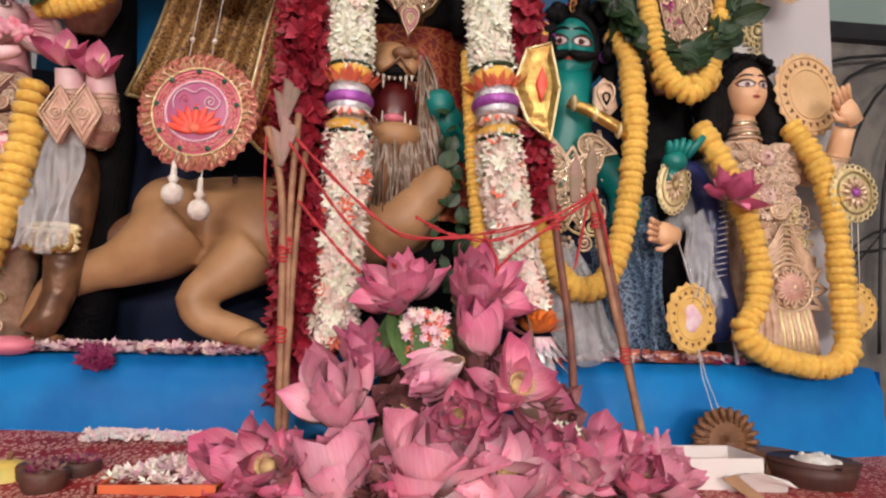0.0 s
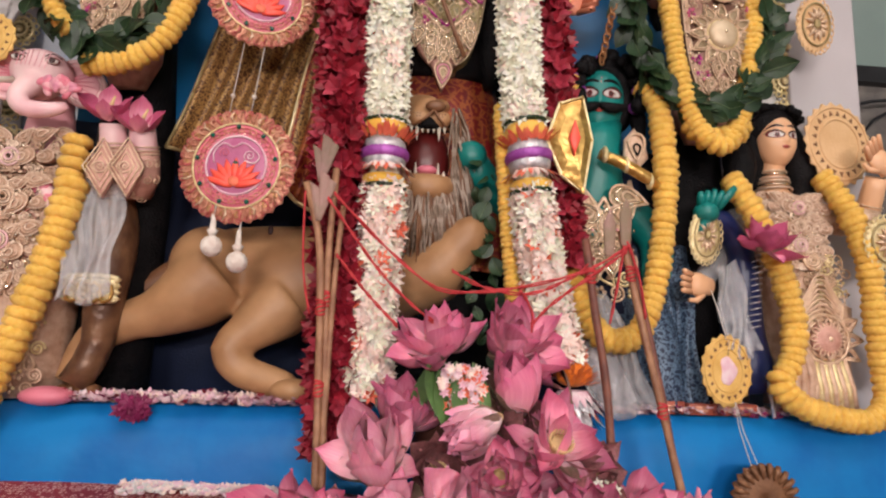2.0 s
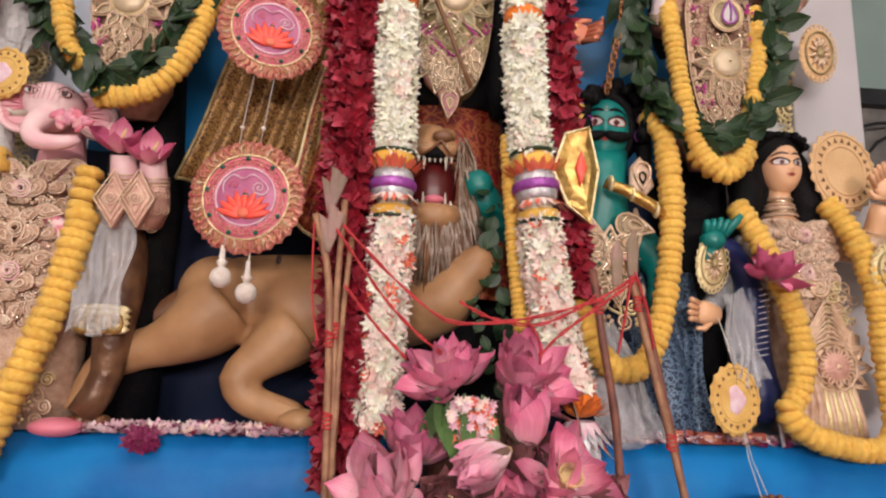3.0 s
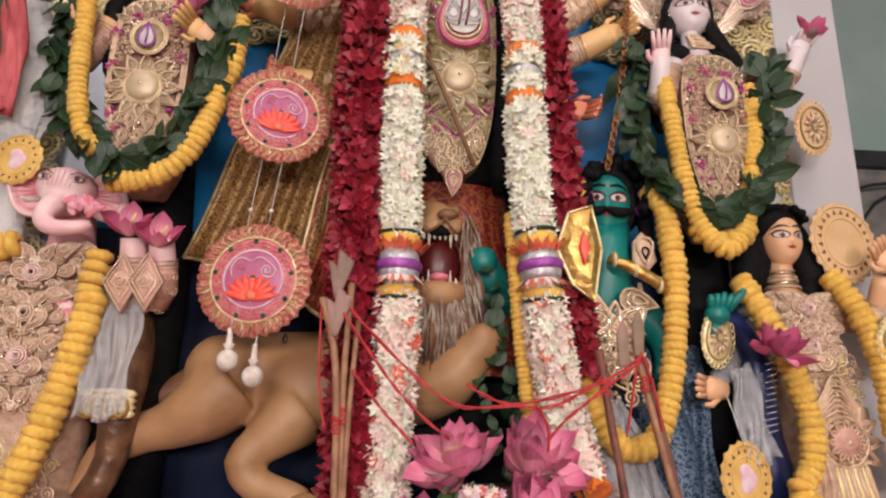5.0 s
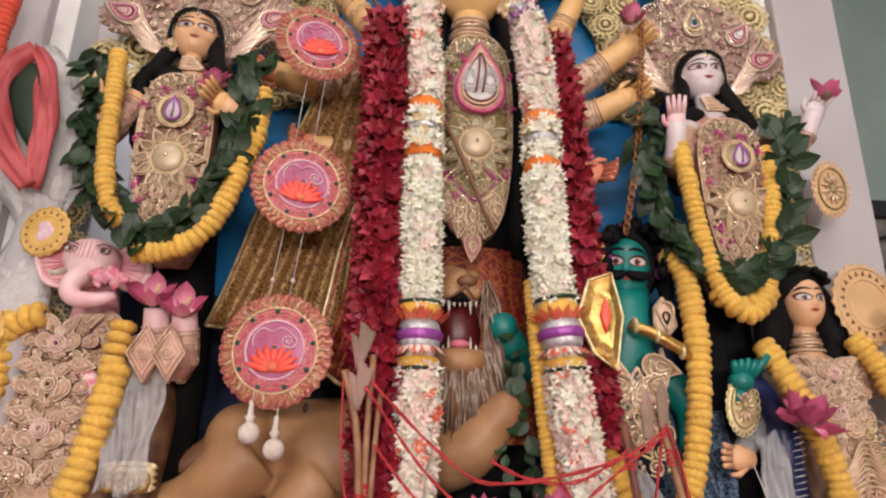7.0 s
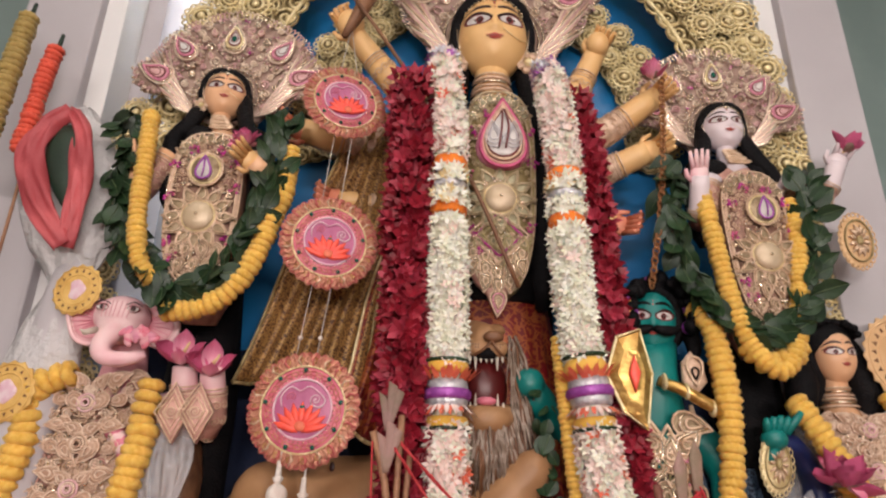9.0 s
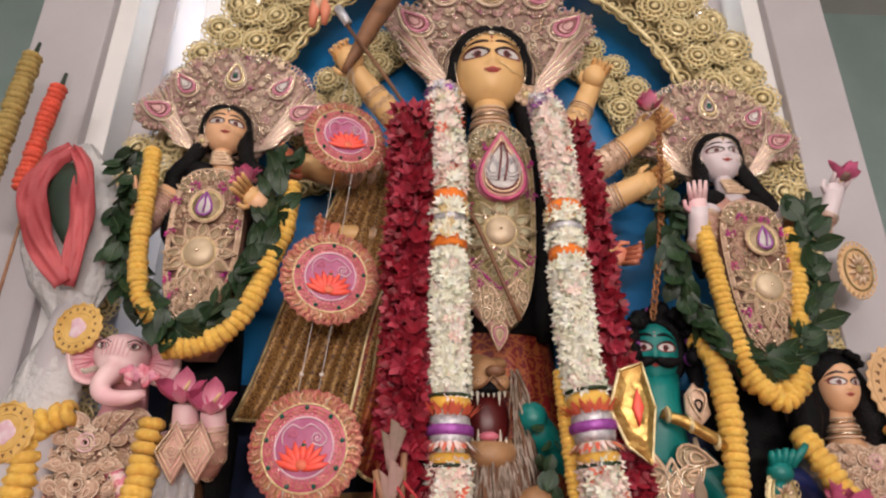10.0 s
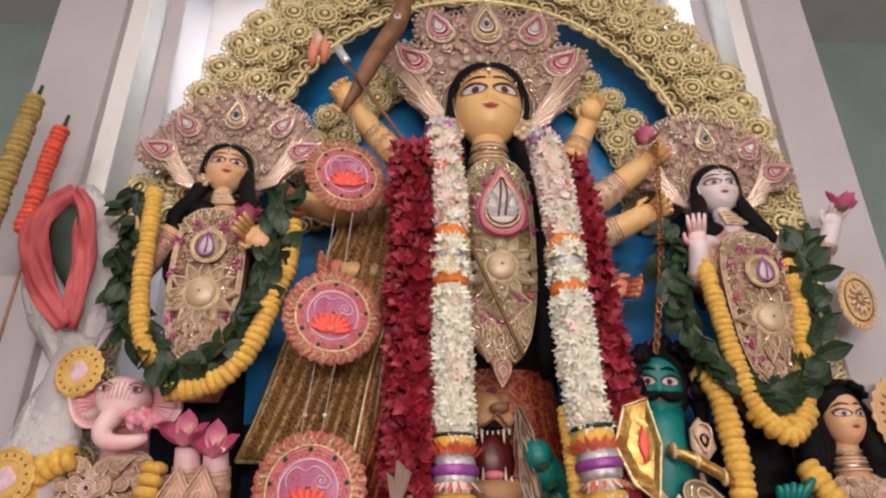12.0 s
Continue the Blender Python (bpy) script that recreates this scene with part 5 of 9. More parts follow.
f.ball((0.738, 1.19, 1.57), (0.05, 0.042, 0.1), M_HAIR_FILL, None, 18, 12)
f.ball((0.838, 1.195, 1.53), (0.035, 0.03, 0.08), M_HAIR_FILL, None, 16, 12)
f.verts = [(x + 0.018, y, z + 0.01) for x, y, z in f.verts]
f.tube([(0.807, 1.165, 1.55), (0.804, 1.165, 1.5), (0.81, 1.17, 1.465)], [0.026, 0.026, 0.045], M_PEACH, 12)
for k in range(6):
    f.tube([(0.806 + (0.028 + 0.002 * k) * math.cos(t), 1.165 + (0.028 + 0.002 * k) * math.sin(t), 1.53 - 0.008 * k) for t in [math.tau * q / 16 for q in range(16)]], 0.0028, (M_ZARI_CORD, M_SEQUIN, M_CREAM)[k % 3], 5, (0, 0, 1), True)
f.tube([(0.81, 1.18, 1.475), (0.815, 1.17, 1.44), (0.835, 1.17, 1.36), (0.858, 1.17, 1.24), (0.866, 1.17, 1.12), (0.864, 1.17, 1.02)], [(0.06, 0.03), (0.098, 0.05), (0.09, 0.055), (0.09, 0.05), (0.094, 0.05), (0.1, 0.05)], M_CREAM_GROUND, 20)
scrolls(f, (0.738, 1.3), (0.9, 1.465), 1.116, 0.026, (M_ZARI_CORD, M_CREAM, M_ZARI_CORD), 5, lambda x, z: -0.02 * ((x - 0.82) / 0.09) ** 2)
lace(f, 0.818, 1.39, 0.082, 0.075, 1.108, LACE, 43)
scrolls(f, (0.79, 1.19), (0.935, 1.33), 1.114, 0.026, (M_ZARI_CORD, M_GOLD, M_ZARI_CORD), 6, lambda x, z: -0.014 * ((x - 0.862) / 0.07) ** 2)
for k in range(9):
    f.tube(line([(0.79, 1.118, 1.225 - 0.006 * k), (0.825, 1.11, 1.245 - 0.006 * k), (0.862, 1.106, 1.3 - 0.011 * k), (0.9, 1.11, 1.245 - 0.006 * k), (0.936, 1.118, 1.225 - 0.006 * k)], 12), 0.0028, M_ZARI_CORD if k % 3 else M_CREAM, 5)
boss(f, (0.868, 1.108, 1.16), 0.036, (M_PINK_ZARI, M_ZARI_CORD, M_CREAM), 12)
loop(f, (0.868, 1.108, 1.16), 0.05, 0.05, 0.004, M_ZARI_CORD, 30)
for k in range(12):
    a = math.tau * k / 12
    f.tube([(0.868 + 0.016 * math.cos(a), 1.1, 1.16 + 0.016 * math.sin(a)), (0.868 + 0.034 * math.cos(a - 0.16), 1.098, 1.16 + 0.034 * math.sin(a - 0.16)), (0.868 + 0.043 * math.cos(a), 1.1, 1.16 + 0.043 * math.sin(a)), (0.868 + 0.034 * math.cos(a + 0.16), 1.098, 1.16 + 0.034 * math.sin(a + 0.16))], 0.0026, M_CREAM, 5, closed=True)
spiral(f, (0.843, 1.1, 1.325), 0.022, 3, 0.004, M_ZARI_CORD)
for k in range(7):
    f.tube(line([(0.792 + 0.006 * k, 1.114, 1.14), (0.785 + 0.008 * k, 1.104 - 0.006 * (k % 2), 1.08), (0.775 + 0.01 * k, 1.11, 1.02)], 6), [(0.008, 0.006)] * 6, M_CREAM_GROUND, 7)
f.ball((0.8, 1.115, 1.445), (0.018, 0.01, 0.015), M_PINK_CLAY)
for k in range(9):
    f.tube([(0.835 + 0.009 * k, 1.112, 1.12), (0.838 + 0.01 * k, 1.104, 1.06), (0.838 + 0.011 * k, 1.108, 1.01)], 0.006, M_GOLD if k % 2 else M_CREAM, 6)
pts, rr = limb(f, ((0.73, 1.17, 1.43), (0.67, 1.16, 1.33), (0.59, 1.1, 1.262)), (0.03, 0.02), M_FILM, 10)
hand(f, (0.586, 1.09, 1.262), 0.06, M_PEACH, (-1, -0.2, 0.1), 0.2, 0.5)
pts, rr = limb(f, ((0.9, 1.17, 1.44), (0.985, 1.14, 1.42), (0.995, 1.09, 1.51)), (0.03, 0.022), M_PEACH, 10)
sleeve(f, pts, rr, 0.1, 0.7, (M_CREAM, M_ZARI_CORD))
hand(f, (0.99, 1.07, 1.54), 0.06, M_PEACH, (-0.6, -0.1, 0.7), 0.2, 0.4)
thing("statue", f, "clay youth statue with curly black hair in cream zari dress", "statue", "clay statues on the platform")

# the peacock beside him
f = Form()
f.tube(line([(0.735, 1.17, 1.05), (0.715, 1.16, 1.16), (0.708, 1.14, 1.26), (0.7, 1.13, 1.34), (0.66, 1.12, 1.4), (0.6, 1.1, 1.41)], 16), [0.05, 0.055, 0.053, 0.05, 0.046, 0.043, 0.04, 0.037, 0.034, 0.031, 0.028, 0.026, 0.025, 0.026, 0.024, 0.008], M_PEACOCK, 14)
for k in range(13):
    f.tube([(0.69 - 0.002 * (k % 3) + 0.0015 * k, 1.09, 1.176 + 0.0125 * k), (0.704 + 0.0012 * k, 1.083, 1.18 + 0.0125 * k), (0.716 + 0.001 * k, 1.09, 1.182 + 0.0125 * k)], 0.0012, M_SILVER, 5)
f.ball((0.605, 1.085, 1.415), (0.034, 0.025, 0.028), M_TEAL, None, 14, 9)
for k in range(5):
    f.tube([(0.59 + 0.012 * k, 1.085, 1.43), (0.585 + 0.017 * k, 1.075, 1.455), (0.583 + 0.02 * k, 1.07, 1.475 - 0.004 * abs(k - 2))], [0.011, 0.01, 0.006], M_TEAL, 8)
f.tube([(0.6, 1.09, 1.39), (0.582, 1.08, 1.36)], [0.02, 0.005], M_TEAL, 8)
f.verts = [(0.605 + 0.78 * (x - 0.605), y, 1.405 + 0.78 * (z - 1.405)) if x < 0.65 and z > 1.35 else (x, y, z) for x, y, z in f.verts]
thing("statue", f, "dark blue clay peacock statue with teal head", "statue", "clay statues on the platform")

# the elephant-headed figure
f = Form()
HX, HZ = -0.743, 1.63
clay = Form()
clay.ball((-0.738, 1.105, 1.63), (0.056, 0.052, 0.046), M_PINK_CLAY, None, 24, 14)
clay.ball((-0.738, 1.09, 1.606), (0.044, 0.036, 0.036), M_PINK_CLAY, None, 20, 12)
clay.tube(line([(-0.738, 1.088, 1.606), (-0.744, 1.062, 1.585), (-0.752, 1.045, 1.562), (-0.75, 1.038, 1.543), (-0.73, 1.033, 1.532), (-0.695, 1.03, 1.534), (-0.665, 1.03, 1.545)], 20), [0.027, 0.026, 0.025, 0.024, 0.023, 0.022, 0.021, 0.02, 0.019, 0.018, 0.0175, 0.017, 0.0165, 0.016, 0.0155, 0.015, 0.014, 0.013, 0.011, 0.008], M_PINK_CLAY, 16)
f.add(*blend(clay, 0.004, 8), M_PINK_CLAY)
for k in range(7):
    x = -0.764 + 0.0085 * k
    f.tube(line([(x, 1.055 - 0.012 * (1 - abs(k - 3) / 3), 1.652), (x * 0.9 - 0.0738, 1.037 - 0.008 * (1 - abs(k - 3) / 3), 1.615)], 4), 0.001, M_PINK_MID, 4)
for s, ex, rx, rz, yy in ((-1, -0.803, 0.04, 0.05, 1.105), (1, -0.67, 0.042, 0.044, 1.118)):
    rim_pts = [(ex + rx * (1 + 0.1 * math.sin(3 * t)) * math.cos(t), 1.622 + rz * math.sin(t) - 0.012 * s * math.cos(t) * s) for t in [math.tau * k / 28 for k in range(28)]]
    f.slab(rim_pts, yy, 0.014, M_PINK_CLAY, 0.003)
    f.slab([(ex + 0.78 * (a - ex), 1.622 + 0.78 * (b - 1.622)) for a, b in rim_pts], yy - 0.005, 0.006, M_PINK_MID, -0.002)
    f.tube([(a, yy - 0.001, b) for a, b in rim_pts], 0.005, M_PINK_CLAY, 7, closed=True)
    for k in range(6):
        a = math.pi / 2 + s * math.pi / 2 + (k - 2.5) * 0.32 + math.pi
        f.tube(line([(ex - s * 0.03, yy - 0.007, 1.622), (ex + s * 0.03 * math.cos((k - 2.5) * 0.35), yy - 0.007, 1.622 + 0.034 * math.sin((k - 2.5) * 0.42))], 4), [0.0016, 0.0014, 0.001, 0.0004], M_PINK_DEEP, 5)
for s in (-1, 1):
    e = (-0.739 + s * 0.029, 1.06, 1.64)
    f.ball(e, (0.0135, 0.006, 0.0075), M_LID, None, 14, 8)
    f.ball((e[0], e[1] - 0.002, e[2] - 0.001), (0.0115, 0.006, 0.0058), M_EYE, None, 14, 8)
    f.ball((e[0] + 0.001, e[1] - 0.0055, e[2] - 0.0005), (0.0062, 0.0035, 0.0056), M_INK, None, 12, 7)
    f.tube(line([(e[0] - 0.016, e[1] + 0.001, e[2] + 0.006), (e[0], e[1] - 0.002, e[2] + 0.014), (e[0] + 0.016, e[1] + 0.002, e[2] + 0.006)], 7), 0.0013, M_INK, 5)
    f.tube([(-0.739 + s * 0.03, 1.05, 1.59), (-0.739 + s * 0.042, 1.025, 1.578), (-0.739 + s * 0.046, 1.01, 1.58)], [0.007, 0.0055, 0.002], M_TOOTH, 9)
spun = []
for x, y, z in f.verts:  # the head is turned a little to the middle of the altar
    dx, dy = x + 0.738, y - 1.1
    spun.append((-0.745 + dx * math.cos(0.2) - dy * math.sin(0.2), 1.09 + dx * math.sin(0.2) + dy * math.cos(0.2), z))
f.verts = spun
rng = random.Random(31)
for k in range(26):  # cloth rose held at the mouth
    a, d = rng.uniform(0, 6.28), rng.random()
    f.ball((-0.672 + 0.034 * d * math.cos(a), 1.015 - 0.008 * (1 - d), 1.574 + 0.017 * d * math.sin(a)), (0.012, 0.005, 0.007), (M_PINK_MID, M_PINK_DEEP, M_ROSE_PALE)[k % 3], Matrix.Rotation(a, 3, "Y"), 8, 5)
f.tube([(-0.735, 1.13, 1.6), (-0.75, 1.16, 1.5), (-0.77, 1.18, 1.4)], [0.035, 0.05, 0.07], M_PINK_MID, 14)
f.tube([(-0.76, 1.19, 1.5), (-0.77, 1.18, 1.45), (-0.775, 1.18, 1.33), (-0.775, 1.18, 1.2), (-0.775, 1.18, 1.08), (-0.77, 1.18, 1.0)], [(0.07, 0.04), (0.11, 0.07), (0.12, 0.085), (0.11, 0.08), (0.1, 0.07), (0.1, 0.07)], M_CREAM_GROUND, 20)
scrolls(f, (-0.87, 1.2), (-0.675, 1.5), 1.094, 0.03, (M_ZARI_CORD, M_CREAM, M_PINK_ZARI, M_ZARI_CORD), 8, lambda x, z: -0.03 * ((x + 0.775) / 0.11) ** 2)
lace(f, -0.775, 1.36, 0.1, 0.15, 1.088, LACE, 41)
scrolls(f, (-0.85, 1.02), (-0.69, 1.2), 1.108, 0.028, (M_ZARI_CORD, M_GOLD, M_CREAM), 9)
for k in range(7):
    f.ball((-0.72 + 0.008 * k, 1.1, 1.4 - 0.01 * k), (0.02, 0.012, 0.016), M_PINK_CLAY if k % 2 else M_PINK_DEEP, None, 7, 5)
for sx, ex in ((-0.66, -0.6), (-0.63, -0.545)):
    pts, rr = limb(f, ((sx, 1.15, 1.46), (ex, 1.12, 1.42), (ex + 0.005, 1.08, 1.53)), (0.034, 0.024), M_PINK_CLAY, 10)
    sleeve(f, pts, rr, 0.15, 0.8, (M_PINK_ZARI, M_ZARI_CORD))
f.tube(line([(-0.62, 1.17, 1.4), (-0.6, 1.15, 1.3), (-0.595, 1.13, 1.2), (-0.6, 1.13, 1.1), (-0.63, 1.12, 1.03)], 10), [0.045, 0.05, 0.05, 0.046, 0.042, 0.038, 0.034, 0.03, 0.03, 0.03], M_BROWN_SATIN, 12)
for n, (x, z) in enumerate(((-0.598, 1.436), (-0.55, 1.437))):  # pointed arm plates of pink zari
    f.slab([(x, z + 0.055), (x + 0.033, z + 0.005), (x + 0.008, z - 0.06), (x - 0.03, z - 0.005)], 1.058 - 0.006 * n, 0.006, M_PINK_ZARI, 0.006)
    for q in (1.0, 0.75, 0.5):
        f.tube([(x + 0.033 * q * a, 1.054 - 0.006 * n - 0.004 * (1 - q), z + 0.057 * q * b) for a, b in ((0, 1), (1, 0), (0.2, -1), (-1, 0))], 0.0022, M_ZARI_CORD, 5, closed=True)
    spiral(f, (x, 1.05 - 0.006 * n, z), 0.014, 2, 0.002, M_CREAM)
for k in range(4):
    loop(f, (-0.6, 1.08, 1.19 + 0.012 * k), 0.048, 0.006, 0.006, M_GOLD, 14)
    f.tube(ring_points((-0.6 + 0.02 * k - 0.03, 1.07, 1.2), 0.012, 0.018, 8), 0.004, M_GOLD_FOIL, 5, closed=True)
f.ball((-0.66, 1.09, 1.01), (0.05, 0.035, 0.018), M_PINK_DEEP)
thing("statue", f, "clay elephant-headed statue in pink paint and cream zari dress", "statue", "clay statues on the platform")

# the lion
f = Form()
clay = Form()
clay.tube(line([(-0.46, 1.25, 1.265), (-0.4, 1.25, 1.275), (-0.25, 1.25, 1.272), (-0.1, 1.24, 1.275), (0.04, 1.23, 1.31), (0.1, 1.22, 1.36)], 18), [0.05, 0.074, 0.088, 0.094, 0.098, 0.1, 0.102, 0.104, 0.106, 0.108, 0.11, 0.112, 0.112, 0.11, 0.105, 0.1, 0.08, 0.05], M_LION, 22)
clay.ball((-0.415, 1.2, 1.262), (0.085, 0.075, 0.098), M_LION, Matrix.Rotation(-0.5, 3, "Y"), 22, 14)
clay.ball((-0.22, 1.19, 1.25), (0.15, 0.06, 0.085), M_LION, None, 22, 14)
clay.ball((-0.07, 1.2, 1.3), (0.1, 0.08, 0.1), M_LION, None, 22, 14)
clay.tube(line([(-0.4, 1.19, 1.25), (-0.45, 1.175, 1.205), (-0.51, 1.17, 1.17), (-0.57, 1.17, 1.15), (-0.625, 1.17, 1.115), (-0.655, 1.16, 1.03)], 18), [0.085, 0.084, 0.08, 0.075, 0.068, 0.06, 0.053, 0.047, 0.043, 0.041, 0.04, 0.038, 0.036, 0.034, 0.033, 0.032, 0.03, 0.03], M_LION, 18)
clay.ball((-0.6, 1.165, 1.135), (0.034, 0.034, 0.03), M_LION, None, 14, 9)
clay.tube(line([(-0.26, 1.18, 1.2), (-0.31, 1.155, 1.15), (-0.355, 1.14, 1.105), (-0.33, 1.14, 1.065), (-0.27, 1.13, 1.045), (-0.22, 1.12, 1.03)], 18), [0.07, 0.068, 0.064, 0.058, 0.051, 0.045, 0.04, 0.037, 0.036, 0.034, 0.034, 0.033, 0.032, 0.031, 0.03, 0.03, 0.028, 0.022], M_LION, 18)
clay.tube(line([(-0.02, 1.18, 1.26), (0.04, 1.13, 1.265), (0.09, 1.11, 1.32), (0.135, 1.1, 1.375)], 10), [0.085, 0.08, 0.07, 0.062, 0.056, 0.05, 0.046, 0.043, 0.038, 0.022], M_LION, 16)
clay.tube([(0.02, 1.27, 1.4), (0.02, 1.265, 1.5), (0.018, 1.25, 1.58), (0.018, 1.23, 1.65)], [0.1, 0.09, 0.085, 0.055], M_LION, 18)
clay.tube(line([(-0.01, 1.2, 1.615), (0.008, 1.15, 1.613), (0.026, 1.108, 1.604)], 8), [(0.056, 0.05), (0.056, 0.048), (0.054, 0.045), (0.05, 0.04), (0.046, 0.036), (0.043, 0.033), (0.04, 0.028), (0.026, 0.018)], M_LION, 16)
for s in (-1, 1):
    clay.ball((0.022 + s * 0.022, 1.11, 1.59), (0.026, 0.024, 0.022), M_LION, None, 14, 9)
    clay.ball((0.01 + s * 0.04, 1.18, 1.645), (0.024, 0.03, 0.016), M_LION, None, 14, 9)
f.add(*blend(clay, 0.0065, 10), M_LION)
f.tube(line([(-0.42, 1.24, 1.325), (-0.5, 1.22, 1.255), (-0.6, 1.22, 1.19), (-0.66, 1.22, 1.12)], 10), [0.035, 0.034, 0.032, 0.03, 0.028, 0.026, 0.024, 0.022, 0.02, 0.018], M_LION_DARK, 10)
f.ball((-0.22, 1.1, 1.03), (0.045, 0.035, 0.022), M_LION)
for k in range(4):
    f.ball((-0.65 + 0.018 * k, 1.13, 1.015), (0.014, 0.03, 0.016), M_LION_DARK, None, 8, 5)
f.ball((0.034, 1.088, 1.61), (0.022, 0.012, 0.013), M_LION_DARK, None, 14, 8)
for s in (-1, 1):
    f.tube(line([(0.03, 1.083, 1.6), (0.026 + s * 0.02, 1.088, 1.578), (0.02 + s * 0.048, 1.125, 1.57)], 8), 0.003, M_LION_DARK, 6)
    for k in range(5):
        f.ball((0.022 + s * (0.02 + 0.006 * (k % 3)), 1.09, 1.594 - 0.006 * (k // 3)), 0.0016, M_INK, None, 5, 4)
f.ball((0.02, 1.165, 1.516), (0.052, 0.04, 0.072), M_MOUTH, None, 18, 12)
f.tube(line([(-0.025, 1.14, 1.585), (0.02, 1.1, 1.578), (0.065, 1.14, 1.585)], 9), 0.013, M_HAIR_FILL, 8)
f.tube(line([(-0.03, 1.15, 1.46), (-0.012, 1.115, 1.445), (0.02, 1.1, 1.44), (0.052, 1.115, 1.445), (0.068, 1.15, 1.46)], 10), [0.02, 0.022, 0.025, 0.028, 0.03, 0.03, 0.028, 0.025, 0.022, 0.02], M_LION, 10)
f.ball((0.018, 1.115, 1.428), (0.036, 0.022, 0.02), M_LION, None, 12, 7)
f.ball((0.02, 1.105, 1.478), (0.022, 0.016, 0.01), M_PINK_DEEP, None, 10, 6)
for k in range(7):
    x = -0.014 + 0.0115 * k
    big = 2.4 if k in (1, 5) else 1.1
    f.tube([(x, 1.108, 1.572), (x, 1.104, 1.572 - 0.013 * big)], [0.0048, 0.001], M_TOOTH, 6)
    f.tube([(x, 1.108, 1.462), (x, 1.104, 1.462 + 0.013 * big)], [0.0048, 0.001], M_TOOTH, 6)
rnd = random.Random(8)
for k in range(420):
    a = rnd.uniform(-1.25, 1.25)
    x0, z0 = 0.02 + 0.075 * math.sin(a), 1.43 + rnd.uniform(-0.02, 0.03)
    if abs(a) > 0.8:
        z0 = 1.43 + rnd.uniform(0, 0.2)
    y0 = 1.1 + 0.07 * (1 - math.cos(a)) + rnd.uniform(-0.01, 0.01)
    dx = rnd.uniform(-0.025, 0.025) + 0.02 * math.sin(a)
    f.tube([(x0, y0, z0), (x0 + dx * 0.5, y0 - 0.015, z0 - 0.05), (x0 + dx, y0 - 0.005, z0 - rnd.uniform(0.09, 0.14))], [0.0034, 0.0028, 0.0008], M_MANE if k % 4 else M_LION_DARK, 5)
f.ball((-0.292, 1.145, 1.345), (0.006, 0.003, 0.01), M_INK, None, 8, 5)
thing("statue", f, "tan clay lion statue with open red mouth and bared teeth", "statue", "clay statues on the platform")

# the teal demon
f = Form()
C = (0.402, 1.16, 1.662)
f.ball((0.418, 1.205, 1.69), (0.088, 0.06, 0.088), M_HAIR_FILL, None, 18, 12)
rnd = random.Random(12)
for k in range(110):
    a = rnd.uniform(-0.5, math.pi + 0.5)
    d = rnd.uniform(0.82, 1.08)
    f.ball((0.415 + 0.078 * d * math.cos(a), 1.135 + rnd.uniform(-0.025, 0.03), 1.685 + 0.08 * d * math.sin(a)), rnd.uniform(0.011, 0.018), M_HAIR_FILL if k % 7 else M_PURPLE, None, 7, 5)
at = head(f, C, 0.054, 0.09, M_TEAL, -0.25, M_HAIR_FILL, True, 0.08)
for s in (-1, 1):
    f.tube(line([at(0, -0.2, 0.004), at(s * 0.4, -0.27, 0.006), at(s * 0.85, -0.2, 0.008), at(s * 1.05, -0.08, 0.014)], 9), [0.006, 0.009, 0.011, 0.012, 0.012, 0.011, 0.009, 0.007, 0.003], M_HAIR_FILL, 8)
    f.tube(line([(0.425 + s * 0.066, 1.17, 1.66), (0.425 + s * 0.07, 1.16, 1.61), (0.425 + s * 0.055, 1.15, 1.57)], 6), [0.02, 0.02, 0.018, 0.016, 0.012, 0.005], M_HAIR_FILL, 8)
f.tube([(0.405, 1.165, 1.62), (0.4, 1.155, 1.56), (0.4, 1.16, 1.5), (0.395, 1.18, 1.44), (0.4, 1.19, 1.38)], [(0.05, 0.042), (0.046, 0.042), (0.052, 0.046), (0.075, 0.05), (0.07, 0.05)], M_TEAL, 20)
f.tube([(0.4, 1.19, 1.42), (0.4, 1.19, 1.34), (0.4, 1.19, 1.2)], [(0.078, 0.055), (0.085, 0.065), (0.085, 0.06)], M_NAVY, 18)
for n, (x, z, a) in enumerate(((0.35, 1.405, 0.9), (0.392, 1.385, 0.0), (0.432, 1.405, -0.9), (0.445, 1.44, -1.7), (0.362, 1.35, 2.6), (0.415, 1.345, -2.7), (0.375, 1.295, 3.0), (0.405, 1.3, 3.3))):  # gilt leaves of the harness
    filled_tear(f, (x, 1.1, z), 0.068 if n < 4 else 0.055, a, 0.25 if n % 2 else -0.25, (M_ZARI_PETAL, M_ZARI_CORD, M_SEQUIN, M_ZARI_CORD), 3)
sequins(f, (0.41, 1.1, 1.37), 0.05, 40, (M_SEQUIN, M_SEQUIN, M_ROSE_PALE, M_TEAL), rnd, 0.01)
for s in (-1, 1):
    for k in range(4):
        f.tube(line([(0.4 + s * 0.055, 1.12, 1.47 + 0.004 * k), (0.4 + s * (0.03 + 0.008 * k), 1.105, 1.43 - 0.006 * k), (0.395, 1.1, 1.39 - 0.012 * k)], 7), 0.005, M_ZARI_CORD, 6)
for k in range(6):
    a = math.tau * k / 6
    tear(f, (0.39 + 0.035 * math.sin(a), 1.098, 1.375 - 0.035 * math.cos(a)), 0.045, 0.004, M_ZARI_CORD, math.pi + a, 0.1)
scrolls(f, (0.35, 1.24), (0.47, 1.34), 1.11, 0.035, (M_ZARI_CORD, M_GOLD), 13)
limb(f, ((0.33, 1.2, 1.44), (0.2, 1.2, 1.44), (0.115, 1.14, 1.515)), (0.045, 0.034), M_TEAL)
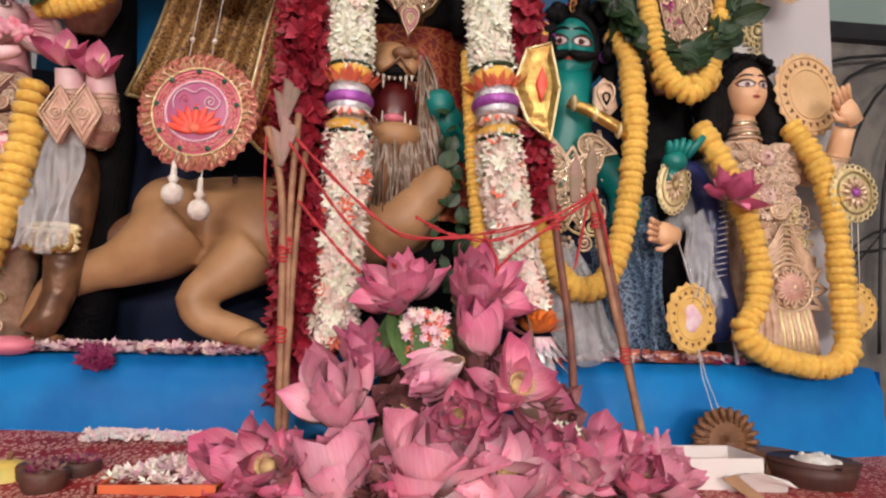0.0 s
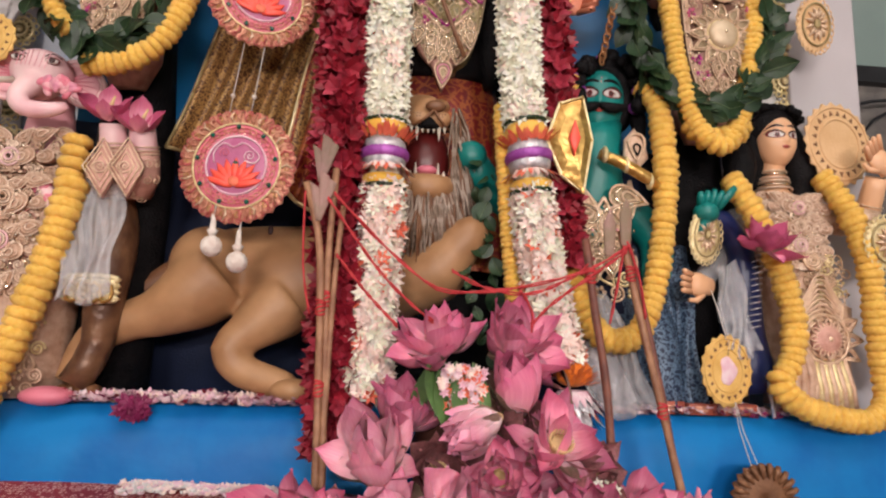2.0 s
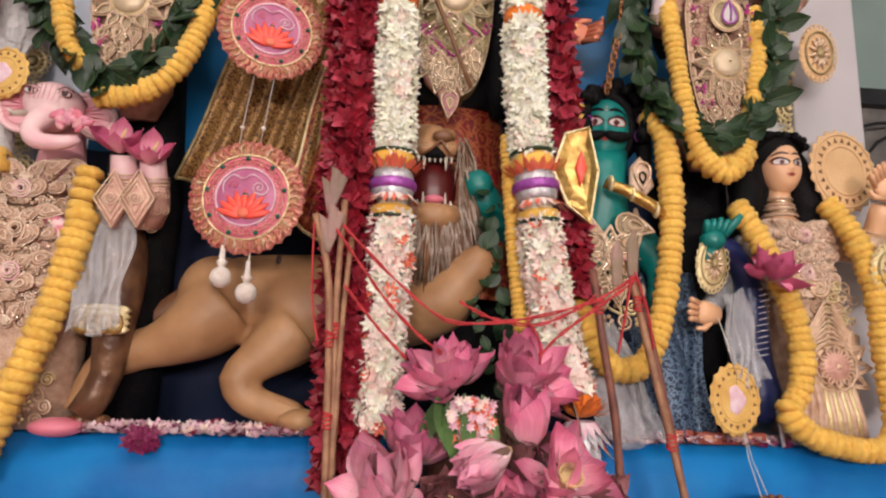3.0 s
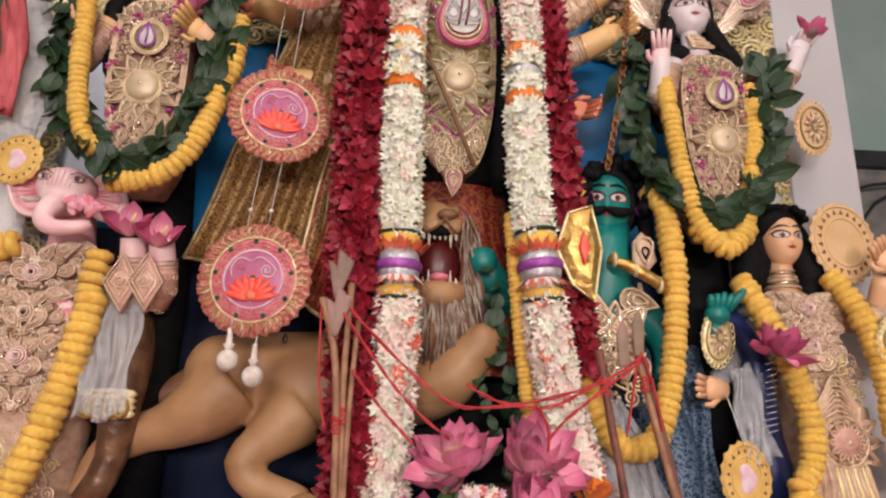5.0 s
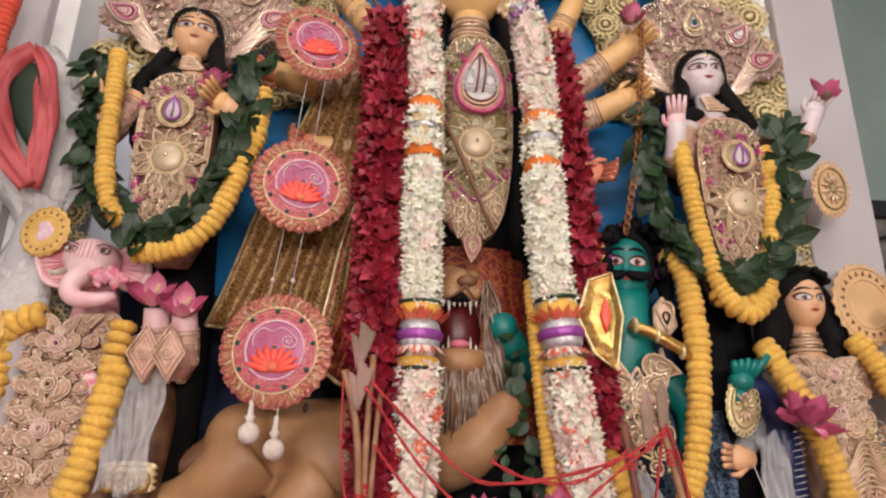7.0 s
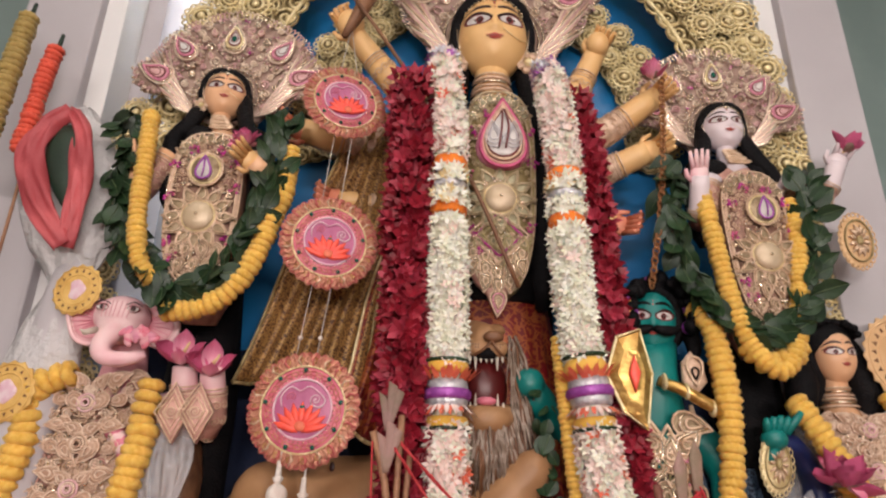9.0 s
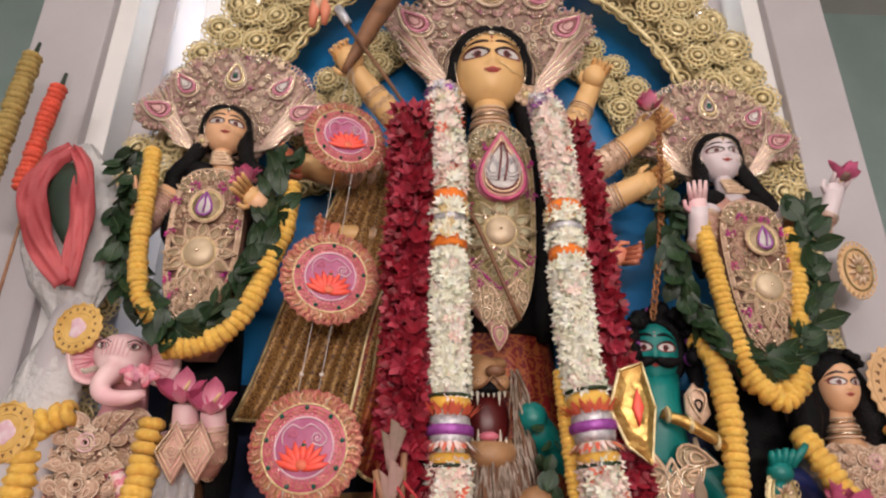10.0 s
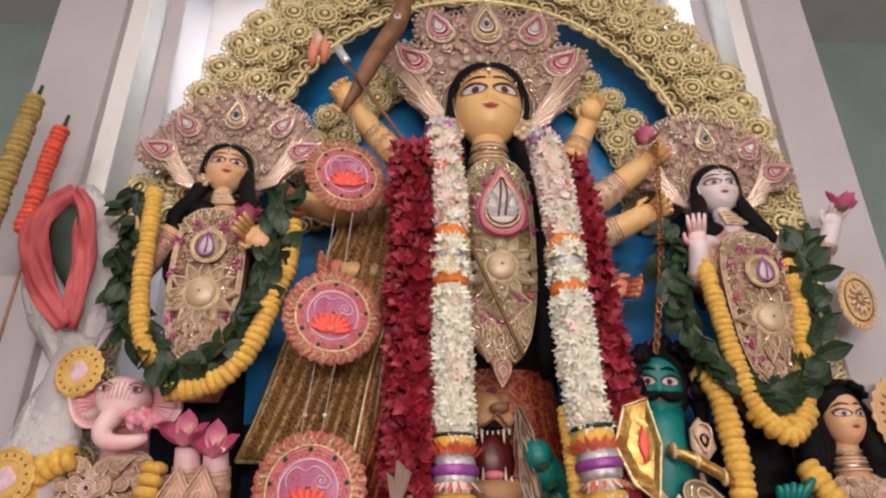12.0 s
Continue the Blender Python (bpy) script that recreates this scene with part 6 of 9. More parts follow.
f.ball((0.115, 1.13, 1.52), (0.034, 0.032, 0.034), M_TEAL)
limb(f, ((0.47, 1.19, 1.44), (0.52, 1.15, 1.36), (0.5, 1.1, 1.28)), (0.042, 0.03), M_TEAL)
f.tube(line([(0.36, 1.18, 1.24), (0.38, 1.15, 1.12), (0.44, 1.13, 1.01)], 8), [0.06, 0.056, 0.052, 0.048, 0.044, 0.04, 0.036, 0.03], M_SILVER, 12)
f.tube(line([(0.46, 1.19, 1.26), (0.52, 1.17, 1.15), (0.53, 1.16, 1.02)], 8), [0.06, 0.06, 0.06, 0.056, 0.052, 0.05, 0.05, 0.05], M_NAVY_PRINT, 12)
f.slab([(0.44, 1.57), (0.462, 1.595), (0.485, 1.565), (0.492, 1.53), (0.465, 1.5), (0.438, 1.53)], 1.105, 0.008, M_CREAM, 0.004)
tear(f, (0.464, 1.098, 1.55), 0.05, 0.003, M_ZARI_CORD, math.pi)
tear(f, (0.464, 1.097, 1.545), 0.02, 0.0022, M_HAIR_FILL, math.pi)
thing("statue", f, "teal clay demon statue with black moustache and gold cord harness", "statue", "clay statues on the platform")


# ---- garlands ----
def bloom_mesh(name, mat, ribs=11):
    """A puffy bloom threaded along z, one unit in radius."""
    f = Form()
    seg, verts, faces = 22, [], []
    prof = [(0.25, -0.5), (0.7, -0.48), (0.93, -0.3), (1.04, 0.0), (0.95, 0.28), (0.72, 0.47), (0.25, 0.5)]
    for i, (r, z) in enumerate(prof):
        for k in range(seg):
            a = math.tau * k / seg
            rr = r * (1 + (0.08 if k % 2 else -0.05) * (r > 0.5) + 0.09 * noise.noise((3 * math.cos(a), 3 * math.sin(a), 5 * z + len(name))))
            verts.append((rr * math.cos(a), rr * math.sin(a), z + 0.12 * noise.noise((4 * math.cos(a), 4 * math.sin(a), 9 + i + len(name)))))
    for i in range(len(prof) - 1):
        for k in range(seg):
            faces.append((i * seg + k, i * seg + (k + 1) % seg, (i + 1) * seg + (k + 1) % seg, (i + 1) * seg + k))
    f.add(verts, faces, mat)
    return f.mesh("bloom")


BLOOMS = {}
rnd = random.Random(21)


def along(d, ref=(0, 1, 0)):
    """A turn whose z axis runs along d."""
    return Vector(d).to_track_quat("Z", "Y").to_matrix().to_4x4()


def bloom_garland(pts, r, mat, label, step=0.68, name="marigold_garland", group="marigold garlands"):
    ob = tagged(new(name), label, "garland", group)
    length = sum((Vector(b) - Vector(a)).length for a, b in zip(pts, pts[1:]))
    n = max(4, int(length / (r * step)))
    path = line(pts, n)
    ob.location = path[0]
    base = Vector(path[0])
    if mat.name not in BLOOMS:
        BLOOMS[mat.name] = [bloom_mesh(s, mat) for s in ("a", "bcd", "efghi")]
    f = Form()
    f.tube([p - base for p in path], 0.0025, M_WHITE_CORD, 5)
    part("thread", f, ob)
    for i, p in enumerate(path):
        d = path[min(i + 1, n - 1)] - path[max(i - 1, 0)]
        b = part("bloom", rnd.choice(BLOOMS[mat.name]), ob)
        s = r * rnd.uniform(0.92, 1.08)
        b.matrix_basis = Matrix.Translation(p - base) @ along(d + Vector((rnd.uniform(-1, 1), rnd.uniform(-1, 1), rnd.uniform(-1, 1))) * d.length * 0.12) @ pose(0, 0, 0, 0, 0, rnd.uniform(0, 360)) @ Matrix.Diagonal((s, s, s * step * 1.35, 1))
    return ob


YL = "string of plump yellow marigolds hung round a statue"
bloom_garland([(0.672, 1.1, 1.49), (0.705, 1.075, 1.41), (0.74, 1.07, 1.33), (0.77, 1.065, 1.2), (0.757, 1.06, 1.11), (0.728, 1.055, 1.07), (0.76, 1.05, 1.03), (0.82, 1.045, 1.008), (0.9, 1.045, 1.0), (0.945, 1.05, 1.03), (0.955, 1.065, 1.12), (0.948, 1.075, 1.32), (0.925, 1.09, 1.43), (0.885, 1.11, 1.51)], 0.0238, M_MARIGOLD, "thick yellow marigold string round the young clay warrior")
bloom_garland([(0.49, 1.12, 1.69), (0.508, 1.09, 1.64), (0.518, 1.08, 1.5), (0.51, 1.075, 1.4), (0.495, 1.07, 1.3), (0.468, 1.065, 1.2), (0.44, 1.06, 1.155), (0.4, 1.055, 1.14), (0.362, 1.055, 1.155), (0.325, 1.06, 1.22), (0.31, 1.08, 1.3)], 0.0235, M_MARIGOLD, "thin yellow marigold string round the teal statue")
bloom_garland([(0.515, 1.07, 1.965), (0.525, 1.06, 1.85), (0.545, 1.06, 1.7), (0.575, 1.06, 1.6), (0.622, 1.05, 1.545), (0.67, 1.06, 1.6), (0.7, 1.07, 1.7), (0.728, 1.08, 1.85), (0.735, 1.1, 1.95)], 0.0195, M_MARIGOLD, "yellow marigold string over the plate of the pale-faced statue")
bloom_garland([(0.575, 1.075, 1.6), (0.6, 1.068, 1.565), (0.625, 1.064, 1.57), (0.66, 1.068, 1.57), (0.68, 1.075, 1.6)], 0.024, M_MARIGOLD, YL)
bloom_garland([(-0.755, 1.06, 2.1), (-0.745, 1.05, 2.0), (-0.735, 1.045, 1.85), (-0.715, 1.045, 1.75), (-0.68, 1.05, 1.7)], 0.0185, M_MARIGOLD, "yellow marigold string down the side of a zari plate")
bloom_garland([(-0.427, 1.06, 2.02), (-0.43, 1.05, 1.915), (-0.455, 1.045, 1.82), (-0.482, 1.04, 1.735), (-0.522, 1.04, 1.672), (-0.583, 1.045, 1.642), (-0.64, 1.05, 1.635)], 0.021, M_MARIGOLD, "golden marigold string under a ring of leaves")
bloom_garland([(-0.905, 1.1, 1.48), (-0.885, 1.085, 1.4), (-0.9, 1.08, 1.3), (-0.93, 1.075, 1.18)], 0.0268, M_MARIGOLD, YL)
bloom_garland([(-0.9, 1.1, 1.44), (-0.87, 1.085, 1.49), (-0.82, 1.08, 1.51)], 0.027, M_MARIGOLD, YL)
bloom_garland([(-0.655, 1.08, 1.49), (-0.658, 1.07, 1.42)], 0.023, M_MARIGOLD, "short piece of yellow marigold string")
bloom_garland([(-0.652, 1.07, 1.4), (-0.66, 1.06, 1.33), (-0.675, 1.055, 1.24), (-0.7, 1.045, 1.14), (-0.73, 1.035, 1.04), (-0.755, 1.03, 0.95), (-0.77, 1.03, 0.9)], 0.0268, M_MARIGOLD, "thick yellow marigold string hanging over the platform edge")
bloom_garland([(0.163, 1.05, 1.6), (0.168, 1.045, 1.5), (0.178, 1.04, 1.35), (0.19, 1.035, 1.22), (0.2, 1.03, 1.16)], 0.015, M_MARIGOLD, "thin yellow marigold string beside the white garland")
bloom_garland([(0.335, 1.13, 1.7), (0.31, 1.12, 1.66), (0.3, 1.115, 1.62)], 0.024, M_MARIGOLD, "short yellow marigold string behind the shield")
bloom_garland([(-1.01, 1.06, 2.27), (-1.018, 1.06, 2.2), (-1.024, 1.06, 2.08), (-1.03, 1.06, 2.0)], 0.019, M_RED_BLOOM, "orange-red flower string on a thin pole", 0.66, "flower_pole", "flower poles")
bloom_garland([(-1.094, 1.06, 2.36), (-1.1, 1.06, 2.25), (-1.105, 1.06, 2.1), (-1.11, 1.06, 1.95)], 0.022, M_OLIVE_BLOOM, "faded olive-yellow flower string on a thin pole", 0.66, "flower_pole", "flower poles")
for x, z in ((-1.006, 2.28), (-1.091, 2.37)):
    f = Form()
    f.tube([(x, 1.06, z - 0.01), (x + 0.004, 1.06, z + 0.035)], [0.006, 0.004], M_DARK_CLOTH, 8)
    f.tube([(x, 1.06, z), (x - 0.02, 1.07, 1.0)], 0.004, M_BAMBOO, 6)
    thing("bamboo_pole", f, "thin bamboo pole with a dark tip under a flower string", "pole", "flower poles")


def petal_star(f, c, out, size, mat, n=6, cup=0.45, wide=0.26):
    """A small star of narrow petals opening along out."""
    q = along(out).to_3x3()
    c = Vector(c)
    spin = rnd.uniform(0, 6)
    for k in range(n):
        a = spin + math.tau * k / n
        d, s = q @ Vector((math.cos(a), math.sin(a), cup)), q @ Vector((-math.sin(a), math.cos(a), 0))
        up = q @ Vector((0, 0, 1))
        f.add([c, c + d * size * 0.5 + s * size * wide, c + d * size + up * size * 0.06, c + d * size * 0.5 - s * size * wide], [(0, 1, 2, 3)], mat)


def flower_rope(f, pts, r, spacing, size, mats, weights, n=6, cup=0.45, jitter=0.1, wide=0.26):
    """Florets packed round a rope."""
    length = sum((Vector(b) - Vector(a)).length for a, b in zip(pts, pts[1:]))
    rows = max(2, int(length / spacing))
    path = line(pts, rows)
    for i, p in enumerate(path):
        d = (path[min(i + 1, rows - 1)] - path[max(i - 1, 0)]).normalized()
        a = d.cross(Vector((0, 1, 0))).normalized()
        b = a.cross(d)
        m = max(6, int(math.tau * r / spacing))
        for k in range(m):
            t = math.tau * (k + 0.5 * (i % 2)) / m + rnd.uniform(-0.1, 0.1)
            out = a * math.cos(t) + b * math.sin(t)
            petal_star(f, p + out * r * rnd.uniform(0.8, 1.0 + jitter) + d * rnd.uniform(-0.4, 0.4) * spacing, out + Vector((rnd.uniform(-0.4, 0.4), rnd.uniform(-0.3, 0.3), rnd.uniform(-0.4, 0.4))), size * rnd.uniform(0.8, 1.15), rnd.choices(mats, weights)[0], n, cup, wide)


def spike_band(f, c, d, r, n, size0, mat, flare0=0.35):
    """A ring of pointed petals round the rope."""
    d = Vector(d).normalized()
    a = d.cross(Vector((0, 1, 0))).normalized()
    b = a.cross(d)
    c = Vector(c)
    for k in range(n):
        t = math.tau * k / n + rnd.uniform(-0.12, 0.12)
        grow = rnd.uniform(0.65, 1.2)
        out, side = a * math.cos(t) + b * math.sin(t), -a * math.sin(t) + b * math.cos(t)
        p = c + out * r * rnd.uniform(0.93, 1.07)
        size, flare = size0 * grow, flare0 * rnd.uniform(0.6, 1.5)
        f.add([p - side * size * 0.2, p + (d + out * flare) * size * 0.5 - side * size * 0.22, p + (d + out * flare) * size, p + (d + out * flare) * size * 0.5 + side * size * 0.22, p + side * size * 0.2], [(0, 1, 2, 3, 4)], mat)


def band(parent, name, c, d, r, h, mat, label):
    """A soft ring, wrapped round the rope."""
    f = Form()
    c, d = Vector(c), Vector(d).normalized()
    s = d.cross(Vector((0, 1, 0))).normalized()
    q = s.cross(d)
    f.sheet([[(c + d * h * t + (s * math.cos(math.tau * k / 60) + q * math.sin(math.tau * k / 60)) * r * grow * (1.06 if k % 2 else 0.98))[:] for k in range(61)] for t, grow in ((-0.5, 0.86), (-0.5, 0.96), (-0.3, 1.03), (0, 1.06), (0.3, 1.03), (0.5, 0.96), (0.5, 0.86))], mat)
    return part(name, f, parent, label)


def tuberose_garland(pts, marks, label):
    """A thick white rope of tuberose with coloured bands; marks are the heights of the bands."""
    ob = tagged(new("tuberose_garland"), label, "garland", "tuberose garlands")
    path = line(pts, 120)

    def at(z):
        i = min(range(120), key=lambda k: abs(path[k].z - z))
        return path[i], (path[max(i - 2, 0)] - path[min(i + 2, 119)]).normalized()

    def stretch(z0, z1):
        return [p for p in path if z1 <= p.z <= z0]
    top, mid, low, end = marks
    f = Form()
    flower_rope(f, stretch(top - 0.015, mid + 0.075), 0.033, 0.0115, 0.0165, (M_TUBEROSE, M_TUBE_PINK, M_CORAL), (4, 6, 0.35))
    part("blossoms", f, ob, "blush white tuberose blossoms", False, "stuff")
    f = Form()
    flower_rope(f, stretch(mid - 0.075, low + 0.062), 0.035, 0.0115, 0.0165, (M_TUBEROSE, M_TUBE_PINK), (9, 1))
    part("blossoms", f, ob, "white tuberose blossoms", False, "stuff")
    f = Form()
    flower_rope(f, stretch(low - 0.065, end), 0.036, 0.0115, 0.0165, (M_TUBEROSE, M_TUBE_PINK, M_CORAL), (4, 6, 0.8))
    part("blossoms", f, ob, "white tuberose blossoms flecked with coral", False, "stuff")
    f = Form()
    f.tube(path, 0.03, M_TUBEROSE, 12)
    part("core", f, ob)
    c, d = at(top)
    f = Form()
    flower_rope(f, stretch(top + 0.02, top - 0.02), 0.034, 0.0095, 0.015, (M_PURPLE, M_SILVER, M_TUBE_PINK), (3, 3, 2))
    part("tinsel_ruff", f, ob, "purple and silver tinsel ruff", False, "stuff")
    for dz, mat, name in ((0.055, M_ORANGE, "orange_band"), (-0.055, M_ORANGE, "orange_band"), (0.0, M_SILVER, "tinsel_band")):
        c, d = at(mid + dz)
        band(ob, name, c, d, 0.036, 0.03 if mat is M_ORANGE else 0.016, mat, "")
    f = Form()
    for z0, z1 in ((0.042, 0.012), (-0.012, -0.042)):
        flower_rope(f, stretch(mid + z0, mid + z1), 0.037, 0.009, 0.016, (M_TUBEROSE, M_POLLEN), (5, 1))
    part("petal_ruff", f, ob, "cream petal ruff", False, "stuff")
    for dz, mat, h, name in ((0.05, M_MARIGOLD, 0.03, "yellow_band"), (-0.002, M_SILVER, 0.054, "tinsel_band"), (-0.004, M_PURPLE, 0.02, "ribbon"), (-0.055, M_MARIGOLD, 0.024, "yellow_band"), (0.068, M_LEAF, 0.008, "leaf_band"), (-0.07, M_LEAF, 0.008, "leaf_band")):
        c, d = at(low + dz)
        band(ob, name, c, d, {M_LEAF.name: 0.04, M_PURPLE.name: 0.0425}.get(mat.name, 0.0375), h, mat, "")
    f = Form()
    c, d = at(low + 0.026)
    for q in range(3):
        spike_band(f, c - d * 0.003 * q, d, 0.036 + 0.003 * q, 24, 0.019, M_CORAL, 0.9)
    c, d = at(low - 0.028)
    for q in range(3):
        spike_band(f, c, -d, 0.034 + 0.003 * q, 24, 0.02, (M_TUBE_PINK, M_CORAL, M_TUBE_PINK)[q], 0.9)
    part("petal_ruff", f, ob, "coral and pink petal ruff", False, "stuff")
    return ob


tuberose_garland([(-0.086, 1.08, 2.3), (-0.083, 1.05, 2.25), (-0.07, 1.03, 2.1), (-0.068, 1.02, 1.97), (-0.069, 1.015, 1.85), (-0.067, 1.015, 1.65), (-0.066, 1.015, 1.47), (-0.067, 1.01, 1.33), (-0.073, 1.005, 1.18), (-0.078, 0.995, 1.02)], (2.275, 1.918, 1.478, 1.02), "long white tuberose garland with orange, yellow and purple bands")
tuberose_garland([(0.166, 1.08, 2.28), (0.174, 1.05, 2.22), (0.185, 1.03, 2.06), (0.189, 1.025, 1.95), (0.188, 1.02, 1.84), (0.196, 1.02, 1.65), (0.213, 1.015, 1.49), (0.226, 1.01, 1.35), (0.248, 1.005, 1.22), (0.274, 0.99, 1.1)], (2.255, 1.906, 1.486, 1.1), "white tuberose garland ending in an orange bloom and tinsel")

ob = tagged(new("garland_tassel"), "orange marigold end with pink and silver tinsel tassel", "tassel")
c = Vector((0.29, 0.985, 1.06))
f = Form()
f.ball(c + Vector((0, 0, 0.02)), (0.036, 0.034, 0.026), M_ORANGE, None, 18, 10)
for k in range(3):
    spike_band(f, c + Vector((0, 0, 0.02 - 0.008 * k)), (0.05, 0, 0.2), 0.03, 20, 0.016, M_ORANGE, 1.5)
part("marigold", f, ob, "orange marigold bloom", False)
f = Form()
for k in range(5):
    spike_band(f, c - Vector((0, 0, 0.012 + 0.012 * k)), (0.05, 0, -1), 0.026 + 0.004 * (k % 2), 22, 0.03, (M_PETAL_WHITE, M_SILVER, M_CORAL, M_SILVER, M_BLUE_PAINT)[k], 0.7)
part("tinsel", f, ob, "pink, silver and blue tinsel", False)

for pts, label in (([(-0.152, 1.07, 2.215), (-0.15, 1.05, 2.1), (-0.148, 1.04, 1.93), (-0.15, 1.035, 1.68), (-0.143, 1.035, 1.5), (-0.135, 1.03, 1.3), (-0.132, 1.02, 1.1), (-0.131, 1.01, 0.93)], "long dark red flower garland beside the white one"),
                   ([(0.24, 1.08, 2.2), (0.25, 1.06, 2.08), (0.262, 1.05, 1.9), (0.27, 1.045, 1.74), (0.282, 1.045, 1.55), (0.29, 1.045, 1.4), (0.302, 1.04, 1.28)], "narrow dark red flower garland behind the white one")):
    ob = tagged(new("red_garland"), label, "garland", "red garlands")
    f = Form()
    wide = "long" in label
    flower_rope(f, pts, 0.034 if wide else 0.017, 0.0165, 0.02, (M_RED_FLOWER, M_RED_PETAL), (4, 1.6), 5, 1.1, 0.4, 0.46)
    part("petals", f, ob, "crumpled dark red petals", False, "stuff")
    f = Form()
    f.tube(line(pts, 40), 0.026 if wide else 0.013, M_RED_FLOWER, 10)
    part("core", f, ob)


# ---- leaves ----
def leaf_mesh(length, width, mat, bend):
    f = Form()
    grid = []
    for i in range(8):
        t = i / 7
        w = width * math.sin(math.pi * min(1, t * 1.02 + 0.02)) ** 0.75
        grid.append([(w * s, length * t, bend * length * t * t - abs(s) * -0.12 * width) for s in (-0.5, -0.22, 0, 0.22, 0.5)])
    f.sheet(grid, mat)
    f.tube([(0, length * t, bend * length * t * t + 0.0012) for t in (0, 0.3, 0.6, 1)], [0.0016, 0.0014, 0.001, 0.0004], M_LEAF_UNDER, 4)
    return f.mesh("leaf")


LEAVES = [leaf_mesh(0.085, w, M_LEAF, b) for b, w in ((-0.15, 0.062), (0.25, 0.056), (-0.5, 0.066), (0.45, 0.05), (-0.8, 0.06))]


def leaf_garland(pts, count, label, size=1.0, spread=0.014):
    ob = tagged(new("leaf_garland"), label, "garland", "leaf garlands")
    path = line(pts, count)
    ob.location = path[0]
    for i, p in enumerate(path):
        d = path[min(i + 1, count - 1)] - path[max(i - 1, 0)]
        for s in (-1, 1):
            side = d.cross(Vector((0, 1, 0))).normalized() * s
            aim = d.normalized() * rnd.uniform(0.3, 1.0) + side * rnd.uniform(-0.5, 0.7) + Vector((0, rnd.uniform(-0.25, 0.05), 0))
            out = Vector((side.x * 0.35 + rnd.uniform(-0.5, 0.5), -1, side.z * 0.35 + rnd.uniform(-0.5, 0.5)))
            y = aim.normalized()
            z = (out - y * out.dot(y)).normalized()
            m = Matrix((y.cross(z), y, z)).transposed().to_4x4()
            b = part("leaf", rnd.choice(LEAVES), ob)
            b.matrix_basis = Matrix.Translation(p - path[0] + side * rnd.uniform(0, spread) + Vector((0, rnd.uniform(-0.012, 0.012), 0))) @ m @ Matrix.Scale(size * rnd.uniform(0.65, 1.1), 4)
    return ob


leaf_garland([(-0.815, 1.085, 2.13), (-0.81, 1.08, 2.0), (-0.79, 1.075, 1.87), (-0.735, 1.06, 1.765), (-0.645, 1.035, 1.69), (-0.57, 1.035, 1.682), (-0.52, 1.035, 1.745), (-0.478, 1.035, 1.85), (-0.458, 1.04, 1.96), (-0.45, 1.06, 2.09)], 76, "ring of glossy dark green leaves round a zari plate", 0.7, 0.018)
leaf_garland([(0.475, 1.09, 2.05), (0.445, 1.085, 1.92), (0.462, 1.08, 1.78), (0.51, 1.07, 1.69), (0.585, 1.055, 1.632), (0.67, 1.05, 1.648), (0.735, 1.06, 1.75), (0.765, 1.08, 1.88), (0.775, 1.09, 2.02)], 62, "ring of dark green leaves hung round the pale-faced statue", 0.78, 0.014)
leaf_garland([(0.15, 1.1, 1.5), (0.14, 1.09, 1.42), (0.135, 1.085, 1.32), (0.15, 1.08, 1.22), (0.17, 1.08, 1.12)], 14, "drooping bunch of small dark green leaves", 0.55, 0.03)

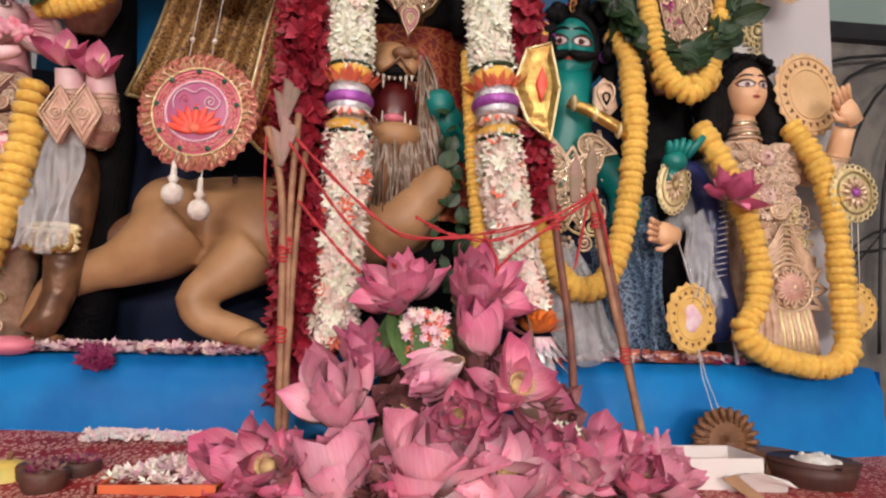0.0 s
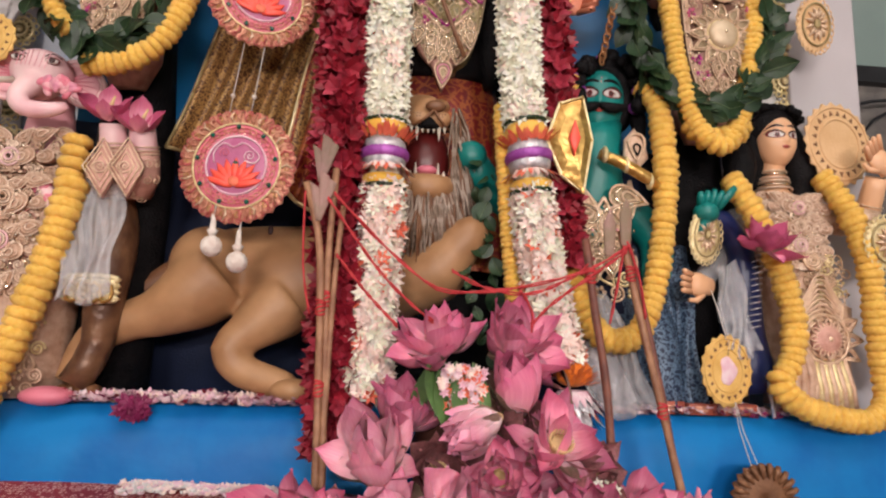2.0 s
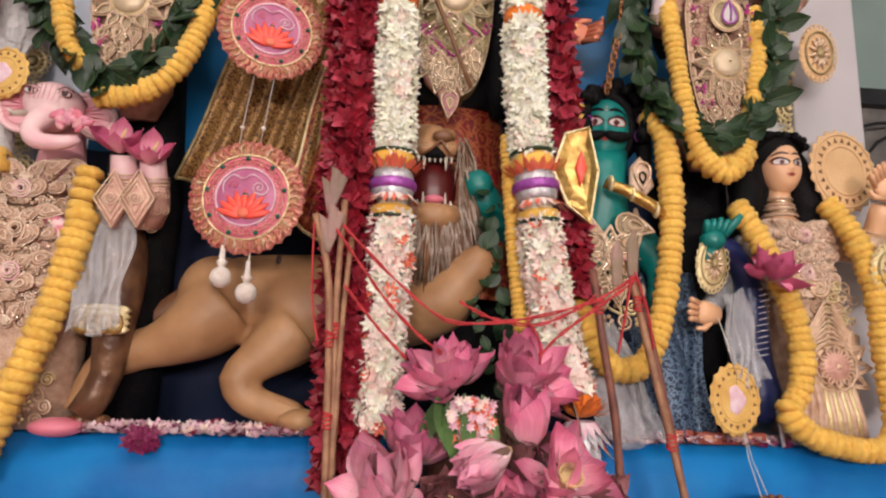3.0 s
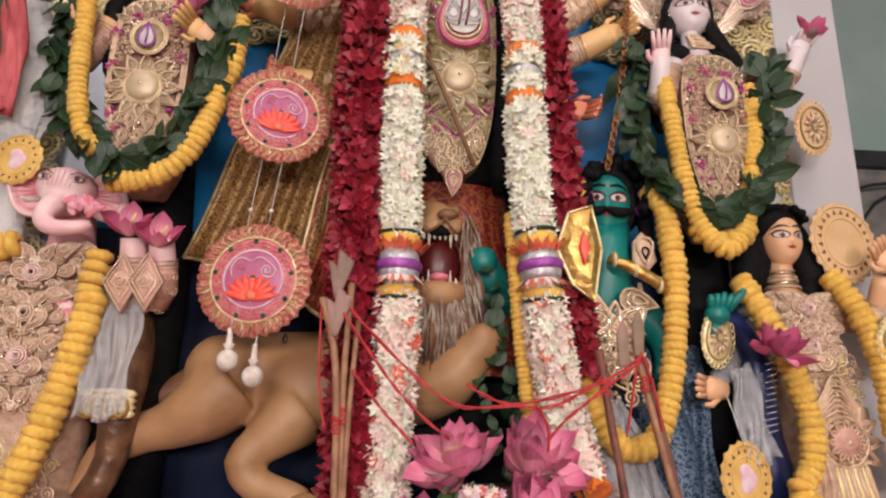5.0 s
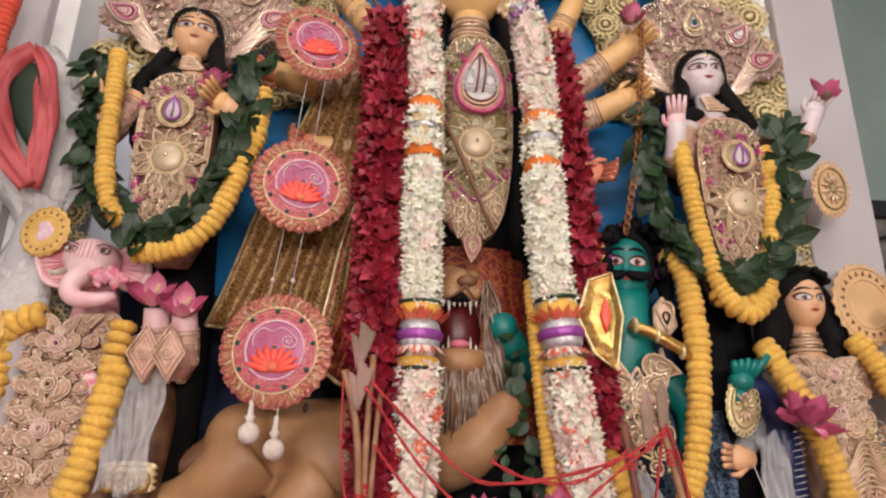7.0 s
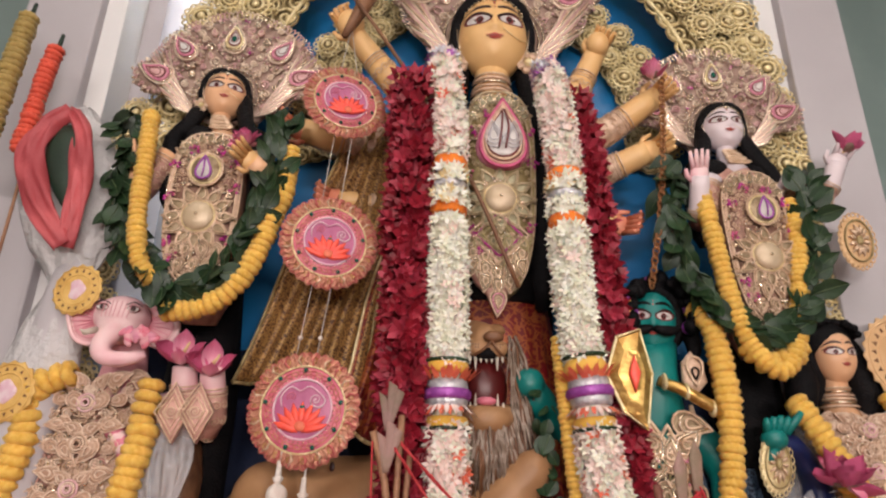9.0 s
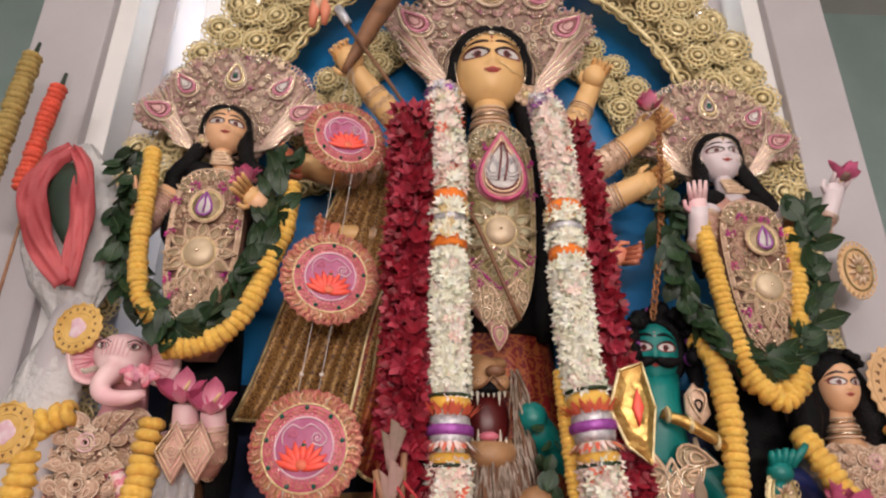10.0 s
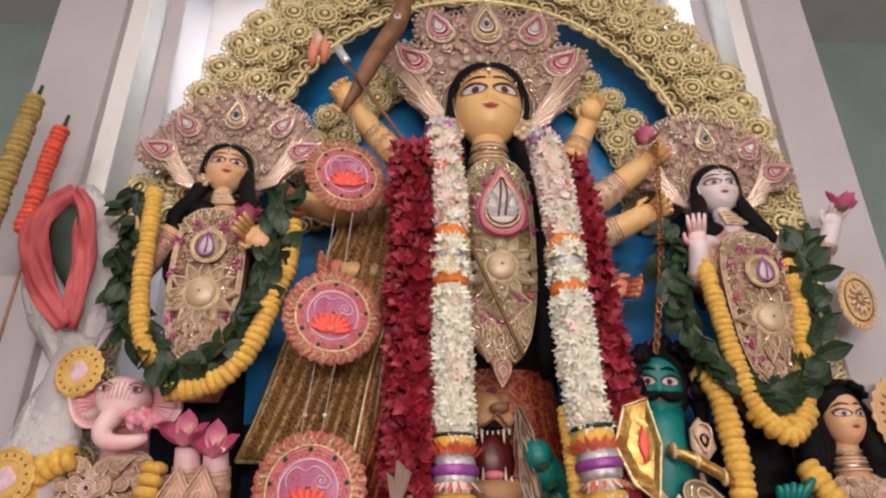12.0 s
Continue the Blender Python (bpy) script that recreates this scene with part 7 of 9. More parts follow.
# ---- hanging disc ornament ----
def scallop_disc(parent, c, r, tilt, seed):
    """Pink card disc: frilled rim, gem ring and printed middle."""
    disc = new("disc")
    disc.parent = parent
    disc.matrix_basis = pose(*c, *tilt)
    f = Form()
    f.slab([(r * (0.97 + 0.03 * math.cos(math.pi * k)) * math.cos(math.tau * k / 60), r * (0.97 + 0.03 * math.cos(math.pi * k)) * math.sin(math.tau * k / 60)) for k in range(60)], 0, 0.004, M_CARD, 0.001)
    f.slab([(0.72 * r * math.cos(math.tau * k / 40), 0.72 * r * math.sin(math.tau * k / 40)) for k in range(40)], -0.004, 0.003, M_DISC_PINK, 0.001)
    part("plate", f, disc, "rose card plate")
    f = Form()
    for k in range(44):
        a = math.tau * k / 44
        c2, s2 = math.cos(a), math.sin(a)
        loop(f, (0.93 * r * c2, -0.002, 0.93 * r * s2), 0.04 * r, 0.04 * r, 0.012 * r, M_CARD_RED, 8, 5)
        f.tube([(0.74 * r * c2, -0.005, 0.74 * r * s2), (0.84 * r * math.cos(a + 0.06), -0.009, 0.84 * r * math.sin(a + 0.06)), (0.95 * r * c2, -0.004, 0.95 * r * s2)], [0.014 * r, 0.026 * r, 0.01 * r], (M_ZARI_CORD, M_CARD, M_CARD_RED, M_CARD)[k % 4], 5)
        loop(f, (0.84 * r * c2, -0.008, 0.84 * r * s2), 0.035 * r, 0.05 * r, 0.009 * r, M_CARD if k % 2 else M_GOLD_FOIL, 8, 4)
    loop(f, (0, -0.005, 0), 0.73 * r, 0.73 * r, 0.02 * r, M_GOLD, 36)
    part("rim", f, disc, "frilled pink and gold rim")
    f = Form()
    for k in range(36):
        a = math.tau * k / 36
        tear(f, (0.62 * r * math.cos(a), -0.006, 0.62 * r * math.sin(a)), 0.11 * r, 0.012 * r, M_CARD if k % 2 else M_CARD_RED, a, 0.3, 8, 4)
    loop(f, (0, -0.007, 0), 0.5 * r, 0.5 * r, 0.02 * r, M_PETAL_WHITE, 36)
    f.slab([(0.5 * r * math.cos(math.tau * k / 30), 0.5 * r * math.sin(math.tau * k / 30)) for k in range(30)], -0.006, 0.002, M_DISC_LILAC, 0.001)
    part("face", f, disc, "lilac printed middle")
    f = Form()
    for k in range(9):
        a = math.pi * (k / 8 - 0.5) * 0.95
        big = 1.0 - 0.12 * abs(k - 4) % 2
        f.tube([(0.03 * r * math.sin(a), -0.009, -0.36 * r), (0.26 * r * math.sin(a) * big, -0.0115, -0.34 * r + 0.2 * r * math.cos(a)), (0.36 * r * math.sin(a), -0.011, -0.3 * r + 0.3 * r * math.cos(a)), (0.46 * r * math.sin(a), -0.009, -0.26 * r + 0.38 * r * math.cos(a))], [(0.03 * r, 0.002), (0.07 * r, 0.003), (0.055 * r, 0.003), (0.006 * r, 0.001)], M_NEON, 7, (0, 1, 0))
    f.ball((0, -0.012, -0.28 * r), (0.1 * r, 0.003, 0.09 * r), M_CORAL, None, 12, 6)
    part("lotus_print", f, disc, "coral lotus relief")
    f = Form()
    f.tube(line([(-0.36 * r, -0.009, 0.02 * r), (-0.38 * r, -0.01, 0.2 * r), (-0.24 * r, -0.01, 0.36 * r), (-0.06 * r, -0.01, 0.3 * r), (0.08 * r, -0.01, 0.38 * r), (0.24 * r, -0.01, 0.3 * r), (0.38 * r, -0.01, 0.16 * r), (0.3 * r, -0.01, 0.04 * r), (0.14 * r, -0.01, 0.08 * r)], 28), 0.013 * r, M_PETAL_WHITE, 5)
    spiral(f, (0.22 * r, -0.01, 0.16 * r), 0.1 * r, 1.6, 0.011 * r, M_PETAL_WHITE)
    spiral(f, (-0.2 * r, -0.01, 0.2 * r), 0.09 * r, 1.6, 0.009 * r, M_DISC_PINK)
    for q in range(40):
        b = math.tau * q / 40
        f.ball((0.545 * r * math.cos(b), -0.009, 0.545 * r * math.sin(b)), (0.016 * r, 0.0015, 0.016 * r), M_SEQUIN, None, 6, 4)
    part("outline", f, disc)
    for k in range(9):
        a = math.tau * (k + 0.3) / 9
        f = Form()
        f.ball((0.66 * r * math.cos(a), -0.009, 0.66 * r * math.sin(a)), (0.042 * r, 0.003, 0.042 * r), M_GEM, None, 8, 5)
        part("gem", f, disc, "green glass gem")
    f = Form()
    f.ball((0, -0.01, 0.02 * r), (0.05 * r, 0.004, 0.05 * r), M_GEM, None, 8, 5)
    part("gem", f, disc, "dark middle gem")
    return disc


mala = tagged(new("hanging_disc_ornament"), "three pink and gold paper discs on a white thread", "ornament")
DISCS = (((-0.341, 1.03, 1.444), 0.113, (0, 2, -6)), ((-0.319, 1.03, 1.79), 0.106, (0, 4, 14)), ((-0.311, 1.035, 2.141), 0.099, (-4, -10, 20)))
for n, (c, r, tilt) in enumerate(DISCS):
    scallop_disc(mala, c, r, tilt, n)
for dx in (-0.018, 0.022):
    for run in (((-0.351 + dx, 1.037, 1.52), (-0.327 + dx, 1.037, 1.72)), ((-0.327 + dx, 1.037, 1.87), (-0.311 + dx, 1.04, 2.06)), ((-0.311 + dx, 1.04, 2.22), (-0.318, 1.09, 2.4))):
        f = Form()
        f.tube(run, 0.0008, M_WHITE_CORD, 5)
        part("thread", f, mala)
    f = Form()
    f.ball((-0.343 + dx, 1.036, 1.585), 0.005, M_POM, None, 7, 5)
    part("bead", f, mala)
for x, z in ((-0.376, 1.29), (-0.328, 1.262)):
    f = Form()
    f.ball((x, 1.03, z), (0.02, 0.019, 0.02), M_POM, None, 14, 9)
    f.tube([(x, 1.03, z + 0.018), (x, 1.03, z + 0.03), (x, 1.03, z + 0.033), (x, 1.03, z + 0.06)], [0.005, 0.011, 0.006, 0.004], M_POM, 9)
    f.tube([(x, 1.03, z + 0.05), (x + 0.004, 1.032, z + 0.1)], 0.0015, M_WHITE_CORD, 5)
    part("drop", f, mala, "white pith drop")


def pith_disc(c, r, tilt, mat, label, holes=16, squash=1.0, inner=None, cords=True):
    """A thin pierced pith disc with a scalloped edge and a pale middle."""
    ob = tagged(new("pith_disc"), label, "ornament", "pith discs")
    ob.matrix_basis = pose(*c, *tilt)
    f = Form()
    n = holes * 2
    f.slab([(r * squash * (1 + 0.045 * math.cos(math.pi * k)) * math.cos(math.tau * k / n), r * (1 + 0.045 * math.cos(math.pi * k)) * math.sin(math.tau * k / n)) for k in range(n)], 0, 0.004, mat, 0.001)
    part("plate", f, ob)
    f = Form()
    loop(f, (0, -0.001, 0), r * squash * 0.6, r * 0.6, r * 0.03, mat, 30)
    loop(f, (0, -0.001, 0), r * squash * 0.9, r * 0.9, r * 0.03, mat, 30)
    part("ring", f, ob)
    if inner:
        f = Form()
        f.slab([(r * 0.4 * squash * (0.8 + 0.2 * math.cos(3 * t)) * math.cos(t), r * 0.4 * math.sin(t)) for t in [math.tau * k / 24 for k in range(24)]], -0.002, 0.002, inner, 0.001)
        part("middle", f, ob, "pale middle")
    for k in range(holes):
        a = math.tau * (k + 0.5) / holes
        f = Form()
        ca, sa, w = math.cos(a), math.sin(a), r * 0.055
        f.slab([(r * squash * 0.82 * ca, r * 0.82 * sa), (r * squash * 0.7 * ca - w * sa, r * 0.7 * sa + w * ca), (r * squash * 0.7 * ca + w * sa, r * 0.7 * sa - w * ca)], -0.0022, 0.002, M_BASKET)
        part("notch", f, ob, "", False)
    return ob


pith_disc((0.624, 1.06, 1.09), 0.07, (0, 0, 8), M_YELLOW_PITH, "yellow pierced pith disc leaning against the platform statues", 18, 0.8, M_PETAL_WHITE)
pith_disc((0.988, 1.075, 1.12), 0.055, (0, 0, 5), M_YELLOW_PITH, "yellow pierced pith disc hanging at the platform end", 16, 1.0, M_CREAM_PITH)
pith_disc((-0.834, 1.06, 1.679), 0.054, (0, 0, -10), M_YELLOW_PITH, "pale yellow pierced pith disc above the elephant-headed statue", 16, 1.0, M_PETAL_WHITE)
pith_disc((0.945, 1.13, 1.597), 0.094, (0, 0, 12), M_CREAM_PITH, "plain cream pith fan behind the young statue", 22, 1.0)
pith_disc((-0.93, 1.07, 1.47), 0.06, (0, 0, -10), M_YELLOW_PITH, "pale yellow pith disc behind a garland", 16, 1.0, M_PETAL_WHITE)


def gilt_medal(c, rx, rz, tilt, label, mat=M_GOLD, centre=M_PURPLE):
    ob = tagged(new("gilt_medallion"), label, "ornament", "gilt medallions")
    ob.matrix_basis = pose(*c, *tilt)
    f = Form()
    f.slab([(rx * math.cos(math.tau * k / 30), rz * math.sin(math.tau * k / 30)) for k in range(30)], 0, 0.005, mat, 0.002)
    part("plate", f, ob)
    f = Form()
    for k in range(24):
        a = math.tau * k / 24
        loop(f, (rx * math.cos(a), 0, rz * math.sin(a)), rx * 0.12, rz * 0.12, rx * 0.04, mat, 8, 4)
    loop(f, (0, -0.004, 0), rx * 0.8, rz * 0.8, rx * 0.05, M_GOLD_DARK, 24)
    part("rim", f, ob)
    for k in range(12):
        a = math.tau * k / 12
        f = Form()
        f.tube([(rx * 0.2 * math.cos(a), -0.005, rz * 0.2 * math.sin(a)), (rx * 0.42 * math.cos(a), -0.008, rz * 0.42 * math.sin(a)), (rx * 0.64 * math.cos(a), -0.004, rz * 0.64 * math.sin(a))], [rx * 0.04, rx * 0.11, rx * 0.02], M_ZARI_CORD, 6)
        part("petal", f, ob)
    f = Form()
    f.ball((0, -0.006, 0), (rx * 0.18, 0.006, rz * 0.18), centre, None, 10, 6)
    part("stud", f, ob)
    return ob


gilt_medal((0.885, 1.1, 1.862), 0.048, 0.066, (0, 14, 12), "oval cream gilt medallion hanging before the pillar", M_CREAM_PITH, M_GOLD_DARK)
gilt_medal((0.985, 1.06, 1.36), 0.052, 0.055, (0, 0, 5), "round gilt medallion with a purple stud", M_GOLD, M_PURPLE)
gilt_medal((0.603, 1.085, 1.365), 0.036, 0.058, (0, 10, 10), "gilt feather fan held by the young statue", M_GOLD, M_GOLD_DARK)
for pts in ([(0.98, 1.064, 1.31), (0.982, 1.07, 1.17)], [(0.994, 1.064, 1.31), (0.996, 1.07, 1.17)], [(0.632, 1.052, 1.03), (0.627, 1.03, 0.98), (0.629, 0.995, 0.914)], [(0.634, 1.052, 1.03), (0.634, 1.03, 0.98), (0.643, 0.995, 0.914)], [(0.604, 1.075, 1.25), (0.612, 1.06, 1.2), (0.622, 1.056, 1.15)]):
    f = Form()
    f.tube(pts, 0.001, M_WHITE_CORD, 5)
    thing("hanging_thread", f, "white thread below a hanging pith ornament", "thread", "hanging threads")


# ---- lotus flowers ----
def petal_mesh(name, length, width, cup, curl, mat, tip=0.35):
    """A cupped petal that starts at the origin and runs along y; its inner face looks along z."""
    f = Form()
    grid = []
    for i in range(11):
        t = 1 - (1 - i / 10) ** 1.25
        w = width * min(1.0, 1.06 * math.sin(math.pi * (0.09 + 0.908 * t ** 1.08)) ** 0.88) * (1 - tip * max(0.0, (t - 0.75) / 0.25) ** 2)
        row = []
        for s in (-1, -0.6, -0.2, 0.2, 0.6, 1):
            x = w * 0.5 * s
            z = cup * w * (s * s - 0.5) * (1 - 0.3 * t) + curl * length * t * t + 0.03 * length * math.sin(6 * t + 2.5 * s + 9 * curl) * t
            row.append((x, length * t, z))
        grid.append(row)
    f.sheet(grid, mat)
    return f.mesh("petal")


PETALS = {}
for key, mat in (("pink", M_LOTUS), ("pale", M_LOTUS_PALE), ("dark", M_LOTUS_DARK), ("rose", M_ROSE), ("sepal", M_SEPAL)):
    PETALS[key] = [petal_mesh(key, 1.0, w, cup, c, mat, 0.55) for w, cup, c in ((0.62, 0.4, 0.2), (0.72, 0.5, 0.05), (0.5, 0.35, 0.36), (0.56, 0.45, -0.2), (0.66, 0.6, 0.3))]


def lotus(c, size, open_, aim, tones, label, seed, whorls=3, name="lotus_flower", group="lotus flowers"):
    """open_ runs from 0, a closed bud, to 1, wide open; size is the length of a petal."""
    r = random.Random(seed)
    ob = tagged(new(name), label, "flower", group)
    ob.matrix_basis = Matrix.Translation(c) @ along(aim)
    for w in range(whorls):
        n = (5, 7, 8)[w]
        lean = (12 + 54 * open_ * (w + 0.4) / 1.6) if w else 6 + 28 * open_
        for k in range(n):
            a = 360 * k / n + 25 * w + r.uniform(-14, 14)
            tilt = min(112, lean + r.uniform(-20, 34) * (0.45 + open_ * (0.8 + 0.4 * w)))
            tone = tones[w] if r.random() < 0.75 else r.choice(tones)
            p = part("petal", r.choice(PETALS[tone]), ob)
            s = size * r.uniform(0.82, 1.1) * (0.86, 1.0, 1.0)[w]
            p.matrix_basis = pose(0, 0, 0, 0, 0, a) @ pose(0, size * 0.08, 0, 90 - tilt, r.uniform(-14, 14), 0) @ Matrix.Diagonal((s * r.uniform(0.8, 1.1), s, s, 1))
    f = Form()
    f.tube([(0, 0, -size * 0.12), (0, 0, 0), (0, 0, size * 0.3)], [size * 0.06, size * 0.13, size * 0.16], M_POLLEN, 12)
    for k in range(22):
        a = math.tau * k / 22
        f.tube([(size * 0.14 * math.cos(a), size * 0.14 * math.sin(a), size * 0.1), (size * 0.22 * math.cos(a), size * 0.22 * math.sin(a), size * 0.36)], [0.0012, 0.002], M_POLLEN, 4)
    part("flower_heart", f, ob, "cream stamens")
    for k in range(4):
        p = part("sepal", PETALS["sepal"][k % 3], ob)
        s = size * 0.6
        p.matrix_basis = pose(0, 0, -size * 0.05, 0, 0, 90 * k + 20) @ pose(0, size * 0.06, 0, 90 - min(110, 40 + 60 * open_), 0, 0) @ Matrix.Diagonal((s, s, s, 1))
    return ob


PK, PP, PD = ("pink", "pink", "pink"), ("pale", "pale", "pale"), ("dark", "pink", "dark")
DW = ("dark", "dark", "dark")
FLOWERS = (
    ((0.045, 0.93, 1.11), 0.092, 0.6, (-0.25, -0.5, 0.8), PK, "open pink lotus on top of the heap"),
    ((0.168, 0.93, 1.11), 0.095, 0.55, (0.15, -0.6, 0.7), PK, "deep pink lotus on top of the heap"),
    ((0.172, 0.875, 1.02), 0.096, 0.0, (-0.12, -0.35, 0.9), PK, "closed plum-pink lotus bud"),
    ((0.205, 0.97, 1.085), 0.075, 0.5, (0.7, -0.5, 0.4), PD, "half-open dark pink lotus"),
    ((-0.055, 0.87, 0.925), 0.114, 0.3, (-0.25, -0.75, 0.65), PP, "large pale pink lotus with broad petals"),
    ((-0.015, 0.93, 0.985), 0.09, 0.3, (0.1, -0.4, 0.9), PK, "magenta pink lotus behind a larger one"),
    ((0.128, 0.85, 1.01), 0.09, 0.0, (-0.85, -0.35, -0.25), PP, "drooping pink lotus bud"),
    ((0.222, 0.85, 0.962), 0.088, 0.85, (0.15, -0.75, 0.6), PK, "wide open deep pink lotus with cream heart"),
    ((-0.185, 0.86, 0.835), 0.095, 0.4, (-0.5, -0.6, 0.55), PK, "pink lotus at the edge of the heap"),
    ((-0.115, 0.83, 0.83), 0.085, 0.3, (-0.4, -0.6, 0.5), PD, "half-closed pink lotus in the heap"),
    ((-0.04, 0.81, 0.825), 0.112, 0.3, (-0.25, -0.45, 0.9), PP, "upright pale pink lotus with broad petals"),
    ((0.083, 0.8, 0.835), 0.122, 0.38, (0.05, -0.5, 0.9), PP, "large pale pink lotus at the front of the heap"),
    ((0.155, 0.87, 0.885), 0.094, 0.4, (0.1, -0.6, 0.7), PK, "pink lotus in the middle of the heap"),
    ((0.045, 0.88, 0.915), 0.082, 0.25, (-0.2, -0.8, 0.3), DW, "wilted brownish pink lotus"),
    ((0.19, 0.8, 0.825), 0.105, 0.65, (0.3, -0.6, 0.7), PP, "open pink lotus with narrow petals low in the heap"),
    ((0.262, 0.84, 0.855), 0.078, 0.15, (0.1, -0.6, 0.8), PK, "small pink lotus in the heap"),
    ((0.35, 0.85, 0.84), 0.098, 0.65, (0.3, -0.5, 0.7), PK, "open pink lotus at the edge of the heap"),
    ((0.43, 0.83, 0.83), 0.088, 0.4, (0.5, -0.5, 0.6), PP, "pale pink lotus at the edge of the heap"),
    ((0.16, 0.92, 1.0), 0.085, 0.15, (0.2, -0.8, 0.1), DW, "withered dark lotus in the heap"),
    ((0.275, 0.89, 0.915), 0.082, 0.25, (0.3, -0.7, 0.1), DW, "withered brown lotus in the heap"),
    ((0.1, 0.9, 0.92), 0.082, 0.2, (0.2, -0.7, 0.1), DW, "withered lotus behind fresher ones"),
    ((-0.14, 0.8, 0.86), 0.07, 0.5, (-0.4, -0.8, 0.3), PK, "small pink lotus low in the heap"),
    ((0.02, 0.78, 0.84), 0.065, 0.2, (-0.3, -0.8, 0.4), PD, "small half-closed lotus low in the heap"),
    ((0.3, 0.8, 0.84), 0.07, 0.45, (0.1, -0.8, 0.5), PP, "small pale lotus low in the heap"),
    ((0.39, 0.8, 0.835), 0.068, 0.3, (0.2, -0.8, 0.5), PK, "small deep pink lotus low in the heap"),
    ((0.12, 0.79, 0.93), 0.06, 0.35, (0.1, -0.9, 0.3), PK, "small deep pink lotus in the heap"),
)
for n, (c, size, open_, aim, tones, label) in enumerate(FLOWERS):
    lotus(c, size, open_, aim, tones, label, 40 + n)
lotus((0.695, 1.03, 1.33), 0.064, 0.6, (0.1, -0.4, 0.8), ("rose", "rose", "pink"), "plum-pink cloth lotus held by the young statue", 91, 3, "cloth_lotus", "cloth flowers")
lotus((0.882, 1.075, 2.085), 0.05, 0.35, (0.5, -0.2, 0.6), ("rose", "rose", "rose"), "plum red cloth lotus in a raised hand", 92, 2, "cloth_lotus", "cloth flowers")
lotus((0.435, 1.07, 2.27), 0.05, 0.5, (-0.2, -0.5, 0.7), ("rose", "pink", "rose"), "pink cloth lotus in the central statue's hand", 93, 2, "cloth_lotus", "cloth flowers")
lotus((-0.52, 1.015, 2.01), 0.038, 0.6, (0.0, -0.7, 0.7), ("rose", "rose", "pink"), "plum-pink cloth rose in a statue's hand", 94, 3, "cloth_lotus", "cloth flowers")
for n, (c, aim) in enumerate((((-0.6, 1.07, 1.535), (0.15, -0.7, 0.7)), ((-0.54, 1.07, 1.515), (0.2, -0.7, 0.6)))):
    ob = tagged(new("cloth_flower"), "pink cloth flower with a cream spike in the statue's hand", "flower", "cloth flowers")
    ob.matrix_basis = Matrix.Translation(c) @ along(aim)
    for k in range(4):
        p = part("petal", PETALS["rose" if k % 2 else "pink"][k % 3], ob)
        p.matrix_basis = pose(0, 0, 0, 0, 0, 90 * k) @ pose(0, 0.004, 0, 42, 0, 0) @ Matrix.Scale(0.066, 4)
    f = Form()
    f.tube([(0, 0, 0), (0.004, 0.004, 0.025), (0.014, 0.0, 0.05)], [0.004, 0.004, 0.002], M_POLLEN, 7)
    part("spike", f, ob, "cream spike")

f = Form()
f.tube([(0.12, 0.98, 0.82), (0.12, 0.98, 0.86), (0.12, 0.98, 0.95), (0.12, 0.98, 1.02), (0.12, 0.98, 1.05), (0.12, 0.98, 1.08)], [0.06, 0.1, 0.12, 0.09, 0.05, 0.06], M_CLAY_POT, 24)
thing("offering_pot", f, "round dark clay pot buried under the lotus heap", "pot")
ob = tagged(new("leaf_spray"), "narrow green leaves standing out of the clay pot", "leaves")
FRESH = [leaf_mesh(0.11, 0.03, M_LEAF_FRESH, b) for b in (-0.2, 0.1, -0.4)]
for k in range(14):
    p = part("leaf", FRESH[k % 3], ob)
    p.matrix_basis = pose(0.022 + 0.006 * k, 0.875 + 0.012 * (k % 3), 1.095 - 0.004 * (k % 4), 262 + 9 * (k % 3), 25 * math.sin(k), 35 * math.cos(k * 2.2)) @ Matrix.Scale(1.0 if k % 2 else 0.85, 4)
ob = tagged(new("dry_leaf_spray"), "withered brown and dull green leaves between the lotuses", "leaves")
WITHERED = [leaf_mesh(0.1, 0.045, m, b) for m, b in ((M_SEPAL, -0.3), (M_LEAF_FRESH, 0.2), (M_SEPAL, 0.3))]
for k, (x, y, z) in enumerate(((0.125, 0.9, 1.06), (0.15, 0.88, 1.03), (0.28, 0.89, 0.95), (0.3, 0.88, 0.9), (0.24, 0.87, 0.9), (0.02, 0.87, 0.92), (0.0, 0.86, 0.88), (0.12, 0.87, 0.94), (0.22, 0.85, 0.86), (0.3, 0.84, 0.86), (-0.1, 0.87, 0.88), (0.25, 0.95, 1.1))):
    p = part("leaf", WITHERED[k % 3], ob)
    p.matrix_basis = pose(x, y, z, 250 + 30 * math.sin(2.1 * k), 50 * math.sin(1.3 * k), 90 * math.cos(k * 2.2)) @ Matrix.Scale(0.8 + 0.15 * (k % 3), 4)
f = Form()
for k in range(150):
    petal_star(f, (0.075 + rnd.uniform(-0.035, 0.035), 0.875 + rnd.uniform(-0.015, 0.015), 1.055 + rnd.uniform(-0.03, 0.03)), (rnd.uniform(-0.5, 0.5), -1, rnd.uniform(-0.2, 0.6)), 0.0095, rnd.choice((M_PETAL_WHITE, M_TUBE_PINK, M_PETAL_WHITE, M_CORAL)))
for k in range(50):
    c = rnd.choice(((-0.01, 0.93, 1.0), (0.3, 0.85, 0.9), (0.285, 0.9, 0.95)))
    petal_star(f, (c[0] + rnd.uniform(-0.02, 0.02), c[1] + rnd.uniform(-0.015, 0.015), c[2] + rnd.uniform(-0.02, 0.02)), (rnd.uniform(-0.5, 0.5), -1, 0.3), 0.011, M_TUBEROSE)
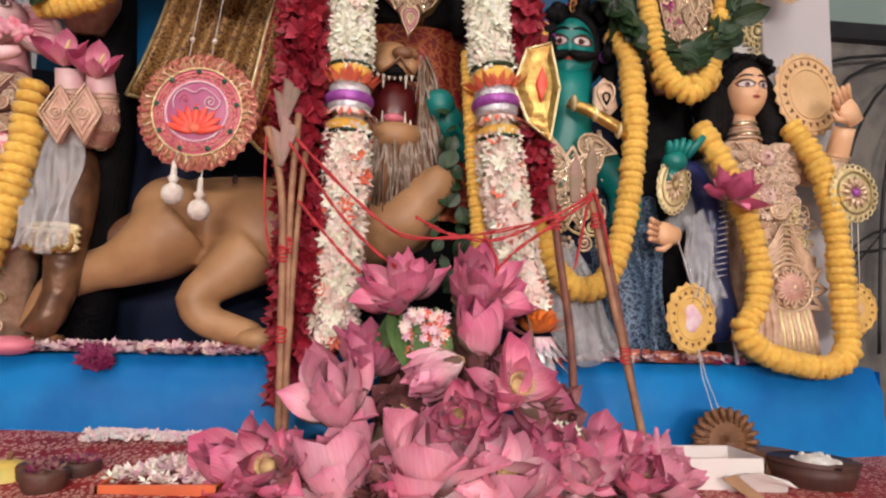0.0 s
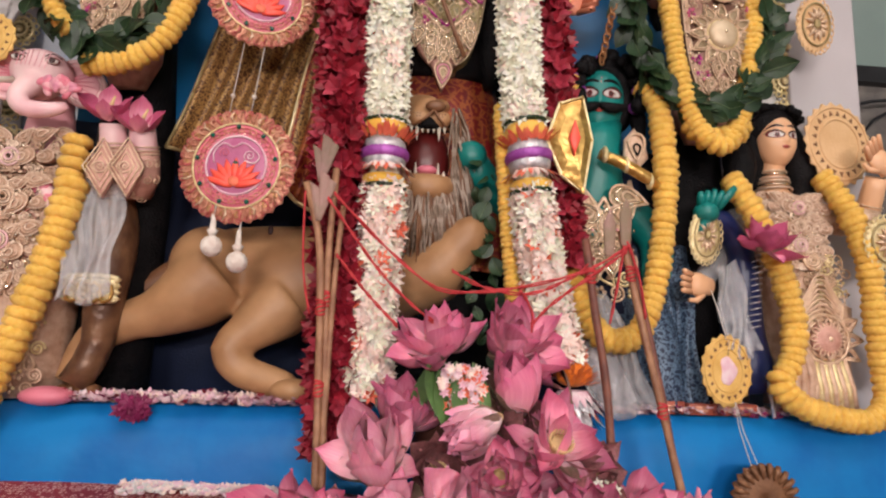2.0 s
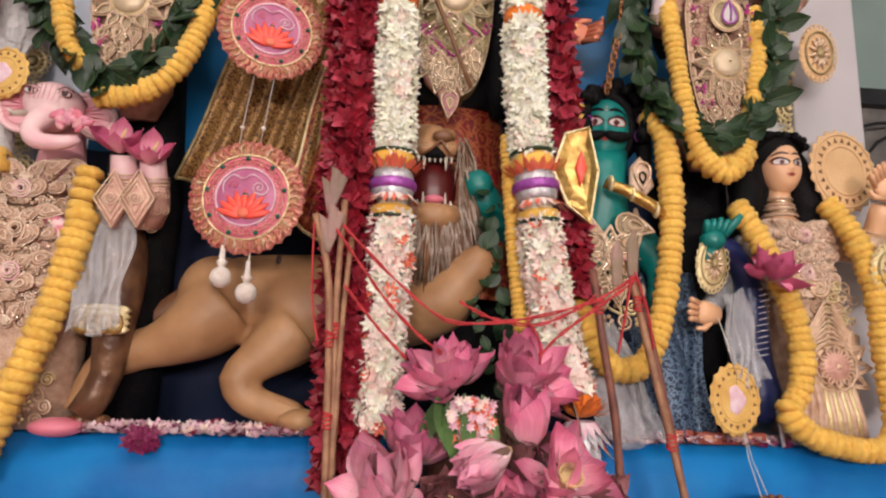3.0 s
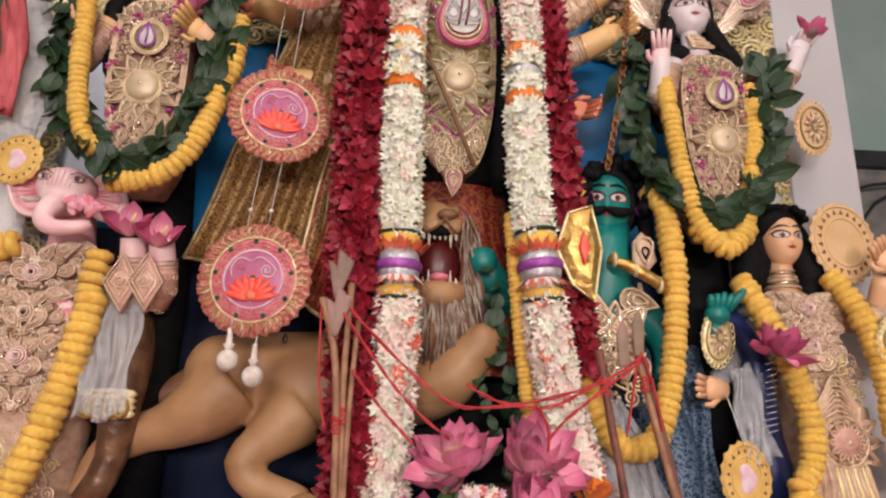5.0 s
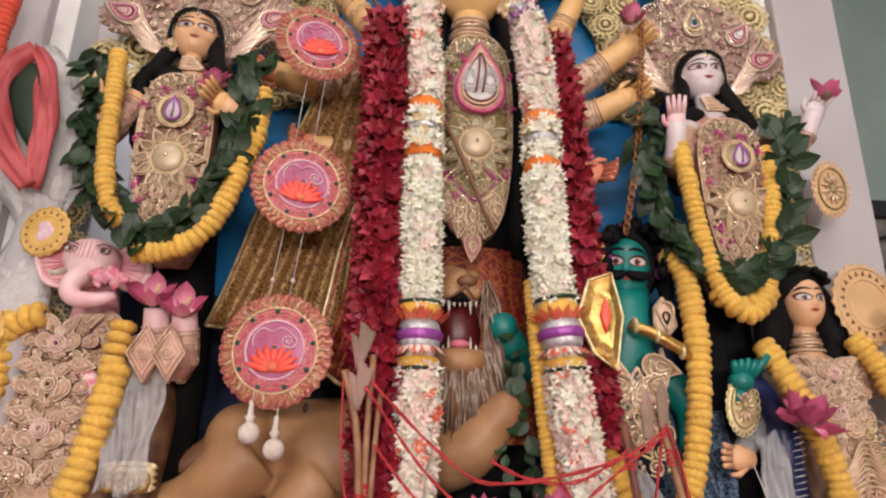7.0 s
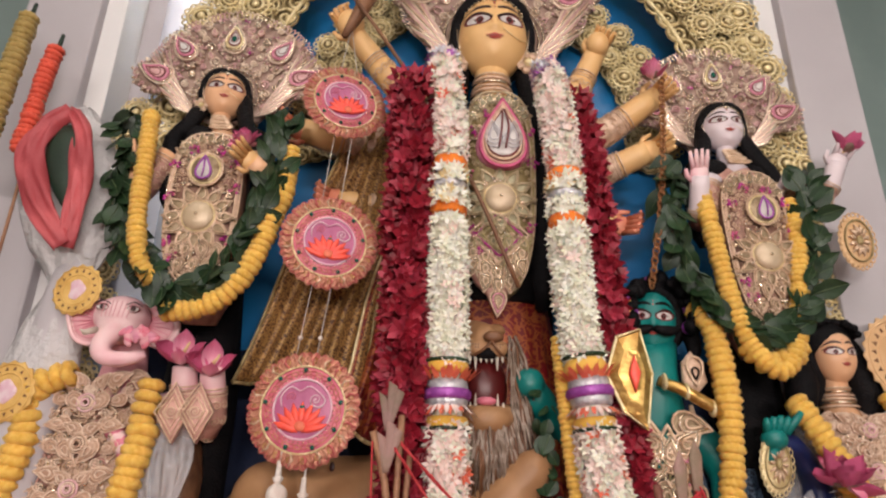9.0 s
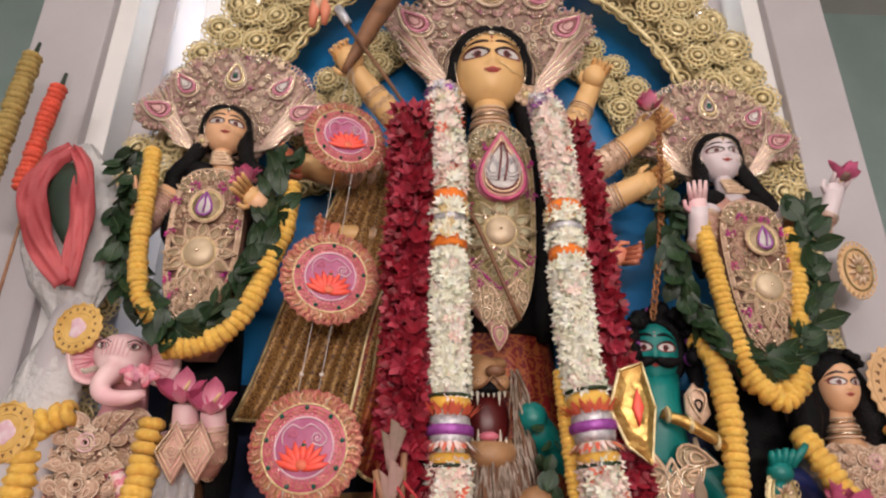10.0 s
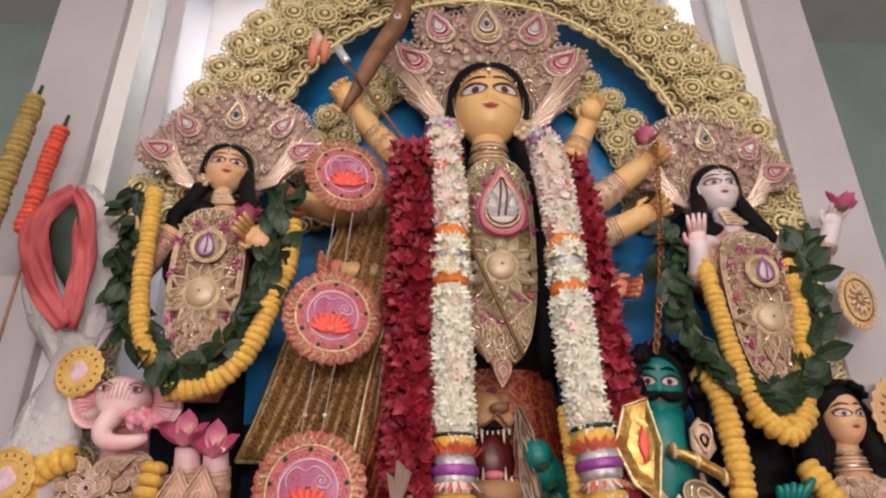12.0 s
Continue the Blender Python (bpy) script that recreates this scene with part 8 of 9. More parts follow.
thing("small_flowers", f, "small white and pink loose blossoms tucked into the lotus heap", "flowers", "", "stuff", False)

# ---- bamboo stakes and thread ----
def stake(pts, r, mat, label, knots):
    ob = tagged(new("bamboo_stake"), label, "stake", "bamboo stakes")
    f = Form()
    path = line(pts, 14)
    f.tube(path, [r * (1 + 0.06 * math.sin(i * 1.9)) for i in range(14)], mat, 9)
    part("cane", f, ob)
    for z in knots:
        p = min(path, key=lambda q: abs(q.z - z))
        f = Form()
        for k in range(5):
            f.tube([(p.x + r * 1.15 * math.cos(t), p.y + r * 1.15 * math.sin(t), p.z + 0.005 * (k - 2) + 0.003 * math.sin(t + k)) for t in [math.tau * q / 10 for q in range(10)]], 0.002, M_THREAD, 5, (0, 0, 1), True)
        part("thread_tie", f, ob, "red thread tie")
    return ob


stake([(-0.2, 0.95, 1.4), (-0.17, 0.95, 1.28), (-0.158, 0.94, 1.05), (-0.15, 0.92, 0.82)], 0.0068, M_BAMBOO, "split bamboo stake bound with red thread", (1.19, 1.03))
stake([(-0.15, 0.96, 1.43), (-0.155, 0.955, 1.25), (-0.148, 0.945, 1.05), (-0.14, 0.92, 0.82)], 0.0062, M_BAMBOO, "split bamboo stake bound with red thread", (1.2,))
stake([(-0.133, 0.95, 1.36), (-0.142, 0.95, 1.22), (-0.145, 0.94, 1.0), (-0.147, 0.925, 0.82)], 0.005, M_BAMBOO, "thin split bamboo stake", ())
stake([(0.305, 0.95, 1.32), (0.318, 0.945, 1.2), (0.338, 0.94, 1.05), (0.344, 0.93, 0.88)], 0.0075, M_BAMBOO_DARK, "dark brown wooden stake bound with red thread", (1.26,))
stake([(0.375, 0.96, 1.34), (0.4, 0.95, 1.2), (0.43, 0.94, 1.05), (0.455, 0.93, 0.92), (0.475, 0.92, 0.82)], 0.007, M_BAMBOO, "split bamboo stake bound with red thread", (1.0, 1.27))
stake([(0.392, 0.965, 1.31), (0.412, 0.955, 1.2), (0.438, 0.945, 1.05), (0.47, 0.925, 0.82)], 0.006, M_BAMBOO_DARK, "thin bamboo stake beside a thicker one", ())
for pts, label in ((((-0.2, 0.95, 1.36), (-0.16, 0.93, 1.43), (-0.13, 0.95, 1.36)), "a"), (((-0.2, 0.955, 1.43), (-0.185, 0.95, 1.47), (-0.165, 0.95, 1.4)), "b")):
    f = Form()
    x, y, z = pts[0]
    for dx, dz, w in ((-0.012, 0.03, 0.004), (0.006, 0.05, 0.005), (0.02, 0.038, 0.004)):
        f.slab([(x + 0.02, z - 0.03), (x + 0.03, z - 0.03), (x + 0.03 + dx + w, z + dz), (x + 0.02 + dx - w * 0.3, z + dz + 0.01)], y - 0.008, 0.003, M_SEPAL, 0.002)
    thing("dry_leaf", f, "dry folded leaf stuck into the split stake", "leaf", "dry leaves")
for x, z in ((0.345, 1.36), (0.375, 1.38)):
    f = Form()
    f.slab([(x - 0.006, z - 0.07), (x + 0.012, z - 0.07), (x + 0.016, z - 0.01), (x + 0.006, z + 0.02), (x - 0.008, z - 0.01)], 0.945, 0.003, M_SEPAL, 0.002)
    thing("dry_leaf", f, "dry folded leaf stuck into the split stake", "leaf", "dry leaves")
THREADS = (
    ((-0.15, 0.94, 1.38), (-0.06, 0.93, 1.29), (0.02, 0.925, 1.225), (0.07, 0.925, 1.212), (0.18, 0.93, 1.225), (0.3, 0.94, 1.26), (0.385, 0.945, 1.31)),
    ((-0.16, 0.935, 1.37), (-0.07, 0.925, 1.25), (-0.01, 0.92, 1.19), (0.03, 0.92, 1.16)),
    ((-0.14, 0.935, 1.27), (-0.08, 0.925, 1.2), (-0.03, 0.92, 1.15)),
    ((0.06, 0.93, 1.25), (0.12, 0.93, 1.222), (0.2, 0.93, 1.215), (0.28, 0.94, 1.25), (0.31, 0.945, 1.275)),
    ((0.2, 0.93, 1.16), (0.24, 0.93, 1.2), (0.31, 0.94, 1.25), (0.38, 0.945, 1.3)),
    ((0.18, 0.925, 1.22), (0.2, 0.92, 1.18), (0.195, 0.915, 1.12)),
    ((0.38, 0.945, 1.32), (0.4, 0.94, 1.25), (0.41, 0.94, 1.18)),
    ((-0.2, 0.94, 1.38), (-0.195, 0.935, 1.25), (-0.18, 0.93, 1.17)),
    ((0.375, 0.945, 1.31), (0.36, 0.94, 1.24), (0.345, 0.94, 1.17)),
)
for pts in THREADS:
    f = Form()
    for q in (-1, 1):
        f.tube([p + Vector((0, 0.002 * q, 0.0022 * math.cos(i * 0.9) * q)) for i, p in enumerate(line(pts, 26))], 0.0018, M_THREAD, 5)
    thing("red_thread", f, "loose red cotton thread strung between bamboo stakes", "thread", "red threads")

# ---- cloth, arms and chain ----
def drape(name, corners, mat, folds, depth, label, n=30, m=22, hem=None):
    """A hanging cloth between four corners (top two, bottom two) with folds."""
    tl, tr, bl, br = [Vector(c) for c in corners]
    f = Form()
    grid = []
    for i in range(m + 1):
        t = i / m
        row = []
        for k in range(n + 1):
            s = k / n
            p = tl.lerp(tr, s).lerp(bl.lerp(br, s), t)
            p = p + Vector((0.006 * math.sin(9 * t + 5 * s), -depth * (0.3 + 0.7 * t) * math.sin(folds * math.pi * s + 1.5 * t) ** 2, 0.012 * math.sin(folds * 2 * s) * t))
            row.append(p[:])
        grid.append(row)
    f.sheet(grid, mat, 0.003)
    ob = tagged(new(name), label, "cloth", "sari cloths")
    part("cloth", f, ob)
    if hem:
        f = Form()
        for side in (0, n):
            f.tube([Vector(grid[i][side]) - Vector((0, 0.003, 0)) for i in range(m + 1)], 0.004, hem, 6)
        f.tube([Vector(p) - Vector((0, 0.003, 0)) for p in grid[m]], 0.004, hem, 6)
        part("hem", f, ob, "gold braid hem")
    return ob


drape("sari_drape", ((-0.31, 1.2, 2.2), (-0.13, 1.19, 2.24), (-0.52, 1.19, 1.51), (-0.25, 1.17, 1.45)), M_GOLD_SARI, 4.4, 0.035, "gold brocade sari end spread beside the central statue", 40, 26, M_GOLD_DARK)
drape("sari_drape", ((-0.16, 1.18, 2.05), (-0.03, 1.17, 2.05), (-0.3, 1.16, 1.42), (-0.08, 1.15, 1.38)), M_RED_SARI, 6, 0.03, "red brocade sari folds beside the central statue", 40, 26, M_GOLD)
drape("sari_drape", ((0.2, 1.2, 2.0), (0.29, 1.2, 1.98), (0.22, 1.18, 1.45), (0.36, 1.18, 1.5)), M_RED_SARI, 4, 0.03, "red brocade cloth behind the narrow red garland", 24, 22, M_GOLD)
drape("cloth_fold", ((0.47, 1.2, 1.36), (0.62, 1.2, 1.36), (0.49, 1.14, 1.01), (0.6, 1.14, 1.01)), M_NAVY_PRINT, 4, 0.04, "navy blue cloth with a pale print under plastic", 24, 18)
drape("plastic_wrap", ((0.33, 1.1, 1.22), (0.4, 1.1, 1.24), (0.34, 1.085, 1.0), (0.5, 1.085, 1.0)), M_FILM, 5, 0.03, "silver foil and clear plastic folds on the teal statue", 26, 16)
drape("plastic_wrap", ((-0.66, 1.09, 1.42), (-0.56, 1.09, 1.42), (-0.645, 1.06, 1.18), (-0.555, 1.06, 1.19)), M_FILM, 4, 0.025, "crinkled clear plastic round the elephant-headed statue's leg", 24, 16)
drape("plastic_wrap", ((0.63, 1.1, 1.3), (0.68, 1.1, 1.32), (0.62, 1.08, 1.12), (0.69, 1.08, 1.12)), M_FILM, 4, 0.03, "crinkled clear plastic hanging beside the peacock", 20, 14)

ob = tagged(new("shield"), "pointed gold foil shield with an orange diamond", "shield")
f = Form()
SHIELD = ((0.3154, 1.6121), (0.3335, 1.5244), (0.3154, 1.4178), (0.2744, 1.4502), (0.244, 1.5216), (0.2698, 1.5959))
SX, SZ = 0.2916, 1.5197
f.slab(SHIELD, 0.998, 0.012, M_GOLD_FOIL, 0.014, (SX, SZ))
part("plate", f, ob, "", False)
f = Form()
for s in (1.0, 0.8, 0.56):
    f.tube([(SX + s * (x - SX), 0.998 - 0.014 * (1 - s), SZ + s * (z - SZ)) for x, z in SHIELD], 0.0035, M_GOLD_FOIL if s < 1 else M_GOLD, 6, closed=True)
for x, z in SHIELD:
    f.tube([(SX, 0.986, SZ), (x, 0.997, z)], [0.002, 0.003], M_GOLD_FOIL, 5)
part("ridge", f, ob, "", False)
f = Form()
f.slab([(0.2948, 1.557), (0.3054, 1.5216), (0.2929, 1.4842), (0.2824, 1.5206)], 0.976, 0.006, M_NEON, 0.003)
part("diamond", f, ob, "orange diamond")
ob = tagged(new("gold_sword"), "gold foil sword hilt held across the teal statue", "sword")
f = Form()
f.tube([(0.375, 1.08, 1.525), (0.42, 1.075, 1.508), (0.47, 1.07, 1.478), (0.497, 1.07, 1.458)], [0.011, 0.013, 0.013, 0.008], M_GOLD_FOIL, 10)
part("blade", f, ob)
for x, z in ((0.385, 1.522), (0.43, 1.503), (0.48, 1.47)):
    f = Form()
    f.ball((x, 1.073, z), (0.007, 0.016, 0.018), M_GOLD, None, 10, 7)
    part("collar", f, ob)

ob = tagged(new("hanging_chain"), "copper-coloured metal chain hanging from the statue's hand", "chain")
path = line([(0.455, 1.07, 2.26), (0.445, 1.08, 2.1), (0.425, 1.09, 1.92), (0.39, 1.1, 1.74)], 46)
f = Form()
loop(f, (0, 0, 0), 0.007, 0.009, 0.0024, M_CHAIN, 10, 5)
link_mesh = f.mesh("link")
for i, p in enumerate(path):
    b = part("link", link_mesh, ob)
    b.matrix_basis = Matrix.Translation(p) @ pose(0, 0, 0, 0, 4, 35 if i % 2 else -40)

ob = tagged(new("spear"), "long thin dark spear held across the central statue", "spear")
f = Form()
f.tube(line([(-0.335, 1.065, 2.5), (-0.2, 1.04, 2.28), (-0.03, 1.07, 2.0), (0.09, 1.085, 1.72)], 12), 0.005, M_LION_DARK, 8)
part("shaft", f, ob)
f = Form()
f.tube(line([(-0.36, 1.06, 2.55), (-0.33, 1.06, 2.5)], 3), 0.012, M_SILVER, 9)
part("ferrule", f, ob, "silver ferrule")

f = Form()
f.tube(line([(-0.335, 1.085, 2.365), (-0.3, 1.08, 2.44), (-0.262, 1.075, 2.53), (-0.225, 1.07, 2.6), (-0.198, 1.07, 2.665), (-0.186, 1.07, 2.745), (-0.18, 1.07, 2.82)], 18), [0.008, 0.012, 0.015, 0.018, 0.021, 0.023, 0.024, 0.025, 0.026, 0.026, 0.026, 0.026, 0.026, 0.025, 0.024, 0.023, 0.02, 0.012], M_BASKET, 14)
f.ball((-0.202, 1.045, 2.648), (0.01, 0.006, 0.01), M_EYE, None, 9, 6)
f.ball((-0.202, 1.04, 2.648), (0.005, 0.004, 0.004), M_INK, None, 7, 5)
thing("statue", f, "brown carved snake head raised beside the crown", "statue")
f = Form()
for k, (x, z) in enumerate(((-0.42, 2.6), (-0.4, 2.57), (-0.43, 2.56))):
    f.tube([(x, 1.1, z - 0.04), (x + 0.004, 1.085, z), (x - 0.004, 1.09, z + 0.045)], [0.008, 0.015, 0.003], M_PALM if k else M_CREAM, 8)
thing("conch_bud", f, "orange and cream bud-shaped ornament beside the arch", "ornament")

# ---- wrapped banana-plant figure ----
ob = tagged(new("wrapped_plant"), "banana plant dressed in a red-bordered cloth inside clear plastic", "plant")
def cloth_band(centre, widths, depth):
    """A folded strip of cloth along a line in the upright plane."""
    path = line(centre, 26)
    grid = []
    for i, p in enumerate(path):
        d = path[min(i + 1, 25)] - path[max(i - 1, 0)]
        side = Vector((d.z, 0, -d.x)).normalized()
        t = i / 25
        wide = widths[0] + (widths[1] - widths[0]) * math.sin(math.pi * (0.08 + 0.84 * t)) ** 0.7
        grid.append([(p + side * wide * q + Vector((0, depth * math.cos(7 * q + 3 * t) - 0.006 * (1 - q * q) + 0.006 * math.sin(14 * t + 6 * q), 0)))[:] for q in (-1, -0.75, -0.5, -0.25, 0, 0.25, 0.5, 0.75, 1)])
    return grid


for pts, widths in ((((-0.925, 1.035, 2.095), (-0.962, 1.03, 2.05), (-0.98, 1.025, 1.975), (-0.942, 1.025, 1.868), (-0.872, 1.035, 1.765)), (0.01, 0.03)), (((-0.925, 1.04, 2.095), (-0.89, 1.033, 2.04), (-0.868, 1.027, 1.945), (-0.86, 1.03, 1.85), (-0.869, 1.045, 1.765)), (0.008, 0.024))):
    f = Form()
    f.sheet(cloth_band(pts, widths, 0.005), M_RED_BORDER, 0.004)
    part("border", f, ob, "coral red folded cloth border")
f = Form()
f.tube(line([(-0.925, 1.05, 2.055), (-0.92, 1.045, 1.98), (-0.9, 1.05, 1.91), (-0.88, 1.055, 1.85)], 9), [(0.02, 0.01), (0.034, 0.014), (0.04, 0.016), (0.04, 0.016), (0.038, 0.016), (0.034, 0.016), (0.028, 0.014), (0.02, 0.012), (0.01, 0.008)], M_DARK_CLOTH, 12)
part("leaf_core", f, ob, "dark green folded leaf")
f = Form()
f.tube(line([(-0.875, 1.1, 1.76), (-0.9, 1.11, 1.5), (-0.95, 1.12, 1.2), (-0.97, 1.12, 1.0)], 12), [(0.03 + 0.008 * k, 0.02 + 0.004 * k) for k in range(12)], M_LILAC, 16)
part("skirt", f, ob, "white cotton cloth")
f = Form()
rows = []
for z, x0, x1 in ((2.145, -0.94, -0.93), (2.125, -0.98, -0.905), (2.09, -1.03, -0.88), (2.02, -1.06, -0.838), (1.94, -1.045, -0.815), (1.86, -1.02, -0.805), (1.79, -0.985, -0.81), (1.73, -0.935, -0.835), (1.7, -0.915, -0.85), (1.62, -0.95, -0.83), (1.5, -0.98, -0.82)):
    cx, r = (x0 + x1) / 2, (x1 - x0) / 2
    rows.append([(cx + r * (1 + 0.1 * noise.noise((k * 0.7, z * 8, 2))) * math.cos(math.tau * k / 40), 1.11 + 0.045 * min(1, r / 0.09) * (1 + 0.35 * noise.noise((k * 0.8, z * 7, 5))) * math.sin(math.tau * k / 40), z + 0.005 * math.sin(k * 2.3)) for k in range(41)])
f.sheet(rows, M_FILM_LIGHT)
part("plastic_cover", f, ob, "crinkled clear plastic cover")

# ---- offerings at the front ----
f = Form()
for k in range(1100):
    x = rnd.uniform(-0.66, -0.17) if k < 800 else rnd.uniform(0.33, 0.98)
    y = rnd.uniform(1.075, 1.16)
    m = rnd.choices((M_PETAL_WHITE, M_PETAL_PLUM, M_TUBE_PINK, M_RED_FLOWER), (5, 1, 2, 0.6))[0]
    petal_star(f, (x, y, 1.002 + rnd.uniform(0, 0.014)), (rnd.uniform(-0.8, 0.8), rnd.uniform(-0.8, 0.3), 1), rnd.uniform(0.007, 0.014), m, 4, 0.3, 0.4)
for k in range(520):
    x, y = rnd.uniform(-0.5, -0.2), 1.062 - 0.05 * rnd.random() ** 2
    petal_star(f, (x, y, 0.816 + (0.034 - 0.022 * x / 0.7) * (y - 0.75) / 0.33 + rnd.uniform(0, 0.006)), (0, -0.5, 1), rnd.uniform(0.004, 0.008), rnd.choice((M_PETAL_WHITE, M_SUGAR, M_TUBE_PINK)), 4, 0.3, 0.4)
thing("petal_litter", f, "scattered white, pink and plum petals on the blue platform", "petals", "", "stuff", False)
f = Form()
for k in range(40):
    petal_star(f, (-0.5 + rnd.uniform(-0.022, 0.022), 1.068 + rnd.uniform(-0.01, 0.015), 0.992 + rnd.uniform(-0.014, 0.014)), (rnd.uniform(-0.7, 0.7), -1, 0.4), 0.016, M_PETAL_PLUM, 5, 0.4)
thing("plum_flower", f, "crushed plum-coloured flower at the platform edge", "flower", "", "", False)

ob = tagged(new("petal_tray"), "orange rectangular tray heaped with pale petals", "tray")
f = Form()
x0, x1, y0, y1, z0 = -0.385, -0.215, 0.81, 0.93, 0.813
f.box((x0, y0, z0), (x1, y1, z0 + 0.005), M_TRAY)
for lo, hi in (((x0, y0, z0), (x1, y0 + 0.006, z0 + 0.02)), ((x0, y1 - 0.006, z0), (x1, y1, z0 + 0.02)), ((x0, y0, z0), (x0 + 0.006, y1, z0 + 0.02)), ((x1 - 0.006, y0, z0), (x1, y1, z0 + 0.02))):
    f.box(lo, hi, M_TRAY, 0.001)
part("tray", f, ob, "", False)
f = Form()
for k in range(200):
    a, r = rnd.uniform(0, 6.28), rnd.random() ** 0.5
    petal_star(f, (-0.3 + 0.085 * r * math.cos(a), 0.87 + 0.05 * r * math.sin(a), 0.832 + 0.025 * (1 - r)), (rnd.uniform(-0.8, 0.8), rnd.uniform(-0.8, 0.3), 1), 0.014, rnd.choice((M_PETAL_WHITE, M_TUBEROSE, M_TUBE_PINK)), 4, 0.3)
part("petals", f, ob, "pale petals", False, "stuff")

f = Form()
f.ball((-0.535, 0.88, 0.822), (0.04, 0.038, 0.032), M_FRUIT, None, 18, 12)
f.tube([(-0.535, 0.88, 0.85), (-0.53, 0.878, 0.866)], [0.004, 0.003], M_BASKET, 7)
thing("fruit", f, "ripe yellow-green fruit on the red cloth", "fruit")
for x, y in ((-0.485, 0.87), (-0.44, 0.89), (-0.46, 0.83)):
    ob = tagged(new("clay_cup"), "small dark clay cup filled with dried petals", "cup", "clay cups")
    f = Form()
    f.tube([(x, y, 0.812), (x, y, 0.83), (x, y, 0.845), (x, y, 0.85), (x, y, 0.846), (x, y, 0.835)], [0.02, 0.03, 0.032, 0.03, 0.026, 0.018], M_CLAY_POT, 18)
    part("cup", f, ob)
    f = Form()
    for k in range(26):
        petal_star(f, (x + rnd.uniform(-0.018, 0.018), y + rnd.uniform(-0.018, 0.018), 0.85), (rnd.uniform(-0.8, 0.8), rnd.uniform(-0.8, 0.3), 1), 0.013, rnd.choice((M_SEPAL, M_LOTUS_DARK, M_PETAL_PLUM)), 4, 0.3)
    part("petals", f, ob, "dried petals", False, "stuff")

ob = tagged(new("clay_bowl"), "wide dark brown clay bowl with white sugar inside", "bowl")
f = Form()
f.tube([(0.74, 0.88, 0.81), (0.74, 0.88, 0.815), (0.74, 0.88, 0.835), (0.74, 0.88, 0.85), (0.74, 0.88, 0.856), (0.74, 0.88, 0.848), (0.74, 0.88, 0.835)], [0.05, 0.058, 0.066, 0.068, 0.072, 0.064, 0.05], M_CLAY_POT, 28)
part("bowl", f, ob)
f = Form()
f.ball((0.745, 0.88, 0.85), (0.036, 0.036, 0.014), M_SUGAR, None, 16, 9)
for k in range(14):
    f.ball((0.745 + rnd.uniform(-0.03, 0.03), 0.88 + rnd.uniform(-0.03, 0.03), 0.856 + rnd.uniform(-0.004, 0.004)), rnd.uniform(0.005, 0.009), M_SUGAR, None, 6, 5)
part("sugar", f, ob, "white sugar lumps", True, "stuff")

f = Form()
n = 22
rows = []
PX, PZ = 0.649, 0.864
for r, z in ((0.001, 0.004), (0.02, 0.003), (0.035, 0.002), (0.05, -0.002), (0.06, -0.008)):
    wave = 0.004 * r / 0.06
    rows.append([(PX + r * (1 + 0.03 * (1 if k % 2 else -1)) * math.cos(math.tau * k / (2 * n)), 0.99 - z + wave * (1 if k % 2 else -1), PZ + r * (1 + 0.03 * (1 if k % 2 else -1)) * math.sin(math.tau * k / (2 * n))) for k in range(2 * n + 1)])
f.sheet(rows, M_BASKET, 0.003)
for k in range(n):
    a = math.tau * k / n
    f.tube([(PX + 0.036 * math.cos(a), 0.986, PZ + 0.036 * math.sin(a)), (PX + 0.052 * math.cos(a), 0.985, PZ + 0.052 * math.sin(a)), (PX + 0.062 * math.cos(a), 0.99, PZ + 0.062 * math.sin(a))], [0.002, 0.006, 0.005], M_BASKET, 6)
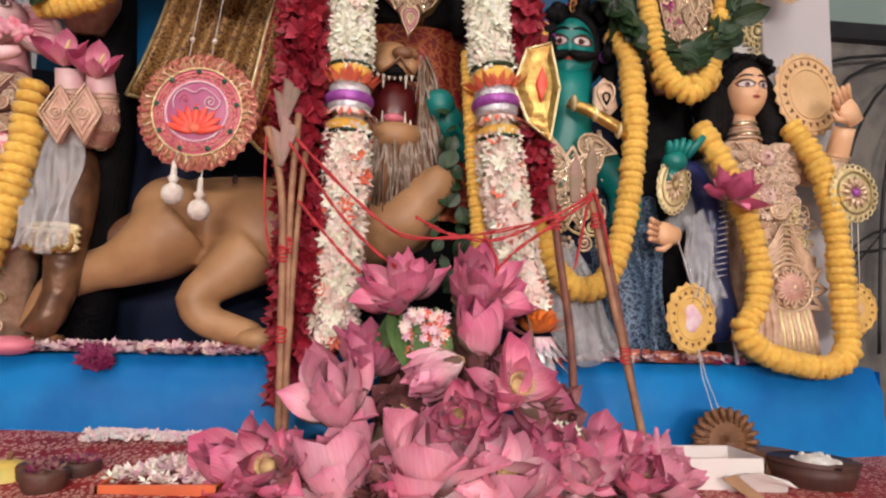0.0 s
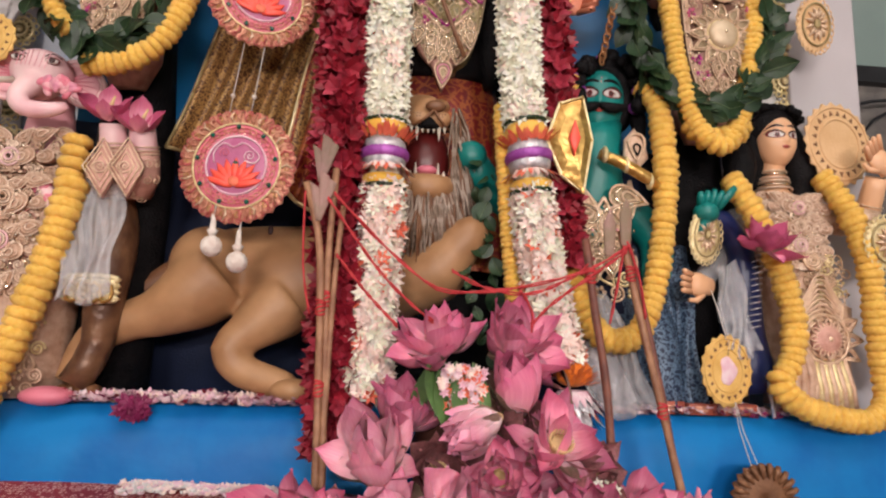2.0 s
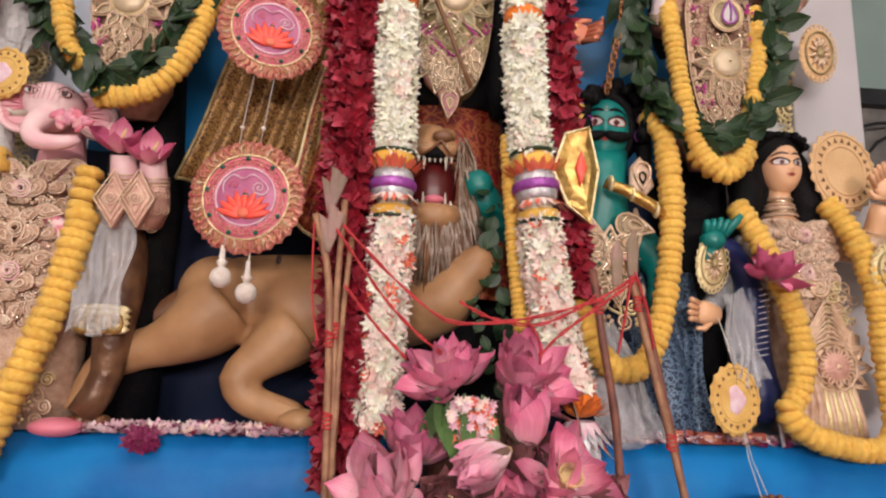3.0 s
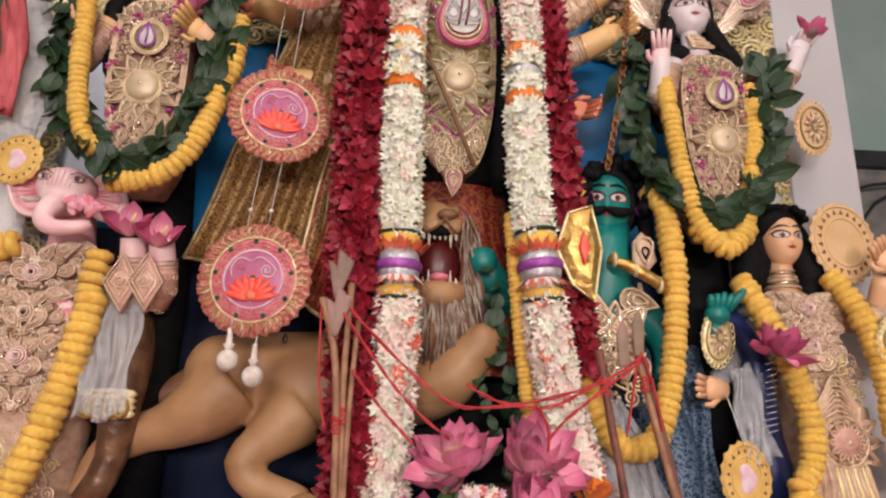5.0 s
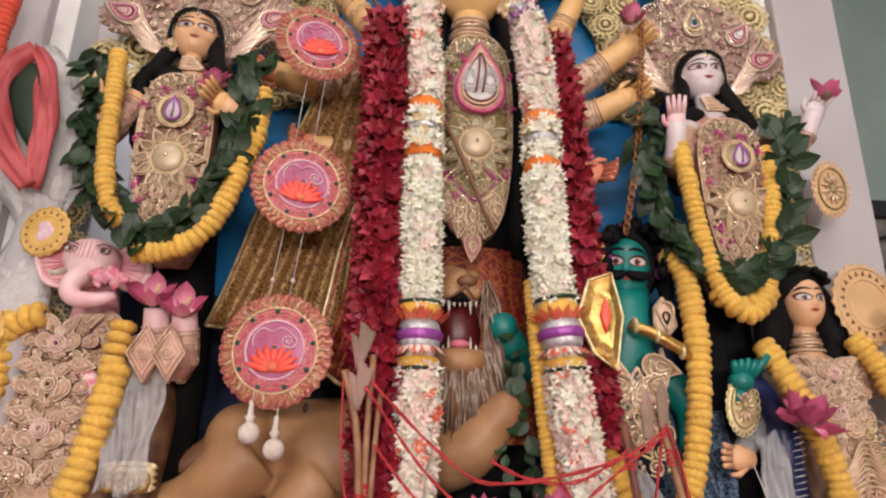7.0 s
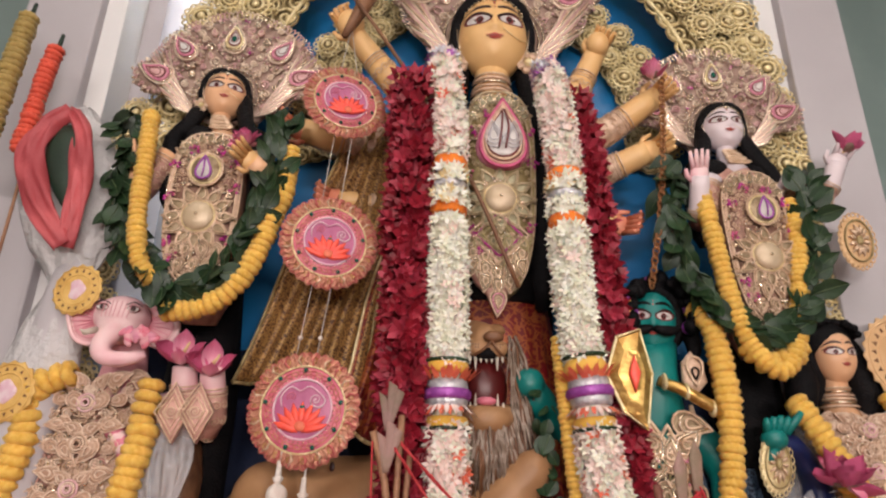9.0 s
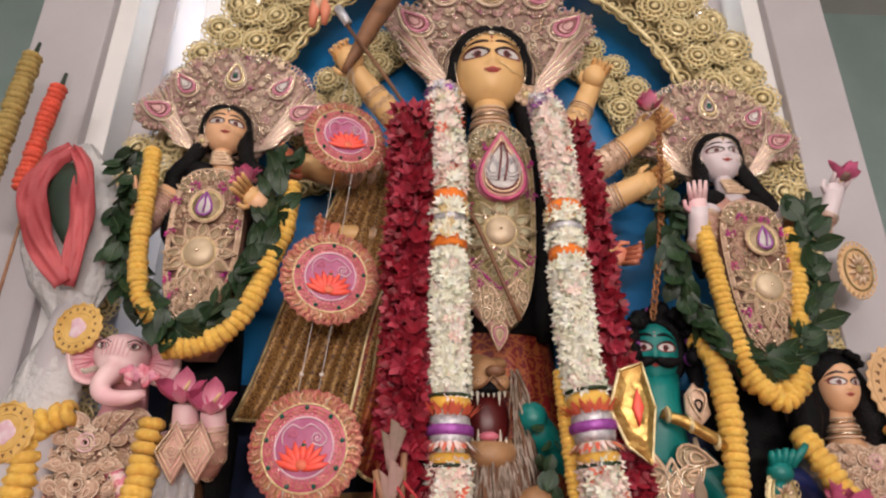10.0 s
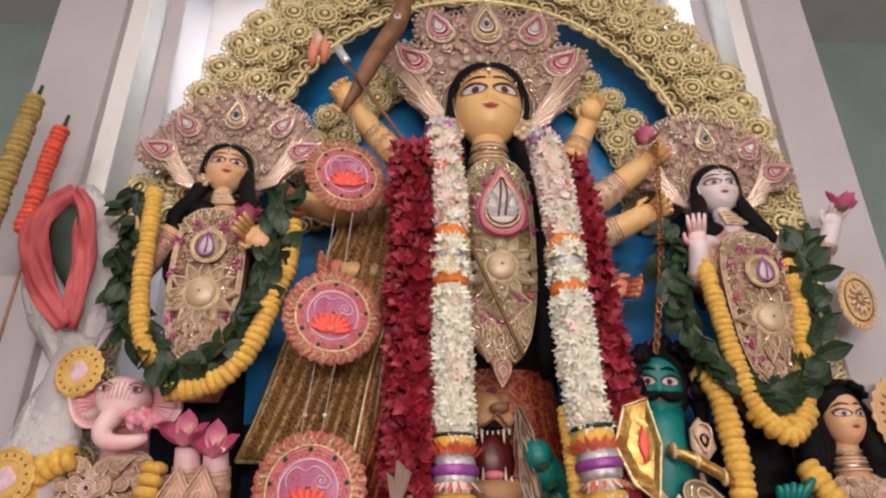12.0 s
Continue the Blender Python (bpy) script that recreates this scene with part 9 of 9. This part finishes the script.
thing("leaf_plate", f, "fluted brown dried-leaf plate standing against the platform", "plate")

ob = tagged(new("cardboard_box"), "white cardboard sweet box with its lid open", "box")
f = Form()
x0, x1, y0, y1, z0, z1 = 0.5, 0.63, 0.84, 0.95, 0.812, 0.865
f.box((x0, y0, z0), (x1, y0 + 0.003, z1), M_BOX)
f.box((x0, y1 - 0.003, z0), (x1, y1, z1), M_BOX)
f.box((x0, y0, z0), (x0 + 0.003, y1, z1), M_BOX)
f.box((x1 - 0.003, y0, z0), (x1, y1, z1), M_BOX)
f.box((x0, y0, z0), (x1, y1, z0 + 0.003), M_BOX)
part("tray", f, ob, "", False)
f = Form()
f.sheet([[(0.56, 0.835, 0.812), (0.66, 0.83, 0.812)], [(0.575, 0.815, 0.845), (0.655, 0.82, 0.835)], [(0.6, 0.805, 0.85), (0.665, 0.81, 0.825)]], M_BOX, 0.002)
part("lid", f, ob, "", False)
f = Form()
f.sheet([[(0.545, 0.82, 0.838), (0.565, 0.815, 0.845)], [(0.575, 0.8, 0.815), (0.6, 0.795, 0.815)]], M_BOX_BROWN, 0.002)
part("flap", f, ob, "brown inner flap", False)
f = Form()
f.tube([(0.72, 0.98, 0.815), (0.72, 0.98, 0.835), (0.72, 0.98, 0.85)], [0.075, 0.08, 0.06], M_BASKET, 20)
thing("leaf_bowl", f, "shallow brown dried-leaf bowl behind the clay bowl", "bowl")
for k, (x, y) in enumerate(((0.535, 1.11), (0.59, 1.1), (0.64, 1.1), (0.685, 1.105))):
    f = Form()
    f.box((x - 0.026, y, 1.0), (x + 0.024, y + 0.05, 1.026 - 0.003 * (k % 2)), M_BRICK_BOX, 0.002)
    f.box((x - 0.014, y - 0.001, 1.006), (x + 0.012, y + 0.002, 1.018), M_CARD, 0.0005)
    thing("small_box", f, "small red-brown printed box on the platform", "box", "small boxes")
f = Form()
f.tube([(0.735, 1.09, 0.998), (0.733, 1.1, 1.07)], 0.004, M_SILVER, 7)
thing("thin_rod", f, "thin grey rod standing on the platform", "rod")
